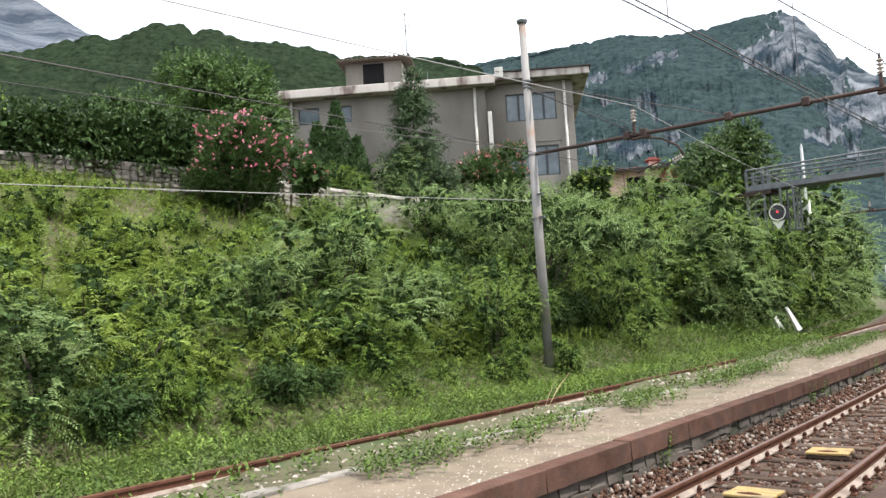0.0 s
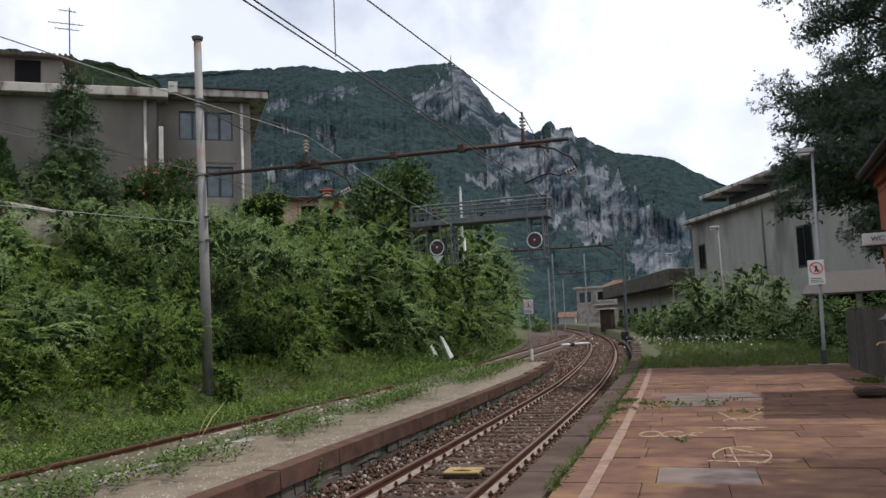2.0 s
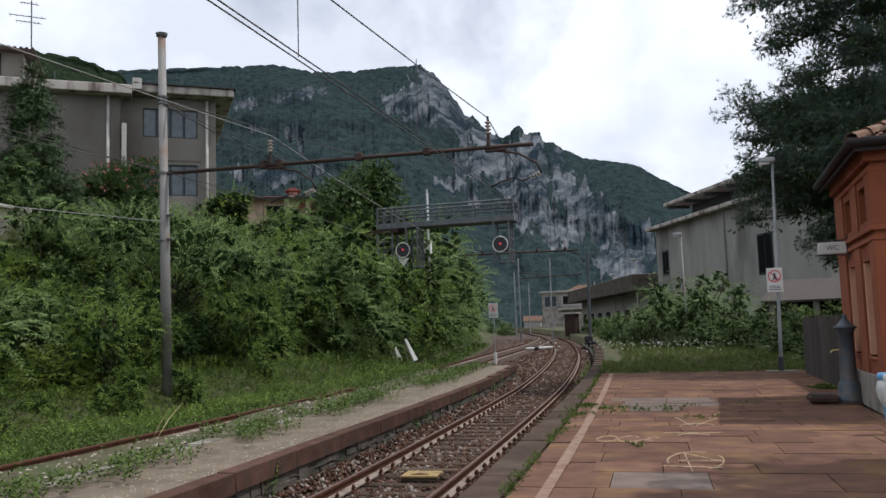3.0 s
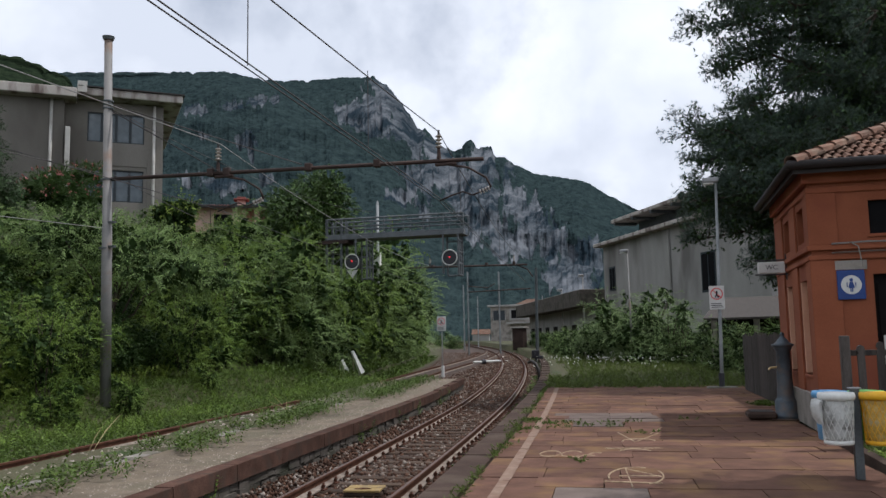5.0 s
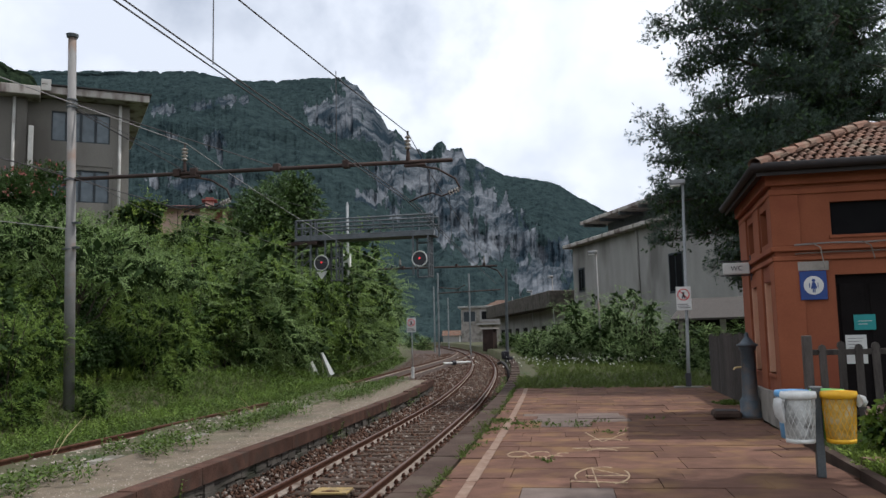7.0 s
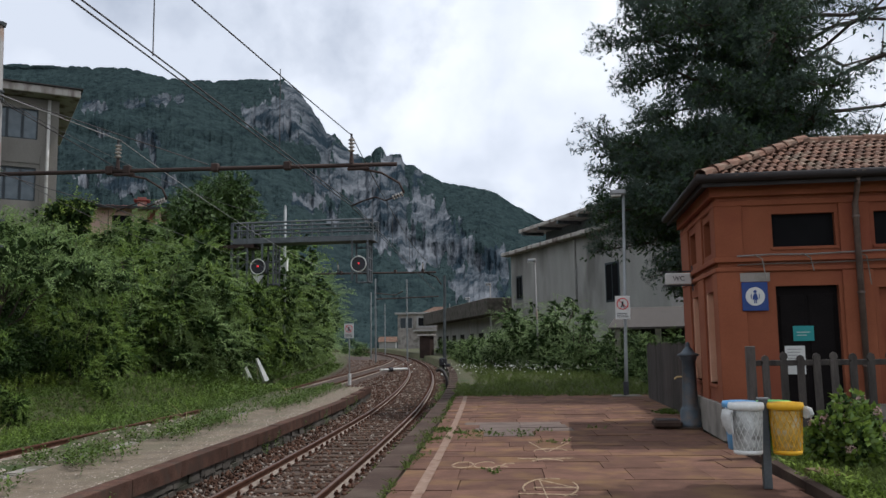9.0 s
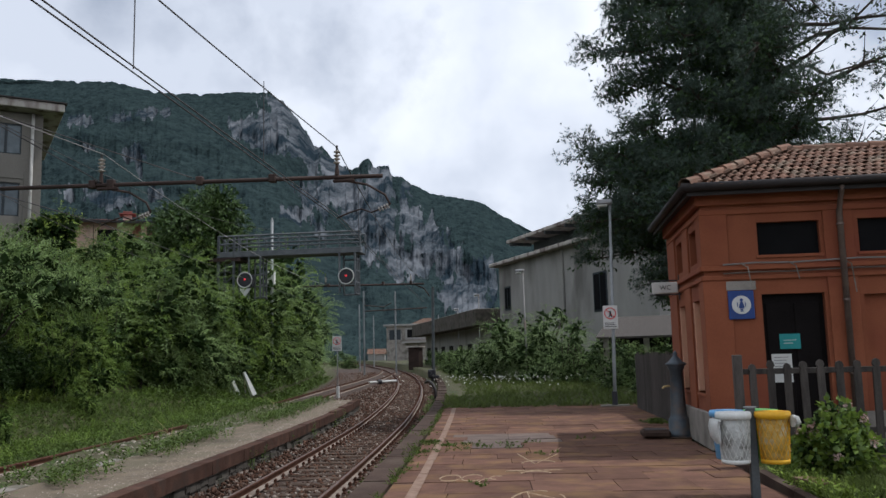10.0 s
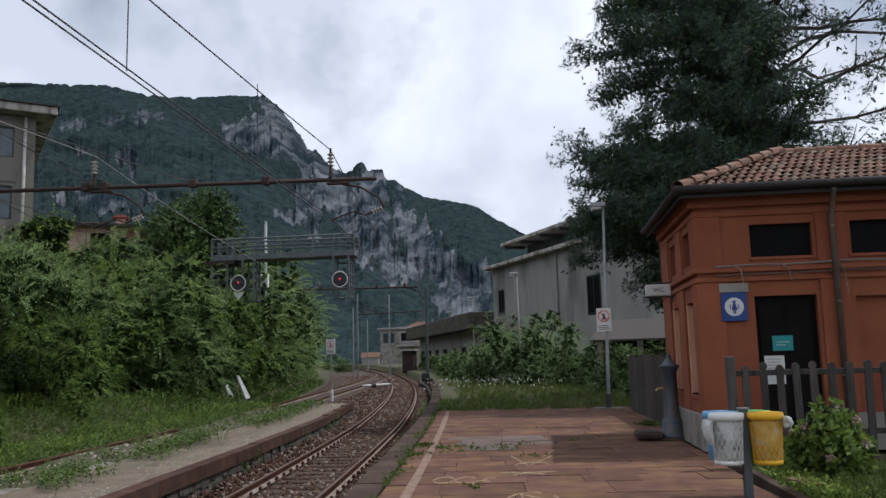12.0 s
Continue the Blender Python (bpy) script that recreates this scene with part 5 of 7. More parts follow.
def sheds():
    t = thing("shed", "low dark shed with grey sloping roof behind the fence", "shed", pose(2.2, 41.0, 0, 0, 0, -12))
    part("wall", boxbm(0.3, 10, 1.8, 6, 0, 2.4), M["dark_door"], t)
    b = bmesh.new()
    v = [b.verts.new(q) for q in ((0, 0, 2.35), (11, 0, 2.35), (11, 5, 3.5), (0, 5, 3.5), (0, 0, 2.45), (11, 0, 2.45), (11, 5, 3.6), (0, 5, 3.6))]
    for q in ((0, 1, 2, 3), (7, 6, 5, 4), (0, 4, 5, 1), (1, 5, 6, 2), (2, 6, 7, 3), (3, 7, 4, 0)):
        b.faces.new([v[i] for i in q])
    part("roof", b, M["fence_wood"], t, "dark grey sloping roof")
    for x in (0.3, 2.2, 4.1, 6.0):
        part("post", boxbm(x, x + 0.25, 0.2, 0.45, 0, 2.36), M["plinth"], t)
    t = thing("goods_shed", "long low goods shed with grey roof", "building", pose(-17.0, 110.0, 0, 0, 0, -71))
    part("wall", boxbm(4.0, 36, 0, 8, 0, 4.5), M["white_wall"], t)
    part("roof", boxbm(3.0, 37, -1.6, 9.6, 4.5, 6.0, 0.05), M["platform_stone"], t, "deep dark grey roof edge")
    for k in range(7):
        part("door_opening", boxbm(5.0 + k * 4.4, 7.0 + k * 4.4, -0.03, -0.004, 0.8 if k % 2 else 0, 3.0), M["dark_door"], t)
    t = thing("station_building", "grey flat-roofed station building with a wide white-framed window", "building", pose(-24.9, 135, 0, 0, 0, -6))
    part("wall", boxbm(-1.6, 5.2, 0, 8, 0, 7.1), M["plinth"], t)
    part("roof", boxbm(-2.0, 5.4, -0.5, 8.6, 7.1, 7.4, 0.03), M["white_wall"], t, "pale flat roof slab")
    w = part("window", boxbm(1.6, 4.9, -0.12, -0.004, 4.9, 6.75), M["white_wall"], t, "wide white window surround")
    part("pane", boxbm(1.95, 3.2, -0.15, -0.122, 5.2, 6.5), M["dark"], w)
    part("pane", boxbm(3.3, 4.6, -0.15, -0.122, 5.2, 6.5), M["dark"], w)
    w = part("window", boxbm(-1.3, 1.0, -0.06, -0.004, 4.9, 6.5), M["frame_dark"], t)
    for k in range(3):
        part("mullion", boxbm(-1.25 + k * 1.05, -1.13 + k * 1.05, -0.1, -0.062, 4.9, 6.5), M["white_wall"], w)
    part("balcony", boxbm(1.3, 5.3, -1.0, -0.05, 4.3, 4.55), M["white_wall"], t)
    b = bmesh.new()
    v = [b.verts.new(q) for q in ((1.4, 3, 7.4), (6.2, 3, 7.4), (6.2, 8, 7.4), (1.4, 8, 7.4), (3.2, 5.5, 8.5), (4.6, 5.5, 8.5))]
    for q in ((3, 2, 1, 0), (0, 1, 5, 4), (2, 3, 4, 5), (3, 0, 4), (1, 2, 5)):
        b.faces.new([v[i] for i in q])
    part("tiled_roof", b, M["roof_tile"], t, "orange tiled roof")
    t = thing("orange_roofed_house", "small house with orange tiled roof far off", "house", pose(-32.9, 150, 1.6, 0, 0, 5) @ Matrix.Scale(0.5, 4))
    part("wall", boxbm(0, 6, 0, 5, 0, 2.4), M["white_wall"], t)
    b = bmesh.new()
    v = [b.verts.new(q) for q in ((-0.4, -0.5, 2.4), (6.4, -0.5, 2.4), (6.4, 5.5, 2.4), (-0.4, 5.5, 2.4), (-0.4, 2.5, 4.3), (6.4, 2.5, 4.3))]
    for q in ((3, 2, 1, 0), (0, 1, 5, 4), (2, 3, 4, 5), (3, 0, 4), (1, 2, 5)):
        b.faces.new([v[i] for i in q])
    part("roof", b, M["roof_tile"], t)
    t = thing("track_hut", "narrow dark brick hut beside the track", "hut", pose(-14.1, 86.4, 0.75, 0, 0, -8) @ Matrix.Diagonal((0.62, 0.8, 0.66, 1)))
    part("wall", boxbm(-0.9, 0.9, 0, 1.8, -0.3, 3.2), M["beam"], t)
    part("roof", boxbm(-1.2, 1.2, -0.3, 2.1, 3.2, 3.4, 0.02), M["fascia"], t)
sheds()

# ---- overhead line ----
def insulator(t, x, y, z, h=0.75):
    part("bracket", tubebm([(x, y, z), (x, y, z + 0.28)], [0.06, 0.035], 8), M["beam"], t)
    b = bmesh.new()
    prof = []
    for k in range(4):
        q = z + 0.28 + k * 0.09
        prof += [(0.03, q - z), (0.085, q - z + 0.03), (0.085, q - z + 0.045), (0.03, q - z + 0.075)]
    lathe(b, prof, 10, (x, y, z))
    part("insulator", b, M["porcelain"], t, "ribbed brown porcelain insulator", True)
    part("clamp", tubebm([(x, y, z + 0.62), (x, y, z + h)], 0.03, 6), M["wire"], t)
def catenary_mast():
    t = thing("catenary_mast", "tall weathered steel catenary mast with long rusty crossbeam", "mast")
    base, top = (-13.92, 19.02, 0.05), (-14.05, 18.93, 9.95)
    part("pole", tubebm([base, (-13.98, 18.98, 4.8), (-13.98, 18.98, 4.82), top], [0.14, 0.13, 0.118, 0.105], 14), M["mast"], t, "", True)
    part("pole_cap", tubebm([(-14.05, 18.93, 9.94), (-14.05, 18.93, 10.03)], [0.14, 0.165], 14), M["steel_dark"], t)
    for z in (8.0, 8.1, 8.2, 4.2, 6.05):
        part("collar", tubebm([(-14.02, 18.95, z), (-14.02, 18.95, z + 0.04)], 0.142, 14), M["steel_dark"], t)
    for z in (4.25, 4.9):
        part("bracket", boxbm(-13.98, -13.7, 18.9, 19.0, z - 0.02, z + 0.03), M["steel_dark"], t)
    A, B = Vector((-13.95, 18.98, 6.08)), Vector((-3.92, 20.0, 6.12))
    part("beam", tubebm([A, B], 0.055, 8), M["beam"], t, "rusty tubular crossbeam", True)
    part("stay", tubebm([(-14.0, 18.95, 8.0), (-10.85, 19.2, 6.15)], 0.014, 5), M["wire"], t)
    part("stay", tubebm([(-14.0, 18.95, 8.15), (-8.6, 19.5, 6.2)], 0.014, 5), M["wire"], t)
    for f in (0.33, 0.55, 0.73, 0.285):
        q = A.lerp(B, f)
        part("beam_clamp", boxbm(q.x - 0.09, q.x + 0.09, q.y - 0.08, q.y + 0.08, q.z - 0.08, q.z + 0.13, 0.02), M["beam"], t)
    for f in (0.305, 0.888):
        q = A.lerp(B, f)
        insulator(t, q.x, q.y, q.z + 0.05)
        part("hanger", boxbm(q.x - 0.1, q.x + 0.45, q.y - 0.05, q.y + 0.05, q.z - 0.13, q.z - 0.06, 0.015), M["beam"], t)
        part("registration_arm", tubebm([(q.x + 0.1, q.y, q.z - 0.08), (q.x + 0.75, q.y, q.z - 0.22), (q.x + 1.2, q.y, q.z - 0.5), (q.x + 1.32, q.y, q.z - 0.75)], 0.028, 6), M["beam"], t, "", True)
        part("registration_arm", tubebm([(q.x + 1.3, q.y, q.z - 0.76), (q.x + 0.85, q.y, q.z - 0.92), (q.x + 0.6, q.y, q.z - 0.82), (q.x + 0.3, q.y, q.z - 0.9), (q.x, q.y, q.z - 1.02)], 0.02, 6), M["beam"], t, "", True)
        for k in range(4):
            c = Vector((q.x + 1.28 - k * 0.07, q.y, q.z - 0.77 - k * 0.025))
            part("insulator_disc", tubebm([c, c + Vector((-0.03, 0, -0.011))], 0.065, 8), M["porcelain"], t)
catenary_mast()
def wire(name, label, pts, rad, mat="wire", sag=0.0):
    b = bmesh.new()
    out = []
    for p, q in zip(pts[:-1], pts[1:]):
        p, q = Vector(p), Vector(q)
        for k in range(12):
            f = k / 12
            out.append(p.lerp(q, f) - Vector((0, 0, sag * 4 * f * (1 - f))))
    out.append(Vector(pts[-1]))
    tube(b, out, rad, 5)
    return obj(name, b, M[mat], None, label, category="wire")
I2, I1 = (-5.04, 19.86), (-10.85, 19.3)
N2, N1 = (-9.3, 62.0), (-16.6, 61.0)
wire("messenger_wire", "dark overhead carrier cable above the main track", [(-5.2, -34, 6.85), (*I2, 6.87), (*N2, 7.6)], 0.013, sag=0.6)
for dx in (-0.05, 0.05):
    wire("contact_wire", "dark overhead contact wire above the main track", [(-3.91 + dx, -34, 5.25), (I2[0] + dx, I2[1], 5.13), (N2[0] + dx, N2[1], 5.9)], 0.011, sag=0.03)
wire("messenger_wire", "pale overhead carrier cable above the siding", [(-12.3, -34, 6.9), (*I1, 6.88), (*N1, 7.4)], 0.012, "pale_wire", 0.5)
wire("contact_wire", "thin overhead contact wire above the siding", [(-11.5, -34, 5.4), (I1[0], I1[1], 5.12), (N1[0], N1[1], 5.7)], 0.010, "wire", 0.05)
wire("feeder_cable", "pale cable slung low from the mast over the bank", [(-22.5, -9, 5.0), (-13.95, 19.0, 4.75)], 0.010, "pale_wire", 0.12)
wire("feeder_cable", "thin dark cable from the mast over the bank", [(-26.5, -2, 9.4), (-14.0, 18.95, 6.2)], 0.010, "wire", 0.2)
wire("feeder_cable", "thin dark cable strung from mast to mast", [(-14.0, 18.95, 8.05), (-17.9, 52.2, 10.3)], 0.010, "wire", 0.6)
wire("feeder_cable", "thin dark cable strung between masts over the bank", [(-14.0, 18.95, 6.3), (-20.0, 45.0, 7.2)], 0.010, "wire", 0.5)
for y in (9.3, 14.2, 24, 30, 38):
    f = (y - 19.86) / (62 - 19.86) if y > 19.86 else 0
    x = I2[0] + (N2[0] - I2[0]) * f if f else I2[0] + 0.021 * (19.86 - y)
    zt = 6.87 + 0.73 * f - (0.6 * 4 * f * (1 - f)) if f else 6.87 - 0.6 * 4 * ((y + 34) / 53.86) * (1 - (y + 34) / 53.86)
    zb = 5.13 + 0.77 * f if f else 5.14
    wire("dropper", "thin wire dropper joining carrier and contact wire", [(x, y, zb), (x, y, zt)], 0.008)
def far_masts():
    t = thing("catenary_mast", "grey catenary mast with relay box beside the signal bridge", "mast")
    part("pole", tubebm([(-17.72, 52.2, 0.5), (-17.70, 52.2, 10.8)], [0.12, 0.085], 10), M["zinc"], t, "", True)
    part("pole_cap", tubebm([(-17.70, 52.2, 10.8), (-17.70, 52.2, 11.05)], [0.10, 0.03], 8), M["steel"], t)
    part("relay_box", boxbm(-17.98, -17.40, 51.75, 52.05, 6.65, 7.5, 0.03), M["bin_white"], t, "white metal relay box")
    t = thing("catenary_mast", "dark catenary mast and crossbeam farther along the line", "mast")
    part("pole", tubebm([(-8.65, 62, 0), (-8.55, 62, 7.0)], [0.13, 0.10], 8), M["steel_dark"], t)
    part("beam", tubebm([(-19.8, 61, 7.3), (-9.2, 62, 7.25)], 0.07, 8), M["beam"], t)
    part("arm", tubebm([(-9.9, 62, 7.2), (-9.2, 62, 6.9), (-8.8, 62, 6.3)], 0.05, 6), M["beam"], t)
    insulator(t, -10.2, 62, 7.3)
    insulator(t, -16.6, 61.3, 7.3)
    for k in range(5):
        x = -18.5 + k * 2.1
        part("beam_clamp", boxbm(x - 0.08, x + 0.08, 61.2, 61.6, 7.2, 7.45), M["beam"], t)
    for x, y, h in ((-15.5, 84, 8.6), (-18.6, 83.2, 8.7), (-22.4, 97.7, 8.3), (-14.8, 112, 7.5), (-25, 118, 8)):
        t = thing("catenary_mast", "slim grey catenary mast far along the line", "mast", pose(x, y, -0.4), "far masts")
        part("pole", tubebm([(0, 0, 0), (0, 0, h + 0.4)], [0.09, 0.07], 8), M["zinc"], t)
    t = thing("far_crossbeam", "thin dark crossbeam far along the line", "beam")
    part("beam", tubebm([(-18.6, 83.2, 6.6), (-12.2, 84, 6.8)], 0.06, 6), M["beam"], t)
    part("arm", tubebm([(-18.6, 83.2, 7.2), (-16.6, 83.6, 7.0), (-15.8, 83.6, 7.4)], 0.05, 6), M["beam"], t)
far_masts()

# ---- signal bridge ----
def signal_bridge():
    t = thing("signal_bridge", "grey steel cantilever signal bridge with two red lights", "signal")
    Y, xl, xr, zb, zt = 45.0, -18.3, -10.15, 7.55, 8.75
    part("girder", boxbm(xl, xr, Y - 0.25, Y + 0.35, zb, zb + 0.32, 0.02), M["signal_grey"], t)
    part("walkway", boxbm(xl, xr, Y + 0.35, Y + 1.2, zb + 0.02, zb + 0.08), M["steel_dark"], t)
    for y in (Y - 0.2, Y + 1.15):
        for z in (zt, zb + 0.75):
            part("handrail", tubebm([(xl, y, z), (xr, y, z)], 0.055, 6), M["signal_grey"], t)
        for k in range(8):
            x = xl + (xr - xl) * k / 7
            part("rail_post", tubebm([(x, y, zb + 0.1), (x, y, zt)], 0.045, 5), M["signal_grey"], t)
    for k in range(7):
        a, b = xl + (xr - xl) * k / 7, xl + (xr - xl) * (k + 1) / 7
        part("brace", tubebm([(a, Y - 0.2, zb + 0.3 if k % 2 else zt), (b, Y - 0.2, zt if k % 2 else zb + 0.3)], 0.024, 4), M["signal_grey"], t)
    for x in (xl, xl + 0.9):
        for y in (Y - 0.2, Y + 0.7):
            part("leg", boxbm(x - 0.06, x + 0.06, y - 0.06, y + 0.06, 0.0, zt), M["steel_dark"], t)
    for k in range(9):
        z = 0.6 + k * 0.85
        part("brace", tubebm([(xl, Y - 0.2, z), (xl + 0.9, Y - 0.2, z + 0.85)], 0.03, 5), M["signal_grey"], t)
    part("bracket", boxbm(xl - 0.5, xl + 1.3, Y - 0.3, Y + 0.9, zb - 0.22, zb - 0.02), M["beam"], t)
    for x0, name in ((-16.66, "l"), (-10.90, "r")):
        h = part("signal_head", tubebm([(x0, Y - 0.46, 6.23), (x0, Y - 0.30, 6.23)], 0.42, 24), M["ink"], t, "round black signal disc with white rim")
        b = bmesh.new()
        for a in range(28):
            a0, a1 = 2 * math.pi * a / 28, 2 * math.pi * (a + 1) / 28
            tube(b, [(x0 + 0.42 * math.cos(a0), Y - 0.48, 6.23 + 0.42 * math.sin(a0)), (x0 + 0.42 * math.cos(a1), Y - 0.48, 6.23 + 0.42 * math.sin(a1))], 0.032, 6, False)
        part("white_rim", b, M["sign_white"], h, "pale grey rim")
        part("red_lens", tubebm([(x0, Y - 0.50, 6.26), (x0, Y - 0.465, 6.26)], 0.05, 14), M["red_lamp"], h, "lit red lamp")
        part("hood", tubebm([(x0, Y - 0.30, 6.23), (x0, Y + 0.1, 6.23)], [0.36, 0.2], 16), M["ink"], h)
        for dx in ((-0.15, 0.52) if name == "l" else (-0.42, 0.45)):
            for y in (Y - 0.25, Y + 0.75):
                part("cage_post", tubebm([(x0 + dx + 0.3 * (name == "l"), y, 5.2 if name == "l" else 5.35), (x0 + dx + 0.3 * (name == "l"), y, zb)], 0.06, 5), M["signal_grey"], t)
        for k in range(4):
            z = 5.3 + k * 0.65
            x1, x2 = (x0 + 0.15, x0 + 0.82) if name == "l" else (x0 - 0.42, x0 + 0.45)
            part("cage_bar", tubebm([(x1, Y + 0.75, z), (x2, Y + 0.75, z), (x2, Y - 0.25, z)], 0.05, 5), M["signal_grey"], t)
        for q in (0.0, 0.5, 1.0):
            part("cage_bar", tubebm([(x2, Y - 0.25 + q, 5.25), (x2, Y - 0.25 + q, 7.5)], 0.055, 5), M["signal_grey"], t)
        part("lamp_box", boxbm(x0 - 0.2, x0 + 0.2, Y + 0.1, Y + 0.5, 5.9, 6.6, 0.02), M["ink"], h)
    b = bmesh.new()
    v = [b.verts.new(q) for q in ((-16.98, Y - 0.45, 5.75), (-16.32, Y - 0.45, 5.75), (-16.65, Y - 0.45, 5.28), (-16.98, Y - 0.41, 5.75), (-16.32, Y - 0.41, 5.75), (-16.65, Y - 0.41, 5.28))]
    for q in ((0, 2, 1), (3, 4, 5), (0, 1, 4, 3), (1, 2, 5, 4), (2, 0, 3, 5)):
        b.faces.new([v[i] for i in q])
    part("triangle_plate", b, M["sign_white"], t, "white triangular plate pointing down")
signal_bridge()

# ---- platform furniture ----
def warning_sign(t, x, y, z0, z1, w, facing=1):
    h = z1 - z0
    p = part("sign_plate", boxbm(x - w / 2, x + w / 2, y - 0.02, y, z0, z1, 0.004), M["sign_white"], t, "white no-crossing sign plate")
    cz, rad = z0 + h * 0.66, w * 0.38
    b = bmesh.new()
    for a in range(24):
        a0, a1 = 2 * math.pi * a / 24, 2 * math.pi * (a + 1) / 24
        tube(b, [(x + rad * math.cos(a0), y - 0.024, cz + rad * math.sin(a0)), (x + rad * math.cos(a1), y - 0.024, cz + rad * math.sin(a1))], w * 0.035, 5, False)
    tube(b, [(x - rad * 0.7, y - 0.026, cz + rad * 0.7), (x + rad * 0.7, y - 0.026, cz - rad * 0.7)], w * 0.03, 5)
    part("red_ring", b, M["sign_red"], p, "red prohibition ring")
    b = bmesh.new()
    tube(b, [(x, y - 0.022, cz - rad * 0.1), (x, y - 0.022, cz + rad * 0.45)], w * 0.07, 6)
    tube(b, [(x, y - 0.022, cz - rad * 0.1), (x - rad * 0.3, y - 0.022, cz - rad * 0.7)], w * 0.045, 6)
    tube(b, [(x, y - 0.022, cz - rad * 0.1), (x + rad * 0.3, y - 0.022, cz - rad * 0.7)], w * 0.045, 6)
    part("pictogram", b, M["ink"], p)
    for k in range(3):
        z = z0 + h * (0.08 + 0.075 * k)
        part("text_bar", boxbm(x - w * 0.4, x + w * 0.4 - 0.03 * k, y - 0.024, y - 0.0205, z, z + h * 0.03), M["ink"], p)
def lamp_post(label, x, y, top_x, z, sign=False):
    t = thing("platform_lamp", label, "street lamp", group="platform lamps")
    part("pole", tubebm([(x, y, 0), (x + (top_x - x) * 0.15, y, z * 0.15), (top_x, y, z)], [0.062, 0.056, 0.042], 12), M["zinc"] if sign else M["mast"], t, "", True)
    part("base_sleeve", tubebm([(x, y, 0), (x, y, 0.45)], 0.09, 12), M["ink"], t)
    if sign:
        part("footing", boxbm(x - 0.45, x + 0.45, y - 0.35, y + 0.35, -0.02, 0.03, 0.01), M["kerb"], t, "pale concrete footing")
    part("lamp_head", boxbm(top_x - 0.42, top_x + 0.08, y - 0.14, y + 0.14, z - 0.03, z + 0.14, 0.04), M["steel"], t, "grey lamp head")
    part("diffuser", boxbm(top_x - 0.40, top_x - 0.08, y - 0.11, y + 0.11, z - 0.08, z - 0.031, 0.015), M["sign_white"], t)
    if sign:
        warning_sign(t, 1.95, y - 0.09, 2.43, 3.17, 0.46)
lamp_post("grey platform lamp post with a no-crossing sign", 1.97, 27.5, 2.12, 6.5, True)
lamp_post("slim rust-streaked lamp post among the weeds", -1.28, 46.5, -1.34, 6.3)
for x, y, z in ((-6.2, 75, 7.2), (-9.1, 84, 6.5)):
    lamp_post("slim grey lamp post farther along the line", x, y, x, z)
def post_sign():
    t = thing("track_sign", "no-crossing sign on a thin post at the platform end", "sign")
    part("post", tubebm([(-11.27, 44.0, -0.3), (-11.29, 44.0, 2.95)], 0.03, 8), M["steel"], t)
    part("white_sleeve", tubebm([(-11.27, 44.0, -0.3), (-11.27, 44.0, 0.3)], 0.09, 10), M["sign_white"], t, "white painted sleeve")
    warning_sign(t, -11.29, 43.95, 2.18, 2.95, 0.5)
post_sign()
def leaning_boards():
    for (a, b) in (((-15.75, 40.4, 0.85), (-15.45, 40.5, 0.05)), ((-15.2, 40.6, 1.2), (-14.75, 40.8, 0.05))):
        t = thing("marker_board", "white leaning trackside marker post", "marker", group="marker posts")
        a, b = Vector(a), Vector(b)
        part("board", tubebm([b, a], [0.17, 0.09], 4), M["sign_white"], t)
        part("stay", tubebm([b + Vector((-0.5, 0.2, 0)), a], 0.025, 5), M["steel"], t)
leaning_boards()
def dwarf_signal():
    t = thing("dwarf_signal", "small black dwarf signal beside the track", "signal")
    part("post", tubebm([(-7.57, 53.8, 0.2), (-7.57, 53.8, 0.6)], 0.07, 8), M["ink"], t)
    part("head", boxbm(-7.85, -7.35, 53.7, 53.95, 0.42, 0.95, 0.05), M["ink"], t)
    part("hood", tubebm([(-7.72, 53.5, 0.72), (-7.72, 53.71, 0.72)], 0.11, 10), M["ink"], t)
    part("lamp_box", boxbm(-7.42, -7.12, 53.7, 53.95, 0.36, 0.58, 0.04), M["ink"], t)
    t = thing("switch_bar", "white painted point lever across the switch", "lever")
    part("bar", tubebm([(-12.9, 59.2, 0.07), (-11.3, 61.2, 0.10)], 0.085, 8), M["sign_white"], t)
    part("weight", tubebm([(-12.4, 59.8, 0.08), (-12.2, 60.0, 0.10)], 0.17, 10), M["ink"], t)
    t = thing("buffer_rail", "dark curved rail end standing beside the platform", "rail")
    part("bent_rail", tubebm([(-4.69, 34.3, -0.05), (-4.72, 34.4, 0.35), (-4.85, 34.6, 0.60), (-5.1, 35.2, 0.70), (-5.35, 35.9, 0.62)], 0.06, 8), M["gutter"], t, "", True)
dwarf_signal()
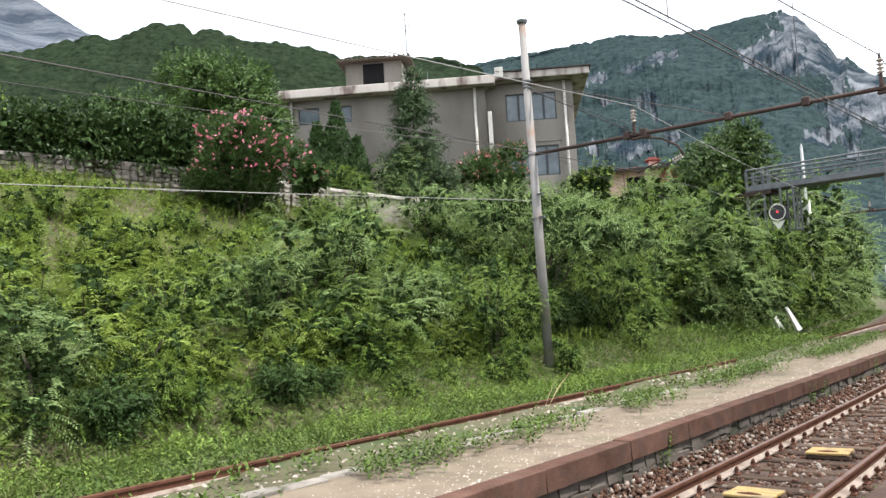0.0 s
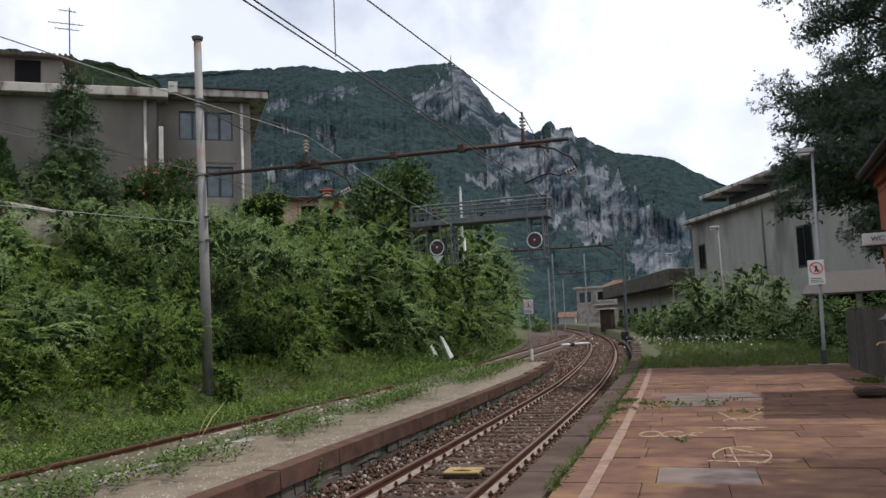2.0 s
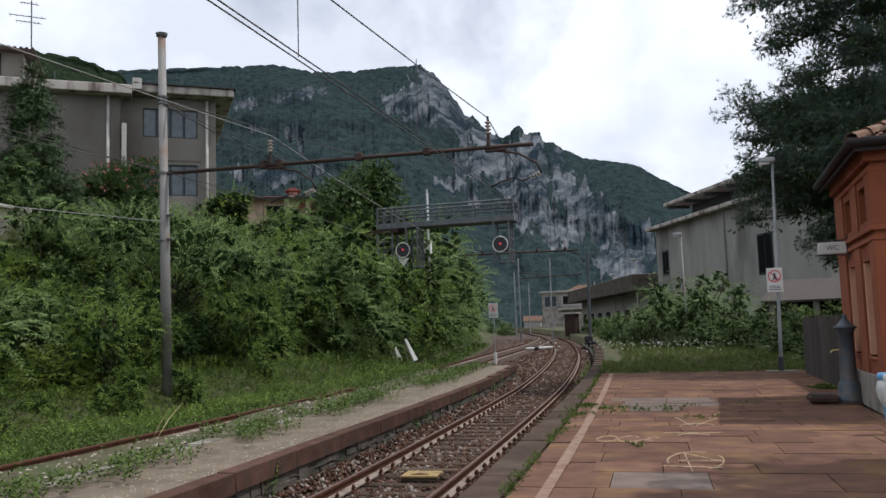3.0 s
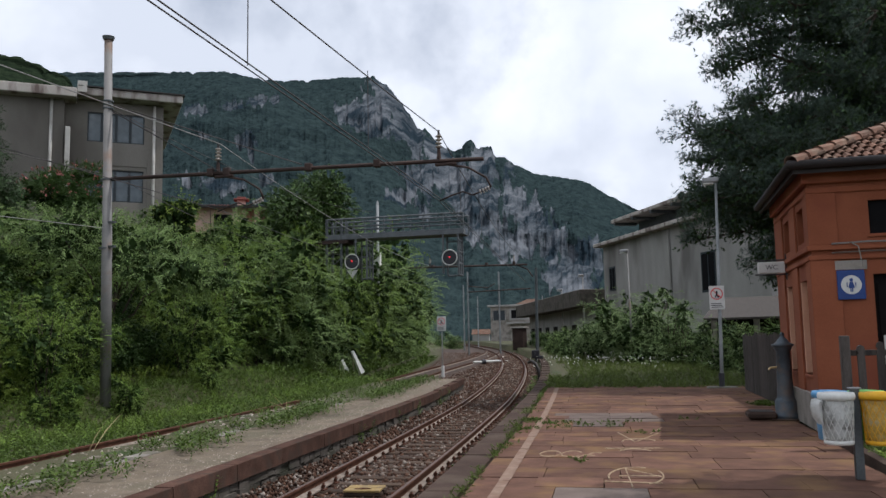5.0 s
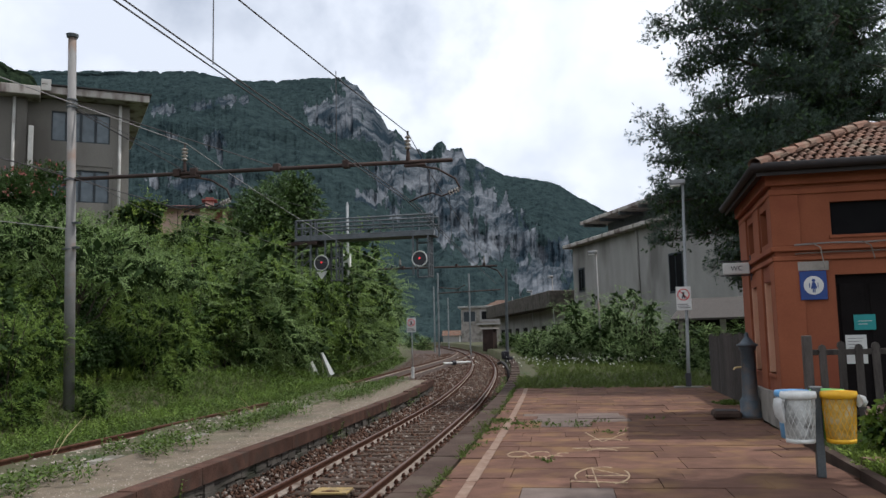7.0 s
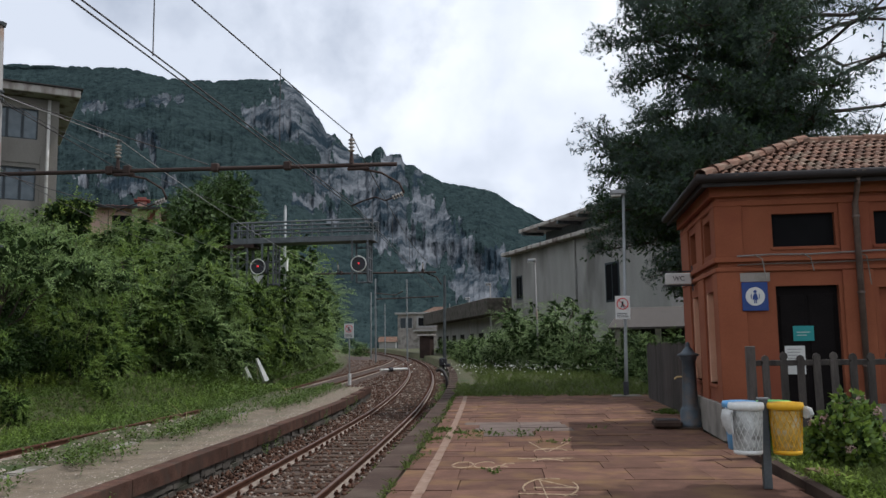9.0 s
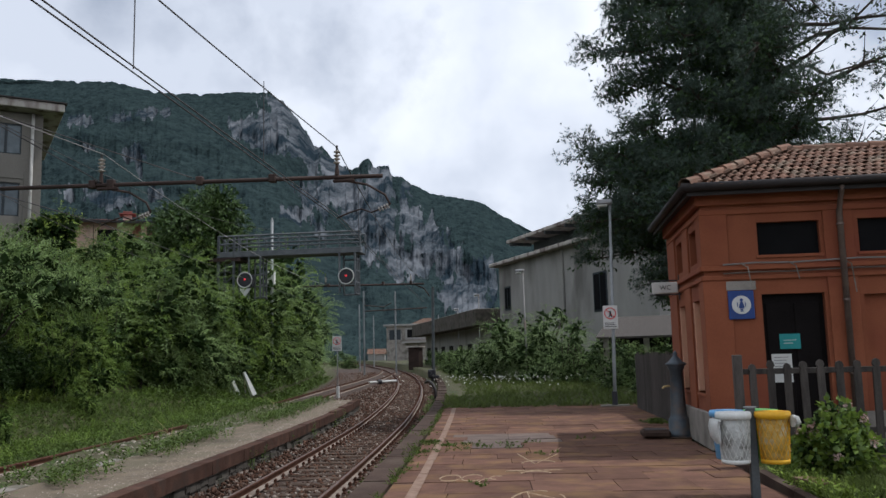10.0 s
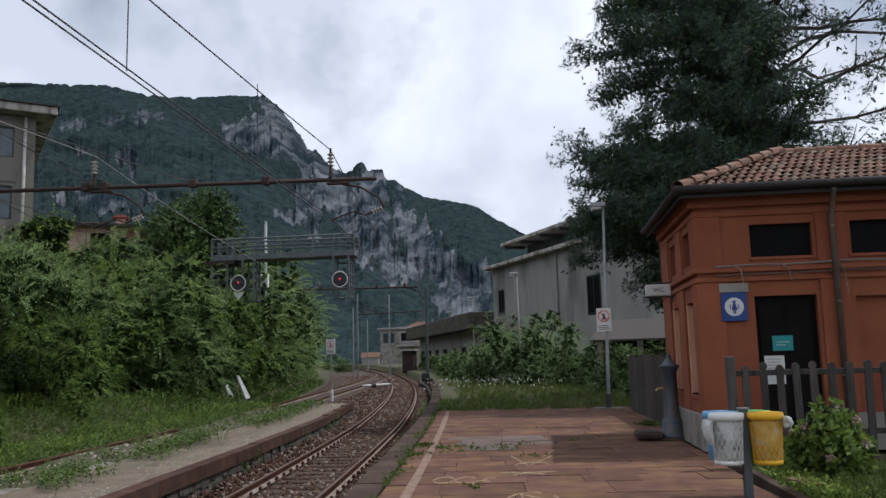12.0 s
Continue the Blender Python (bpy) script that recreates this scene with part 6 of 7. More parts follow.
def pump():
    t = thing("drinking_fountain", "blue-grey cast-iron drinking fountain with stone basin", "fountain", pose(2.40, 17.0, 0))
    lathe_b = lathe(bmesh.new(), [(0.25, 0.0), (0.25, 0.10), (0.20, 0.14), (0.20, 0.34), (0.17, 0.38), (0.15, 0.42), (0.135, 0.9), (0.125, 1.28), (0.15, 1.30), (0.16, 1.33), (0.16, 1.36), (0.20, 1.38), (0.20, 1.41), (0.13, 1.44), (0.09, 1.50), (0.05, 1.54), (0.035, 1.57), (0.045, 1.60), (0.02, 1.64), (0.004, 1.65)], 20)
    part("column", lathe_b, M["iron"], t, "", True)
    part("spout", tubebm([(-0.12, 0, 0.98), (-0.24, 0, 0.97), (-0.28, 0, 0.93)], 0.018, 8), M["brass"], t, "brass tap")
    part("basin", boxbm(-0.72, -0.2, -0.3, 0.3, 0.02, 0.16, 0.04), M["edge_stone"], t, "low dark stone basin")
    part("basin_water", boxbm(-0.66, -0.24, -0.24, 0.24, 0.158, 0.166), M["gutter"], t)
    part("foot", boxbm(-0.3, 0.3, -0.28, 0.28, 0.0, 0.03, 0.01), M["edge_stone"], t)
pump()
def bins():
    t = thing("waste_bins", "four recycling bins on one post with plastic bags", "bin", pose(2.18, 10.05, 0))
    part("post", boxbm(-0.045, 0.045, -0.045, 0.045, 0, 0.98, 0.006), M["steel_dark"], t, "dark steel post")
    part("post_cap", boxbm(-0.06, 0.06, -0.06, 0.06, 0.98, 0.995), M["steel"], t)
    for x, y, mat, lid, nm in ((-0.205, -0.08, "bin_white", "bin_white", "white"), (0.215, -0.08, "bin_yellow", "bin_yellow", "yellow"), (-0.215, 0.22, "lid_blue", "lid_blue", "blue"), (0.16, 0.22, "lid_green", "lid_green", "green")):
        lined = nm in ("white", "yellow")
        p = part("bin", lathe(bmesh.new(), [(0.128, 0.40), (0.142, 0.41), (0.157, 0.62), (0.166, 0.88), (0.155, 0.885)], 24, (x, y, 0)), M["liner_" + nm] if lined else M[mat], t, (nm + " lattice bin with a cloudy plastic liner") if lined else nm + " plastic bin", True)
        part("bin_rim", lathe(bmesh.new(), [(0.165, 0.865), (0.19, 0.872), (0.195, 0.91), (0.185, 0.945), (0.13, 0.95), (0.125, 0.93)], 24, (x, y, 0)), M[lid], p, nm + " rim", True)
        if lined:
            part("bin_foot", lathe(bmesh.new(), [(0.135, 0.385), (0.152, 0.39), (0.155, 0.43), (0.146, 0.432)], 24, (x, y, 0)), M[mat], p, nm + " base ring", True)
            for turn in (1, -1):
                for k in range(16):
                    b = bmesh.new()
                    tube(b, [(x + (0.150 + 0.024 * q / 8) * math.cos(2 * math.pi * k / 16 + turn * 1.25 * q / 8), y + (0.150 + 0.024 * q / 8) * math.sin(2 * math.pi * k / 16 + turn * 1.25 * q / 8), 0.425 + 0.45 * q / 8) for q in range(9)], 0.0038, 4, False)
                    part("lattice_strand", b, M[mat], p)
            sgn = -1 if nm == "white" else 1
            b = bmesh.new()
            rings = []
            for j, (rr, z) in enumerate(((0.02, 0.86), (0.10, 0.87), (0.12, 0.80), (0.10, 0.70), (0.05, 0.62)) if nm == "white" else ((0.02, 0.90), (0.07, 0.89), (0.09, 0.84), (0.06, 0.80), (0.02, 0.79))):
                rings.append([b.verts.new((x + sgn * (0.165 + rr * (0.9 + 0.3 * math.sin(3 * k)) * (0.5 + 0.5 * math.cos(k * 2 * math.pi / 10))), y - 0.05 + 0.16 * math.sin(k * 2 * math.pi / 10), z + 0.015 * math.sin(k * 2.3 + j))) for k in range(10)])
            for u, v in zip(rings[:-1], rings[1:]):
                for k in range(10):
                    b.faces.new((u[k], u[(k + 1) % 10], v[(k + 1) % 10], v[k]))
            part("bag", b, M["bag"], p, "crumpled translucent bag hanging over the rim", True)
    part("bracket", boxbm(-0.3, 0.3, 0.03, 0.06, 0.80, 0.84), M["steel_dark"], t)
bins()
def picket_fence():
    t = thing("picket_fence", "weathered dark wooden picket fence before the building", "fence")
    r = np.random.default_rng(3)
    for x in (2.62, 6.2):
        part("post", boxbm(x - 0.06, x + 0.06, 12.55, 12.67, -0.05, 1.56, 0.008), M["fence_wood"], t)
    for z in (0.45, 1.28):
        part("fence_rail", boxbm(2.68, 8.2, 12.62, 12.66, z, z + 0.08, 0.006), M["fence_wood"], t)
    for k in range(23):
        x = 2.83 + k * 0.232
        h = 1.46 + r.uniform(-0.035, 0.025)
        b = boxbm(x - 0.048, x + 0.048, 12.575, 12.615, 0.03, h - 0.14)
        lathe_pts = [(x - 0.048, h - 0.14), (x + 0.048, h - 0.14), (x + 0.03, h - 0.115), (x + 0.055, h - 0.07), (x + 0.04, h - 0.02), (x, h), (x - 0.04, h - 0.02), (x - 0.055, h - 0.07), (x - 0.03, h - 0.115)]
        f = [b.verts.new((px, 12.575, pz)) for px, pz in lathe_pts]
        g = [b.verts.new((px, 12.615, pz)) for px, pz in lathe_pts]
        b.faces.new(f)
        b.faces.new(g[::-1])
        for i in range(len(f)):
            b.faces.new((f[i], g[i], g[(i + 1) % len(g)], f[(i + 1) % len(f)]))
        bmesh.ops.rotate(b, cent=(x, 12.6, 0), matrix=Matrix.Rotation(r.uniform(-0.02, 0.02), 3, "Y"), verts=b.verts)
        bmesh.ops.recalc_face_normals(b, faces=b.faces)
        part("picket", b, M["fence_wood"], t)
    t = thing("plank_fence", "tall dark plank fence beside the weedy platform end", "fence")
    for k in range(42):
        y = 19.4 + k * 0.17
        x = 2.78 - 0.03 * (y - 19.4)
        part("plank", boxbm(x - 0.015, x + 0.015, y - 0.075, y + 0.075, -0.02, 1.62 + r.uniform(-0.06, 0.05)), M["fence_wood"], t)
    for z in (0.4, 1.3):
        part("fence_rail", tubebm([(2.82, 19.3, z), (2.61, 26.5, z)], 0.035, 4), M["fence_wood"], t)
picket_fence()
def hydrangea():
    t = thing("hydrangea", "leafy hydrangea bush with faded pink flower heads", "shrub", pose(3.42, 11.4, 0) @ Matrix.Scale(0.9, 4))
    r = np.random.default_rng(9)
    lobes = [((0.05, 0, 0.42), (0.40, 0.4, 0.42)), ((0.12, 0, 0.88), (0.16, 0.18, 0.24)), ((-0.32, -0.05, 0.35), (0.20, 0.25, 0.26)), ((0.42, -0.05, 0.42), (0.20, 0.25, 0.26)), ((-0.12, -0.2, 0.70), (0.16, 0.2, 0.18)), ((0.34, 0.0, 0.70), (0.15, 0.2, 0.18)), ((-0.3, 0, 0.60), (0.12, 0.15, 0.14)), ((0.1, -0.3, 0.4), (0.25, 0.2, 0.25))]
    p, d = blob_points(430, lobes, r, 0.22)
    p[:, 2] = np.maximum(p[:, 2], 0.05)
    V, F = leaf_mesh(p, d + np.array([0, 0, 0.5]), 4, 0.04, 0.125, 0.075, r, 0.5, True)
    # yellow and pale leaves mixed at random imitate sunlit highlights
    put_mesh("foliage", V, F, [M["leaf_shrub"], M["leaf_yellow"], M["leaf_pale"]], t, matidx=r.choice(3, size=len(F), p=(0.3, 0.42, 0.28)))
    core(t, lobes, r, 200, 0.12, 0.7)
    p, d = blob_points(17, lobes[1:], r, 0.02)
    for q in p:
        P = q * 1.03 + r.normal(scale=0.028, size=(26, 3))
        V, F = leaf_mesh(P, r.normal(size=P.shape), 2, 0.01, 0.035, 0.032, r, 0.0, True)
        put_mesh("flower_head", V, F, M["petal_faded"], t, "faded pink flower head")
    for k in range(6):
        a = k * 1.05
        part("stem", tubebm([(0, 0, -0.02), (math.cos(a) * 0.3, math.sin(a) * 0.3, 0.7)], [0.012, 0.006], 5), M["bark"], t)
M["petal_faded"] = leafmat("faded_petal", (0.42, 0.25, 0.24), (0.62, 0.50, 0.44), 0.3)
hydrangea()

# ---- signs on the toilet building ----
def text_mesh(txt, size, mat, m, parent):
    cu = bpy.data.curves.new("lettering", "FONT")
    cu.body, cu.size, cu.align_x, cu.align_y, cu.extrude = txt, size, "CENTER", "CENTER", 0.002
    tmp = bpy.data.objects.new("lettering", cu)
    me = bpy.data.meshes.new_from_object(tmp)
    bpy.data.objects.remove(tmp)
    me.materials.append(mat)
    ob = new("lettering", me)
    ob.parent = parent
    ob.matrix_basis = m
    return ob
def wall_signs():
    t = thing("toilet_sign", "pale hanging sign with dark letters on an iron bracket", "sign")
    pl = part("sign_plate", boxbm(2.07, 2.58, 17.28, 17.34, 2.79, 3.02, 0.02), M["sign_white"], t)
    text_mesh("WC", 0.13, M["ink"], pose(2.33, 17.274, 2.905, 90, 0, 0), pl)
    part("bracket", tubebm([(2.02, 17.31, 3.05), (2.66, 17.31, 3.05)], 0.014, 6), M["ink"], t)
    part("bracket", tubebm([(2.60, 17.31, 3.16), (2.60, 17.31, 2.66)], 0.012, 6), M["ink"], t)
    part("bracket", tubebm([(2.02, 17.31, 2.77), (2.66, 17.31, 2.77)], 0.012, 6), M["ink"], t)
    t = thing("toilet_sign", "square blue sign with white disc and figure", "sign")
    y = WY - 0.04
    pl = part("sign_plate", boxbm(2.99, 3.41, y - 0.025, y, 2.14, 2.62, 0.008), M["sign_blue"], t)
    part("disc", tubebm([(3.2, y - 0.03, 2.38), (3.2, y - 0.026, 2.38)], 0.155, 28), M["sign_white"], pl, "white disc")
    b = bmesh.new()
    tube(b, [(3.2, y - 0.034, 2.46), (3.2, y - 0.031, 2.46)], 0.028, 12)
    v = [b.verts.new((x, yy, z)) for yy in (y - 0.034, y - 0.031) for x, z in ((3.15, 2.325), (3.25, 2.325), (3.222, 2.43), (3.178, 2.43))]
    for q in ((0, 1, 2, 3), (7, 6, 5, 4), (0, 4, 5, 1), (1, 5, 6, 2), (2, 6, 7, 3), (3, 7, 4, 0)):
        b.faces.new([v[i] for i in q])
    box(b, 3.128, 3.142, y - 0.034, y - 0.031, 2.345, 2.42)
    box(b, 3.258, 3.272, y - 0.034, y - 0.031, 2.345, 2.42)
    box(b, 3.178, 3.196, y - 0.034, y - 0.031, 2.265, 2.324)
    box(b, 3.204, 3.222, y - 0.034, y - 0.031, 2.265, 2.324)
    part("pictogram", b, M["sign_blue"], pl)
    part("backing", boxbm(2.98, 3.46, y - 0.002, y + 0.003, 2.63, 2.78), M["plinth"], t, "bare patch of old cement")
    yd = WY + 0.095
    t = thing("door_notice", "small teal notice on the dark door", "sign")
    pl = part("plate", boxbm(3.81, 4.14, yd - 0.012, yd, 1.63, 1.88), M["sign_teal"], t)
    for k in range(2):
        part("text_bar", boxbm(3.87, 4.08 - 0.06 * k, yd - 0.014, yd - 0.0125, 1.77 - 0.05 * k, 1.779 - 0.05 * k), M["sign_white"], pl)
    t = thing("door_notice", "white paper notice on the dark door", "sign")
    pl = part("sheet", boxbm(3.66, 3.98, yd - 0.010, yd, 1.08, 1.55), M["sign_white"], t)
    for k in range(6):
        part("text_bar", boxbm(3.70, 3.93 - 0.03 * (k % 3), yd - 0.012, yd - 0.0105, 1.49 - 0.05 * k, 1.497 - 0.05 * k), M["ink"], pl)
    t = thing("wall_cable", "loose pale cables strung along the orange wall", "cable")
    for z0, z1, amp in ((3.06, 3.16, 0.012), (2.91, 2.99, 0.008)):
        part("cable", tubebm([(WX + 0.3 + k * 0.55, WY - 0.085, z0 + (z1 - z0) * k / 14 + amp * math.sin(k * 2.1)) for k in range(15)], 0.014, 5), M["pale_wire"] if z0 > 3 else M["pipe"], t)
    for x, h in ((3.33, 0.42), (4.1, 0.3), (4.98, 0.55)):
        part("loose_end", tubebm([(x - 0.12, WY - 0.10, 3.08), (x, WY - 0.14, 3.0), (x + 0.05, WY - 0.12, 3.08 - h)], 0.010, 5), M["kerb"], t)
wall_signs()

# ---- roof tiles ----
def tile_mesh(name, L, r0, r1, mat):
    b = bmesh.new()
    rings = []
    for y, rad in ((0, r0), (L, r1)):
        for q in (rad, rad - 0.012):
            rings.append([b.verts.new((q * math.cos(math.pi * k / 5), y, q * math.sin(math.pi * k / 5))) for k in range(6)])
    for k in range(5):
        b.faces.new((rings[0][k], rings[0][k + 1], rings[2][k + 1], rings[2][k]))
        b.faces.new((rings[1][k + 1], rings[1][k], rings[3][k], rings[3][k + 1]))
        b.faces.new((rings[0][k + 1], rings[0][k], rings[1][k], rings[1][k + 1]))
    me = bpy.data.meshes.new(name)
    b.to_mesh(me)
    b.free()
    me.materials.append(mat)
    return me
def roof_tiles():
    ex0, ex1, ey0, ey1, ez, my, r, zr = ROOF
    r8 = np.random.default_rng(8)
    me = tile_mesh("roof_tile", 0.38, 0.080, 0.066, M["roof_tile"])
    pitch = math.degrees(math.atan2(zr - ez, r))
    L = math.hypot(r, zr - ez)
    n = 0
    for row in range(9):
        f = (row * 0.292 - 0.06) / L
        y, z = ey0 + r * f, ez + (zr - ez) * f
        x = ex0 + 0.12 + max(0.0, f) * r
        while x < 6.6:
            if n < 300:
                ob = new("roof_tile", me)
                ob.parent = TOILET
                ob.matrix_basis = pose(x + r8.uniform(-0.008, 0.008), y + r8.uniform(-0.015, 0.015), z + 0.02 + r8.uniform(0, 0.010), pitch - 2.5, 0, r8.uniform(-1.5, 1.5))
                n += 1
            x += 0.153
    hip = tile_mesh("hip_tile", 0.46, 0.13, 0.11, M["roof_tile"])
    h0, h1 = Vector((ex0, ey0, ez)), Vector((ex0 + r, my, zr))
    HL = (h1 - h0).length
    for k in range(9):
        p = h0.lerp(h1, (k * 0.385) / HL)
        ob = new("hip_tile", hip)
        ob.parent = TOILET
        ob.matrix_basis = pose(p.x, p.y, p.z + 0.09, math.degrees(math.asin((zr - ez) / HL)) - 2, 0, -45 + r8.uniform(-2, 2))
    for k in range(9):
        ob = new("ridge_tile", hip)
        ob.parent = TOILET
        ob.matrix_basis = pose(ex0 + r + k * 0.4 - 0.1, my, zr + 0.03, -1, 0, -90 + r8.uniform(-1.5, 1.5))
    side = bmesh.new()
    for row in range(8):
        f = (row * 0.335 - 0.06) / L
        xx, z = ex0 + r * f, ez + (zr - ez) * f
        y = ey0 + 0.12 + max(0.0, f) * r
        while y < ey1 - 0.1 - max(0.0, f) * r:
            side.from_mesh(me)
            vs = list(side.verts)[-24:]
            bmesh.ops.transform(side, matrix=pose(xx, y, z + 0.035, pitch - 2.5, 0, -90), verts=vs)
            y += 0.205
    tagged(part("side_tiling", side, M["roof_tile"], TOILET), kind="stuff")
roof_tiles()

# ---- near platform: edge stones and slabs ----
NEAR = bpy.data.objects["platform_near"]
FAR = bpy.data.objects["platform_far"]
def unit_block(name, mat, bevel, wobble=0.0, seed=1):
    r = np.random.default_rng(seed)
    b = boxbm(-0.5, 0.5, -0.5, 0.5, -1.0, 0.0)
    top = [e for e in b.edges if all(v.co.z > -0.01 for v in e.verts)]
    bmesh.ops.bevel(b, geom=top, offset=bevel, segments=1, affect="EDGES")
    if wobble:
        for v in b.verts:
            v.co += Vector(r.normal(scale=wobble, size=3))
    me = bpy.data.meshes.new(name)
    b.to_mesh(me)
    b.free()
    me.materials.append(mat)
    return me
def heading(y):
    return math.degrees(math.atan2(-slant(y), 1))
def lay(name, me, parent, y, s, w, l, z, h, tilt=0.0, turn=0.0):
    x, q = at(y, s)
    ob = new(name, me)
    ob.parent = parent
    ob.matrix_basis = pose(x, q, z + lift(y), tilt, tilt * 0.5, heading(y) + turn) @ Matrix.Diagonal((w, l, h, 1))
    return ob
def near_platform():
    r = np.random.default_rng(31)
    edge = [unit_block("edge_stone", M["edge_stone"], 0.02, 0.003, k) for k in range(3)]
    y = -3.0
    while y < 66:
        l = r.uniform(1.1, 1.5)
        lay("edge_stone", edge[int(r.integers(0, 3))], NEAR, y + l / 2, 1.85, 0.40, l - 0.015, 0.0 + r.uniform(-0.008, 0.008), 0.17)
        y += l
    slabs = [unit_block("paving_slab", M["slab"], 0.012, 0.0025, k) for k in range(4)] + [unit_block("paving_slab", M["slab_grey"], 0.012, 0.0025, 9)]
    y, n = -3.4, 0
    while y < 27.7:
        d = (0.62, 0.92, 0.74)[n % 3]
        s = 2.10 - (r.uniform(0, 0.25))
        first = True
        while True:
            w = r.uniform(0.7, 1.15)
            s0, s1 = (2.10 if first else s), s + w
            first = False
            xc, _ = at(y + d / 2, s1)
            xmax = 2.55 if y < 19 else 2.72
            stop = False
            if xc > xmax:
                s1 -= (xc - xmax)
                stop = True
            if s1 - s0 > 0.12:
                gx, gy = at(y + d / 2, (s0 + s1) / 2)
                grey = (15.4 < gy < 18.4 and -1.7 < gx < 0.15 and r.uniform() < 0.6) or (8.3 < gy < 9.0 and -0.7 < gx < 0.15)
                lay("paving_slab", slabs[4 if grey else int(r.integers(0, 4))], NEAR, y + d / 2, (s0 + s1) / 2, s1 - s0 - r.uniform(0.004, 0.011), d - r.uniform(0.004, 0.011), r.uniform(-0.006, 0.004), 0.07, r.uniform(-0.25, 0.25), r.uniform(-0.3, 0.3))
                n += 1
            s = s1
            if stop:
                break
        y += d
    # kerb of the garden bed
    kerb = unit_block("kerb_stone", M["edge_stone"], 0.03, 0.004, 5)
    y = -3.0
    while y < 12.8:
        ob = new("kerb_stone", kerb)
        ob.parent = NEAR
        ob.matrix_basis = pose(2.62, y + 0.5, 0.09, 0, r.uniform(-1, 1), r.uniform(-0.6, 0.6)) @ Matrix.Diagonal((0.12, 0.985, 0.2, 1))
        y += 1.0
    ob = new("loose_brick", unit_block("loose_brick", M["roof_tile"], 0.03, 0.006, 6))
    ob.matrix_basis = pose(2.95, 10.5, 0.13, 4, 3, 35) @ Matrix.Diagonal((0.28, 0.42, 0.09, 1))
    tagged(ob, "loose orange brick lying in the garden bed", "brick")
M["slab_grey"] = material("grey_cement_slab", ((0.092, 0.070, 0.060), (0.162, 0.126, 0.110)), 0.92, 2.5, 60.0, 0.4, rnd=0.15, depth=0.006, spec=0.12)
near_platform()
def platform_line():
    t = thing("platform_line", "worn pale safety line painted on the platform", "marking", kind="structure")
    r = np.random.default_rng(6)
    y = -3.0
    while y < 27.3:
        l = r.uniform(1.3, 3.0)
        w = 0.07 * r.uniform(0.8, 1.1)
        part("stripe", sweep(bmesh.new(), [(2.44 - w, 0.006), (2.44 + w, 0.006), (2.44 + w, 0.0115), (2.44 - w, 0.0115)], y, min(27.5, y + l), 0.5), M["line_paint"], t)
        y += l + r.uniform(0.0, 0.05)
    t = thing("chalk_marks", "faded pale painted rings and strokes on the paving", "marking", kind="structure")
    def ring(x, y, a, b, a0=0, a1=6.4, rad=0.011):
        part("stroke", tubebm([(x + a * math.cos(a0 + (a1 - a0) * k / 20), y + b * math.sin(a0 + (a1 - a0) * k / 20), 0.0) for k in range(21)], rad, 4), M["chalk"], t)
    ring(-1.42, 11.75, 0.14, 0.28)
    ring(-1.12, 11.75, 0.14, 0.30, 0.5, 5.6)
    ring(-0.90, 11.4, 0.10, 0.26, 1.4, 5.0)
    ring(-0.78, 11.75, 0.10, 0.16, 1.0, 4.6)
    ring(-0.28, 12.1, 0.22, 0.26, 0.2, 2.9)
    ring(-0.22, 10.0, 0.30, 0.62, 1.2, 3.6)
    ring(-0.20, 10.0, 0.30, 0.62, 5.2, 6.9)
    ring(-0.25, 13.3, 0.25, 0.3, 0.2, 3.4)
    for p in (((-0.35, 10.55), (-0.22, 9.2)), ((-0.40, 9.95), (0.06, 10.0)), ((-0.35, 10.5), (0.08, 9.95)), ((-0.62, 14.5), (-0.3, 13.2)), ((-0.3, 13.2), (0.05, 14.5)), ((-0.7, 12.4), (0.1, 12.5)), ((-0.55, 9.55), (0.08, 9.5)), ((-0.1, 14.3), (0.1, 15.4))):
        part("stroke", tubebm([(*p[0], 0.0), (*p[1], 0.0)], 0.010, 4), M["chalk"], t)
platform_line()

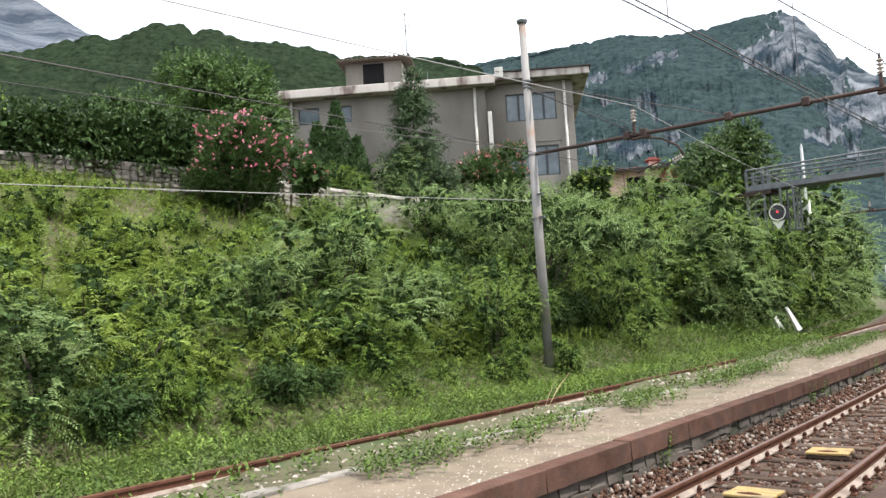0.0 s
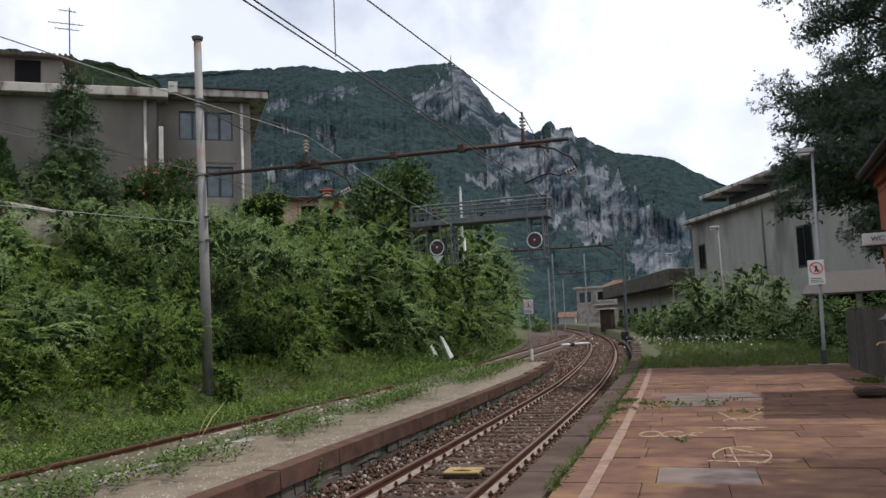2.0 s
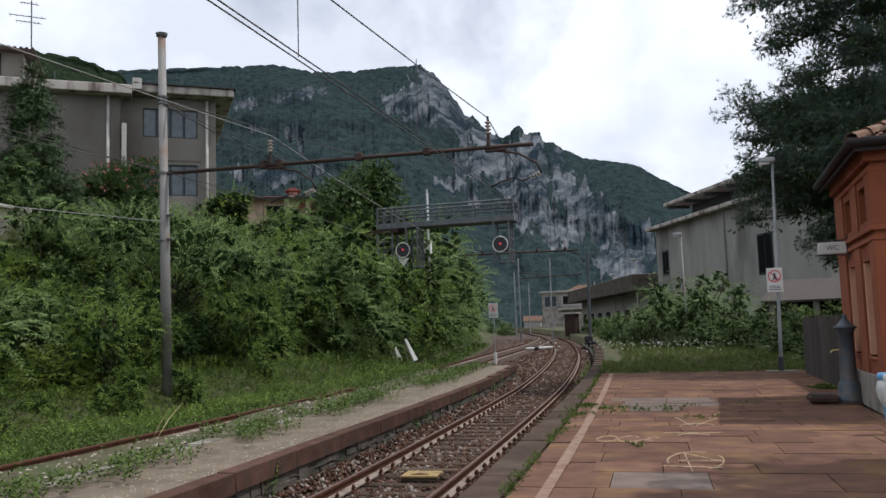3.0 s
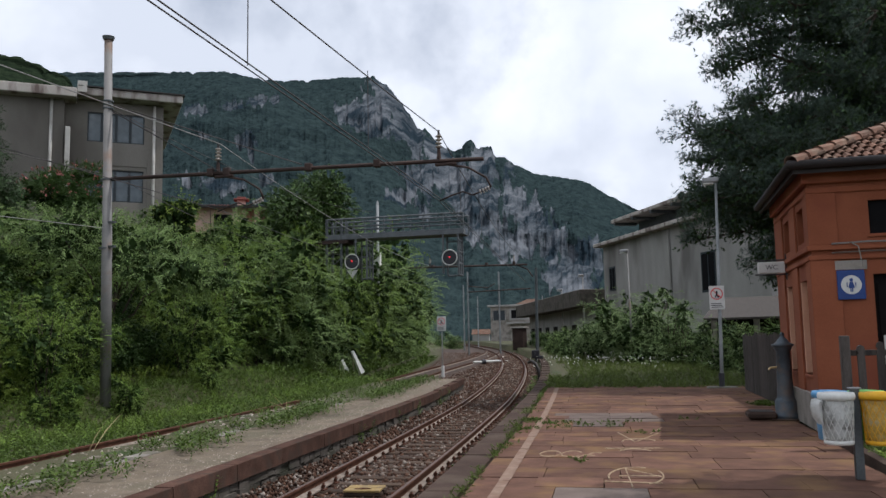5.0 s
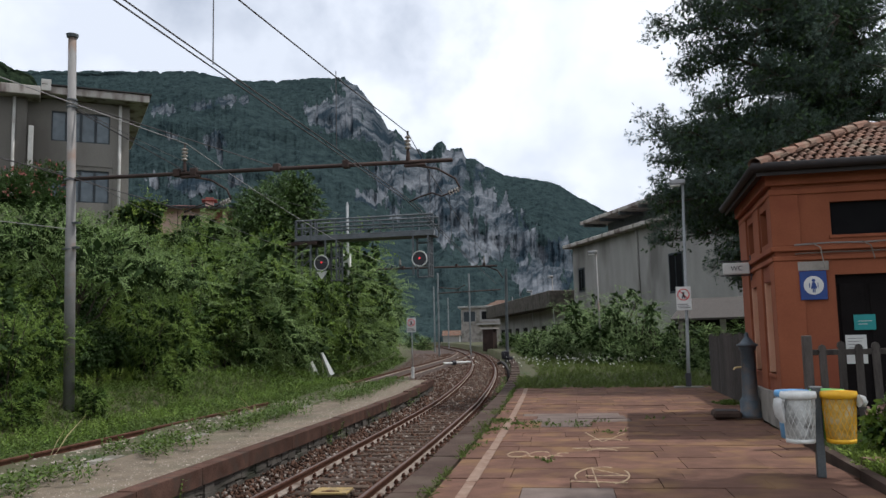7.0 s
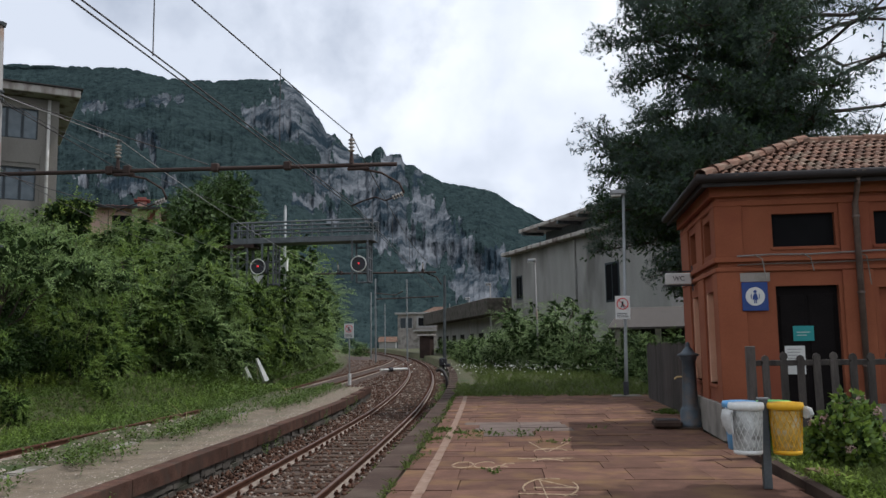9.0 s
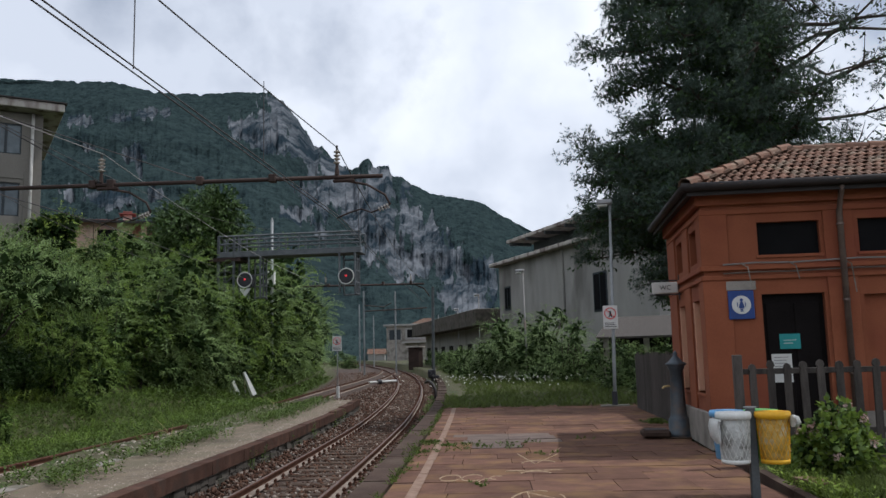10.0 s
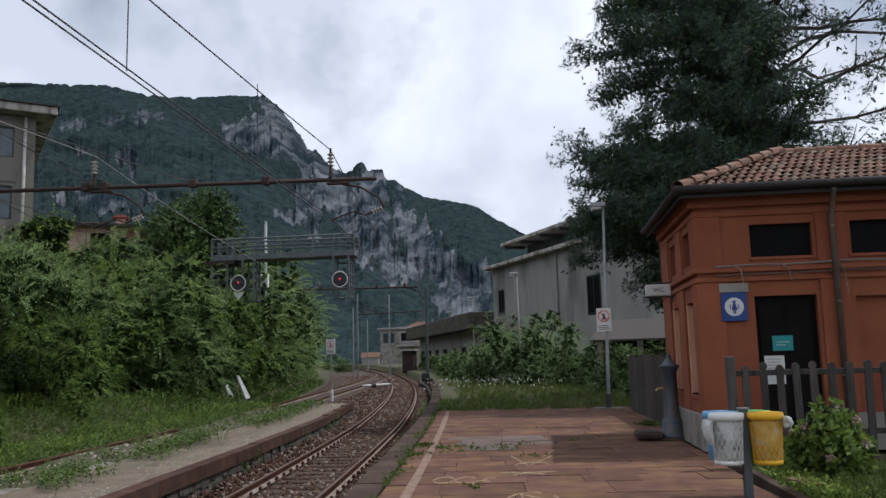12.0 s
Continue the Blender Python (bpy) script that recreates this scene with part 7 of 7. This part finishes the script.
# ---- far platform: cap stones, rubble base, pale kerb ----
def far_platform():
    r = np.random.default_rng(41)
    caps = [unit_block("cap_stone", M["cap"], 0.02, 0.004, k) for k in range(3)]
    stones = [unit_block("rubble_block", M["platform_stone"], 0.10, 0.03, k + 10) for k in range(5)]
    kerbs = [unit_block("kerb_block", M["kerb"], 0.08, 0.03, k + 20) for k in range(3)]
    y = -6.0
    while y < 35.6:
        l = r.uniform(1.6, 2.4)
        l = min(l, 35.9 - y)
        lay("cap_stone", caps[int(r.integers(0, 3))], FAR, y + l / 2, -1.80, 0.27, l - 0.02, -0.135 + r.uniform(-0.008, 0.008), 0.25, 0, r.uniform(-0.25, 0.25))
        y += l
    n = 0
    for row in range(2):
        y = 3.0 + 0.15 * row
        while y < 35.6:
            l = r.uniform(0.22, 0.5) * (1.0 if y < 22 else 1.8)
            h = r.uniform(0.14, 0.2)
            if n < 290:
                lay("rubble_block", stones[int(r.integers(0, 5))], FAR, y + l / 2, -1.81 + r.uniform(-0.02, 0.02), 0.20, l * r.uniform(0.9, 1.02), -0.365 - 0.165 * row + r.uniform(-0.02, 0.02), h, r.uniform(-5, 5), r.uniform(-4, 4))
                n += 1
            y += l
    y = 2.0
    while y < 34:
        l = r.uniform(0.5, 1.3)
        if r.uniform() < (0.75 if y < 14 else 0.35):
            lay("kerb_block", kerbs[int(r.integers(0, 3))], FAR, y + l / 2, -3.68 + r.uniform(-0.04, 0.04), 0.2, l - 0.03, -0.115 + r.uniform(-0.03, 0.02), 0.2, 0, r.uniform(-2, 2))
        y += l
far_platform()

# ---- sleepers, fastenings, walking boards ----
def sleepers():
    r = np.random.default_rng(51)
    b = boxbm(-1.28, 1.28, -0.12, 0.12, -0.14, 0.0, 0.015)
    sl = obj("sleeper", b, M["sleeper"], None, "dark weathered timber sleeper with rusty rail fastenings", category="sleeper")
    tagged(sl, group="sleepers")
    for s in (-0.75, 0.75):
        part("base_plate", boxbm(s - 0.17, s + 0.17, -0.08, 0.08, 0.0, 0.018), M["rust"], sl)
        for d in (-0.125, 0.125):
            cb = bmesh.new()
            tube(cb, [(s + d, -0.05, 0.02), (s + d * 1.25, -0.03, 0.075), (s + d * 1.1, 0.0, 0.095), (s + d * 0.85, 0.03, 0.075), (s + d * 0.7, 0.05, 0.035)], 0.016, 5)
            tube(cb, [(s + d, 0, 0.015), (s + d, 0, 0.085)], 0.022, 6)
            part("rail_clip", cb, M["rust"], sl)
    first = True
    y = -1.0
    while y < 100:
        x, q = at(y, 0)
        m = pose(x, q, RAIL_Z - 0.168 + lift(y) + r.uniform(-0.008, 0.008), 0, 0, heading(y) + r.uniform(-0.8, 0.8))
        if first:
            sl.matrix_basis = m
            first = False
        else:
            copy_thing(sl, m)
        y += 0.62
    for (yc, s, rot) in ((11.75, 0.10, 2), (8.85, 0.02, -3)):
        x, q = at(yc, s)
        t = thing("walking_board", "weathered yellow board lying between the rails", "board", pose(x, q, RAIL_Z - 0.105, 0, 0, heading(yc) + rot), "boards between the rails")
        part("board", boxbm(-0.27, 0.27, -0.22, 0.0, 0, 0.035, 0.008), M["yellow_board"], t)
        part("board", boxbm(-0.27, 0.27, 0.012, 0.23, 0, 0.035, 0.008), M["yellow_board"], t)
        part("support", boxbm(-0.27, 0.29, -0.2, -0.05, -0.06, -0.001, 0.01), M["sleeper"], t)
        part("support", boxbm(-0.27, 0.29, 0.06, 0.2, -0.06, -0.001, 0.01), M["sleeper"], t)
        part("handle", tubebm([(-0.13, -0.12, 0.036), (0, -0.15, 0.042), (0.13, -0.12, 0.036), (0, -0.09, 0.042), (-0.13, -0.12, 0.036)], 0.008, 4), M["rust"], t)
sleepers()
def ballast():
    r = np.random.default_rng(61)
    n = 38000
    y = 3.5 + 85 * r.uniform(0, 1, n) ** 2.0
    s = r.uniform(-1.93, 1.62, n)
    y[:8000] = 36 + 55 * r.uniform(0, 1, 8000) ** 1.3
    s[:8000] = r.uniform(-6.0, -1.9, 8000)
    line = np.array([at(a, b) for a, b in zip(y, s)])
    c = np.stack([line[:, 0], line[:, 1], np.array([lift(a) for a in y]) - 0.668 - 0.05 * np.clip(np.abs(s) - 1.3, 0, 1) + r.uniform(-0.02, 0.035, n) + 0.05 * ((s < -1.0) & (s > -1.95)) + 0.06 * (s < -1.95)], 1)
    size = r.uniform(0.022, 0.05, n)[:, None, None] * (1 + 0.012 * y)[:, None, None]
    base = np.array([(1, 0, 0), (-1, 0, 0), (0, 1, 0), (0, -1, 0), (0, 0, 0.75), (0, 0, -0.75)], float)
    rot = r.normal(size=(n, 3, 3))
    u = unit(rot[:, 0])
    v = unit(np.cross(u, rot[:, 1]))
    w = np.cross(u, v)
    B = base[None] * r.uniform(0.65, 1.35, (n, 6, 1))
    V = c[:, None, :] + size * (B[..., 0:1] * u[:, None] + B[..., 1:2] * v[:, None] + B[..., 2:3] * w[:, None])
    tri = np.array([(0, 2, 4), (2, 1, 4), (1, 3, 4), (3, 0, 4), (2, 0, 5), (1, 2, 5), (3, 1, 5), (0, 3, 5)])
    F = (tri[None] + 6 * np.arange(n)[:, None, None]).reshape(-1, 3)
    put_mesh("ballast", V.reshape(-1, 3), F, M["stone_chip"], None, "loose grey and brown crushed stones between the rails", "stuff", "ballast")
ballast()

# ---- grass and weeds ----
def scatter(n, y0, y1, s0, s1, r, power=1.0, clump=0.0):
    y = y0 + (y1 - y0) * r.uniform(0, 1, n) ** power
    s = r.uniform(s0, s1, n)
    if clump:
        keep = np.array([noise.noise((a * clump, b * clump, 3.0)) > -0.05 + 0.1 * r.normal() for a, b in zip(y, s)])
        y, s = y[keep], s[keep]
    P = np.array([at(a, b) for a, b in zip(y, s)])
    return np.column_stack([P, [ground_z(a, b) for a, b in P]])
def up(n, r, lean=0.5):
    return np.array([0, 0, 1.0]) + r.normal(scale=lean, size=(n, 3)) * np.array([1, 1, 0.2])
def plants(name, label, c, r, per, spray, length, width, mat, simple=True, lean=0.5, category="weeds"):
    V, F = leaf_mesh(c, up(len(c), r, lean), per, spray, length, width, r, 0.1, simple)
    return put_mesh(name, V, F, M[mat], None, label, "stuff", category)
def greenery():
    r = np.random.default_rng(71)
    c = scatter(36000, 2, 50, -10.6, -5.75, r, 1.05)
    plants("verge_weeds", "low leafy green weeds covering the trackside verge", c, r, 7, 0.15, 0.06, 0.034, "weed", False, 0.8)
    c = scatter(8000, 2, 27, -24.5, -10.0, r, 1.0)
    plants("bank_weeds", "feathery yellow-green weeds covering the upper bank", c, r, 14, 0.55, 0.10, 0.036, "leaf_yellow", False, 0.5)
    c = np.concatenate([scatter(4600, 44, 115, -13.5, -7.6, r, 1.2), scatter(2600, 33, 75, -10.0, -6.5, r, 1.0)])
    plants("far_verge_weeds", "green weeds along the far verge", c, r, 6, 0.35, 0.18, 0.09, "weed", False, 0.6)
    c = scatter(3600, 2, 46, -10.2, -6.0, r, 1.3, 0.5)
    c[:, 2] += 0.02
    plants("tall_weeds", "taller bright green weeds on the verge", c, r, 10, 0.34, 0.085, 0.034, "leaf_shrub", False, 0.5)
    c = scatter(2200, 2, 48, -9.0, -5.8, r, 1.3, 0.7)
    plants("verge_grass", "uneven green grass on the trackside verge", c, r, 6, 0.04, 0.26, 0.016, "grass")
    c = scatter(1100, 3, 36, -5.3, -3.75, r, 0.9, 0.9)
    plants("siding_weeds", "scattered weeds along the old siding rail", c, r, 7, 0.22, 0.10, 0.04, "weed", False, 0.5)
    # weeds growing on the gravel platform
    y = r.uniform(3, 35.5, 1900)
    s = -3.55 + np.abs(r.normal(scale=0.38, size=1900))
    k = s < -2.35
    P = np.array([at(a, b) for a, b in zip(y[k], s[k])])
    c = np.column_stack([P, [lift(p[1]) - 0.13 for p in P]])
    keep = np.array([noise.noise((p[1] * 0.5, p[0] * 0.8, 5)) > 0.0 or p[1] > 24 for p in P])
    plants("platform_weeds", "sparse weeds growing through the gravel platform", c[keep], r, 7, 0.24, 0.09, 0.035, "weed", False, 0.35)
    single = []
    for yy, ss in ((11.5, -2.5), (15.5, -2.55), (16.3, -2.7), (17.2, -2.6), (19, -2.5), (21.5, -2.8), (22.5, -2.5), (26, -2.5), (13.3, -2.6), (8.5, -2.7), (10.3, -2.0), (17.8, -1.98), (18.6, -1.95), (22.0, -2.0), (24.5, -1.98), (28.5, -1.97), (30, -1.95)):
        x, q = at(yy, ss + (0.34 if ss > -2.2 else 0.0))
        for j in range(7):
            single.append((x + r.normal(0, 0.05), q + r.normal(0, 0.12), lift(yy) + (-0.12 if ss < -2.2 else -0.66) + 0.08 * j * r.uniform(0, 1)))
    plants("single_weeds", "single leafy weeds by the platform edge", np.array(single), r, 8, 0.30, 0.09, 0.03, "weed", False, 0.3)
    # grass in the joint behind the edge stones and beside the rail
    n = 620
    y = r.uniform(4, 28, n)
    keep = np.array([noise.noise((a * 0.9, 9, 0)) > -0.12 for a in y])
    y = y[keep]
    P = np.array([at(a, 2.075 + r.normal(0, 0.03) + (0.10 * r.normal() if 14 < a < 19 else 0)) for a in y])
    c = np.column_stack([P, np.full(len(P), -0.01)])
    plants("joint_grass", "tufts of grass in the paving joint", c, r, 5, 0.03, 0.09, 0.012, "grass", True, 0.7)
    tuft = []
    for (x, q, n) in ((-2.0, 15.9, 26), (-1.7, 15.3, 12), (-2.35, 16.6, 40), (-2.2, 14.9, 24), (-1.2, 15.5, 9), (-0.75, 15.6, 12), (-0.9, 16.2, 10), (-0.25, 14.5, 10), (-0.9, 11.2, 8), (-2.2, 12.6, 14), (0.5, 17, 6), (-0.4, 16.3, 8), (-1.5, 16.0, 20), (2.45, 20.4, 70), (2.5, 21.3, 60), (2.3, 20.8, 40)):
        for j in range(n):
            tuft.append((x + r.normal(0, 0.12), q + r.normal(0, 0.12), 0.0))
    plants("paving_weeds", "small weeds pushing up between paving slabs", np.array(tuft), r, 6, 0.04, 0.07, 0.016, "weed", True, 0.8)
    c = scatter(1300, 7, 44, 1.15, 1.62, r, 1.3, 0.6)
    c[:, 2] = [-0.66 + lift(a) for a in c[:, 1]]
    plants("rail_side_weeds", "low weeds between rail and platform edge", c, r, 7, 0.20, 0.10, 0.035, "weed", False, 0.6)
    # meadow beyond the paving
    n = 9000
    x, y = r.uniform(-10, 7, n), 27.7 + 46 * r.uniform(0, 1, n) ** 1.3
    k = np.array([off(a, b) > 2.1 + 1.2 * (noise.noise((b * 0.2, 4, 0)) + 0.6) * (b > 34) for a, b in zip(x, y)])
    c = np.column_stack([x[k], y[k], [lift(a) - 0.06 for a in y[k]]])
    plants("meadow_grass", "rough green grass beyond the paving", c, r, 7, 0.05, 0.30, 0.022, "grass", True, 0.5)
    x, y = r.normal(-1.8, 2.4, 240), r.normal(45, 3.6, 240)
    c = np.column_stack([x, y, [lift(a) + 0.15 for a in y] + r.uniform(0, 0.3, 240)])
    plants("meadow_flowers", "white flowering weeds in the grass", c, r, 4, 0.08, 0.055, 0.045, "petal_white", True, 0.8, "flowers")
    # garden bed by the fence
    n = 2600
    x, y = r.uniform(2.7, 5.6, n), r.uniform(6.5, 12.5, n)
    c = np.column_stack([x, y, np.full(n, 0.03)])
    plants("garden_grass", "unkempt grass in the garden bed", c, r, 6, 0.04, 0.16, 0.016, "grass", True, 0.7)
    x, y = 2.72 + np.abs(r.normal(0, 0.25, 420)), r.uniform(7, 11.8, 420)
    c = np.column_stack([x, y, np.full(420, 0.05)])
    # the brighter leaf colour stands in for sunlight on these weeds
    plants("garden_weeds", "leafy weeds behind the garden kerb", c, r, 6, 0.14, 0.07, 0.035, "leaf_yellow", False, 0.8)
    stalks = []
    for yy, ss in ((18.5, -3.6), (19.2, -3.8), (12, -4.5), (30, -3.9)):
        x, q = at(yy, ss)
        for j in range(3):
            stalks.append((x + r.normal(0, 0.05), q + r.normal(0, 0.05), -0.15))
    plants("dry_stalks", "bleached dry stalks on the verge", np.array(stalks), r, 1, 0.02, 0.9, 0.016, "dry", True, 0.3)
greenery()
def pebbles():
    r = np.random.default_rng(91)
    n = 9000
    y = 3.0 + 33 * r.uniform(0, 1, n) ** 1.5
    s = r.uniform(-3.6, -1.96, n)
    y[:2500] = r.uniform(4, 60, 2500)
    s[:2500] = r.uniform(-5.5, -3.6, 2500)
    P = np.array([at(a, b) for a, b in zip(y, s)])
    z = np.where(s > -3.6, -0.150 + np.array([lift(a) for a in y]), np.array([ground_z(a, b) for a, b in P]))
    z = np.where((y > 36) & (s < -3.6), -0.62 + np.array([lift(a) for a in y]), z)
    c = np.column_stack([P, z])
    size = r.uniform(0.008, 0.022, n)[:, None, None] * np.where(s < -3.6, 2.0, 1.0)[:, None, None]
    base = np.array([(1, 0, 0), (-1, 0, 0), (0, 1, 0), (0, -1, 0), (0, 0, 0.7), (0, 0, -0.7)], float)
    V = c[:, None, :] + size * base[None] * r.uniform(0.6, 1.4, (n, 6, 1))
    tri = np.array([(0, 2, 4), (2, 1, 4), (1, 3, 4), (3, 0, 4)])
    F = (tri[None] + 6 * np.arange(n)[:, None, None]).reshape(-1, 3)
    put_mesh("pebbles", V.reshape(-1, 3), F, M["pebble"], None, "small loose pebbles on the gravel platform", "stuff", "gravel")
M["pebble"] = material("pebble", ((0.12, 0.095, 0.075), (0.34, 0.30, 0.26)), 0.9, 5.0, 60.0, 0.1, rnd=0.4, island=True)
pebbles()
def right_shrubs():
    r = np.random.default_rng(81)
    spots = [(-6.2, 60, 0.8), (-4.6, 57.5, 0.85), (-4.4, 54, 0.95), (-3.2, 52.5, 1.15), (-1.8, 51, 1.6), (-0.5, 49.5, 1.85), (0.7, 47, 1.65), (2.0, 45, 1.3), (3.0, 42, 0.95), (0.2, 46.5, 0.9), (-2.3, 55, 1.1), (3.6, 38.5, 0.8), (2.6, 37.6, 0.7), (3.6, 33.5, 0.5), (-7.6, 66, 0.75), (-8.6, 73, 0.7), (-10.0, 80, 0.7), (-12.2, 90, 0.7), (-13.5, 96, 0.7), (-29, 118, 0.8), (-26, 108, 0.8), (-33, 126, 1.0), (4.2, 40, 0.9), (-1.2, 46.2, 0.6), (1.3, 44.2, 0.7)]
    for i, (x, y, sc) in enumerate(spots):
        k = 9 if 2 <= i <= 7 or i in (9, 10) else 7
        if i == 2:
            SHRUBS[9].matrix_basis = pose(-3.0, 53.6, ground_z(-3.0, 53.6) - 0.1) @ Matrix.Scale(1.1, 4)
        m = pose(x, y, ground_z(x, y) - 0.1, r.uniform(-4, 4), r.uniform(-4, 4), r.uniform(0, 360)) @ Matrix.Diagonal((sc, sc, sc * r.uniform(0.85, 1.0), 1))
        o = copy_thing(SHRUBS[k], m)
        o.matrix_basis = m
        tagged(o, "leafy shrub growing wild before the factory", "shrub", "shrubs before the factory")
right_shrubs()
broad_tree("garden_tree", "leafy tree standing beside the platform garden", (8.0, 7.4, 0), 11, [((c[0] - 2.0, c[1] + 1.9, c[2]), q) for c, q in lobes_round(2.4, 1.8, 9.2, r4, 10)], r4, 500, "leaf_shrub", 0.45, 0.18, 0.09, 7)
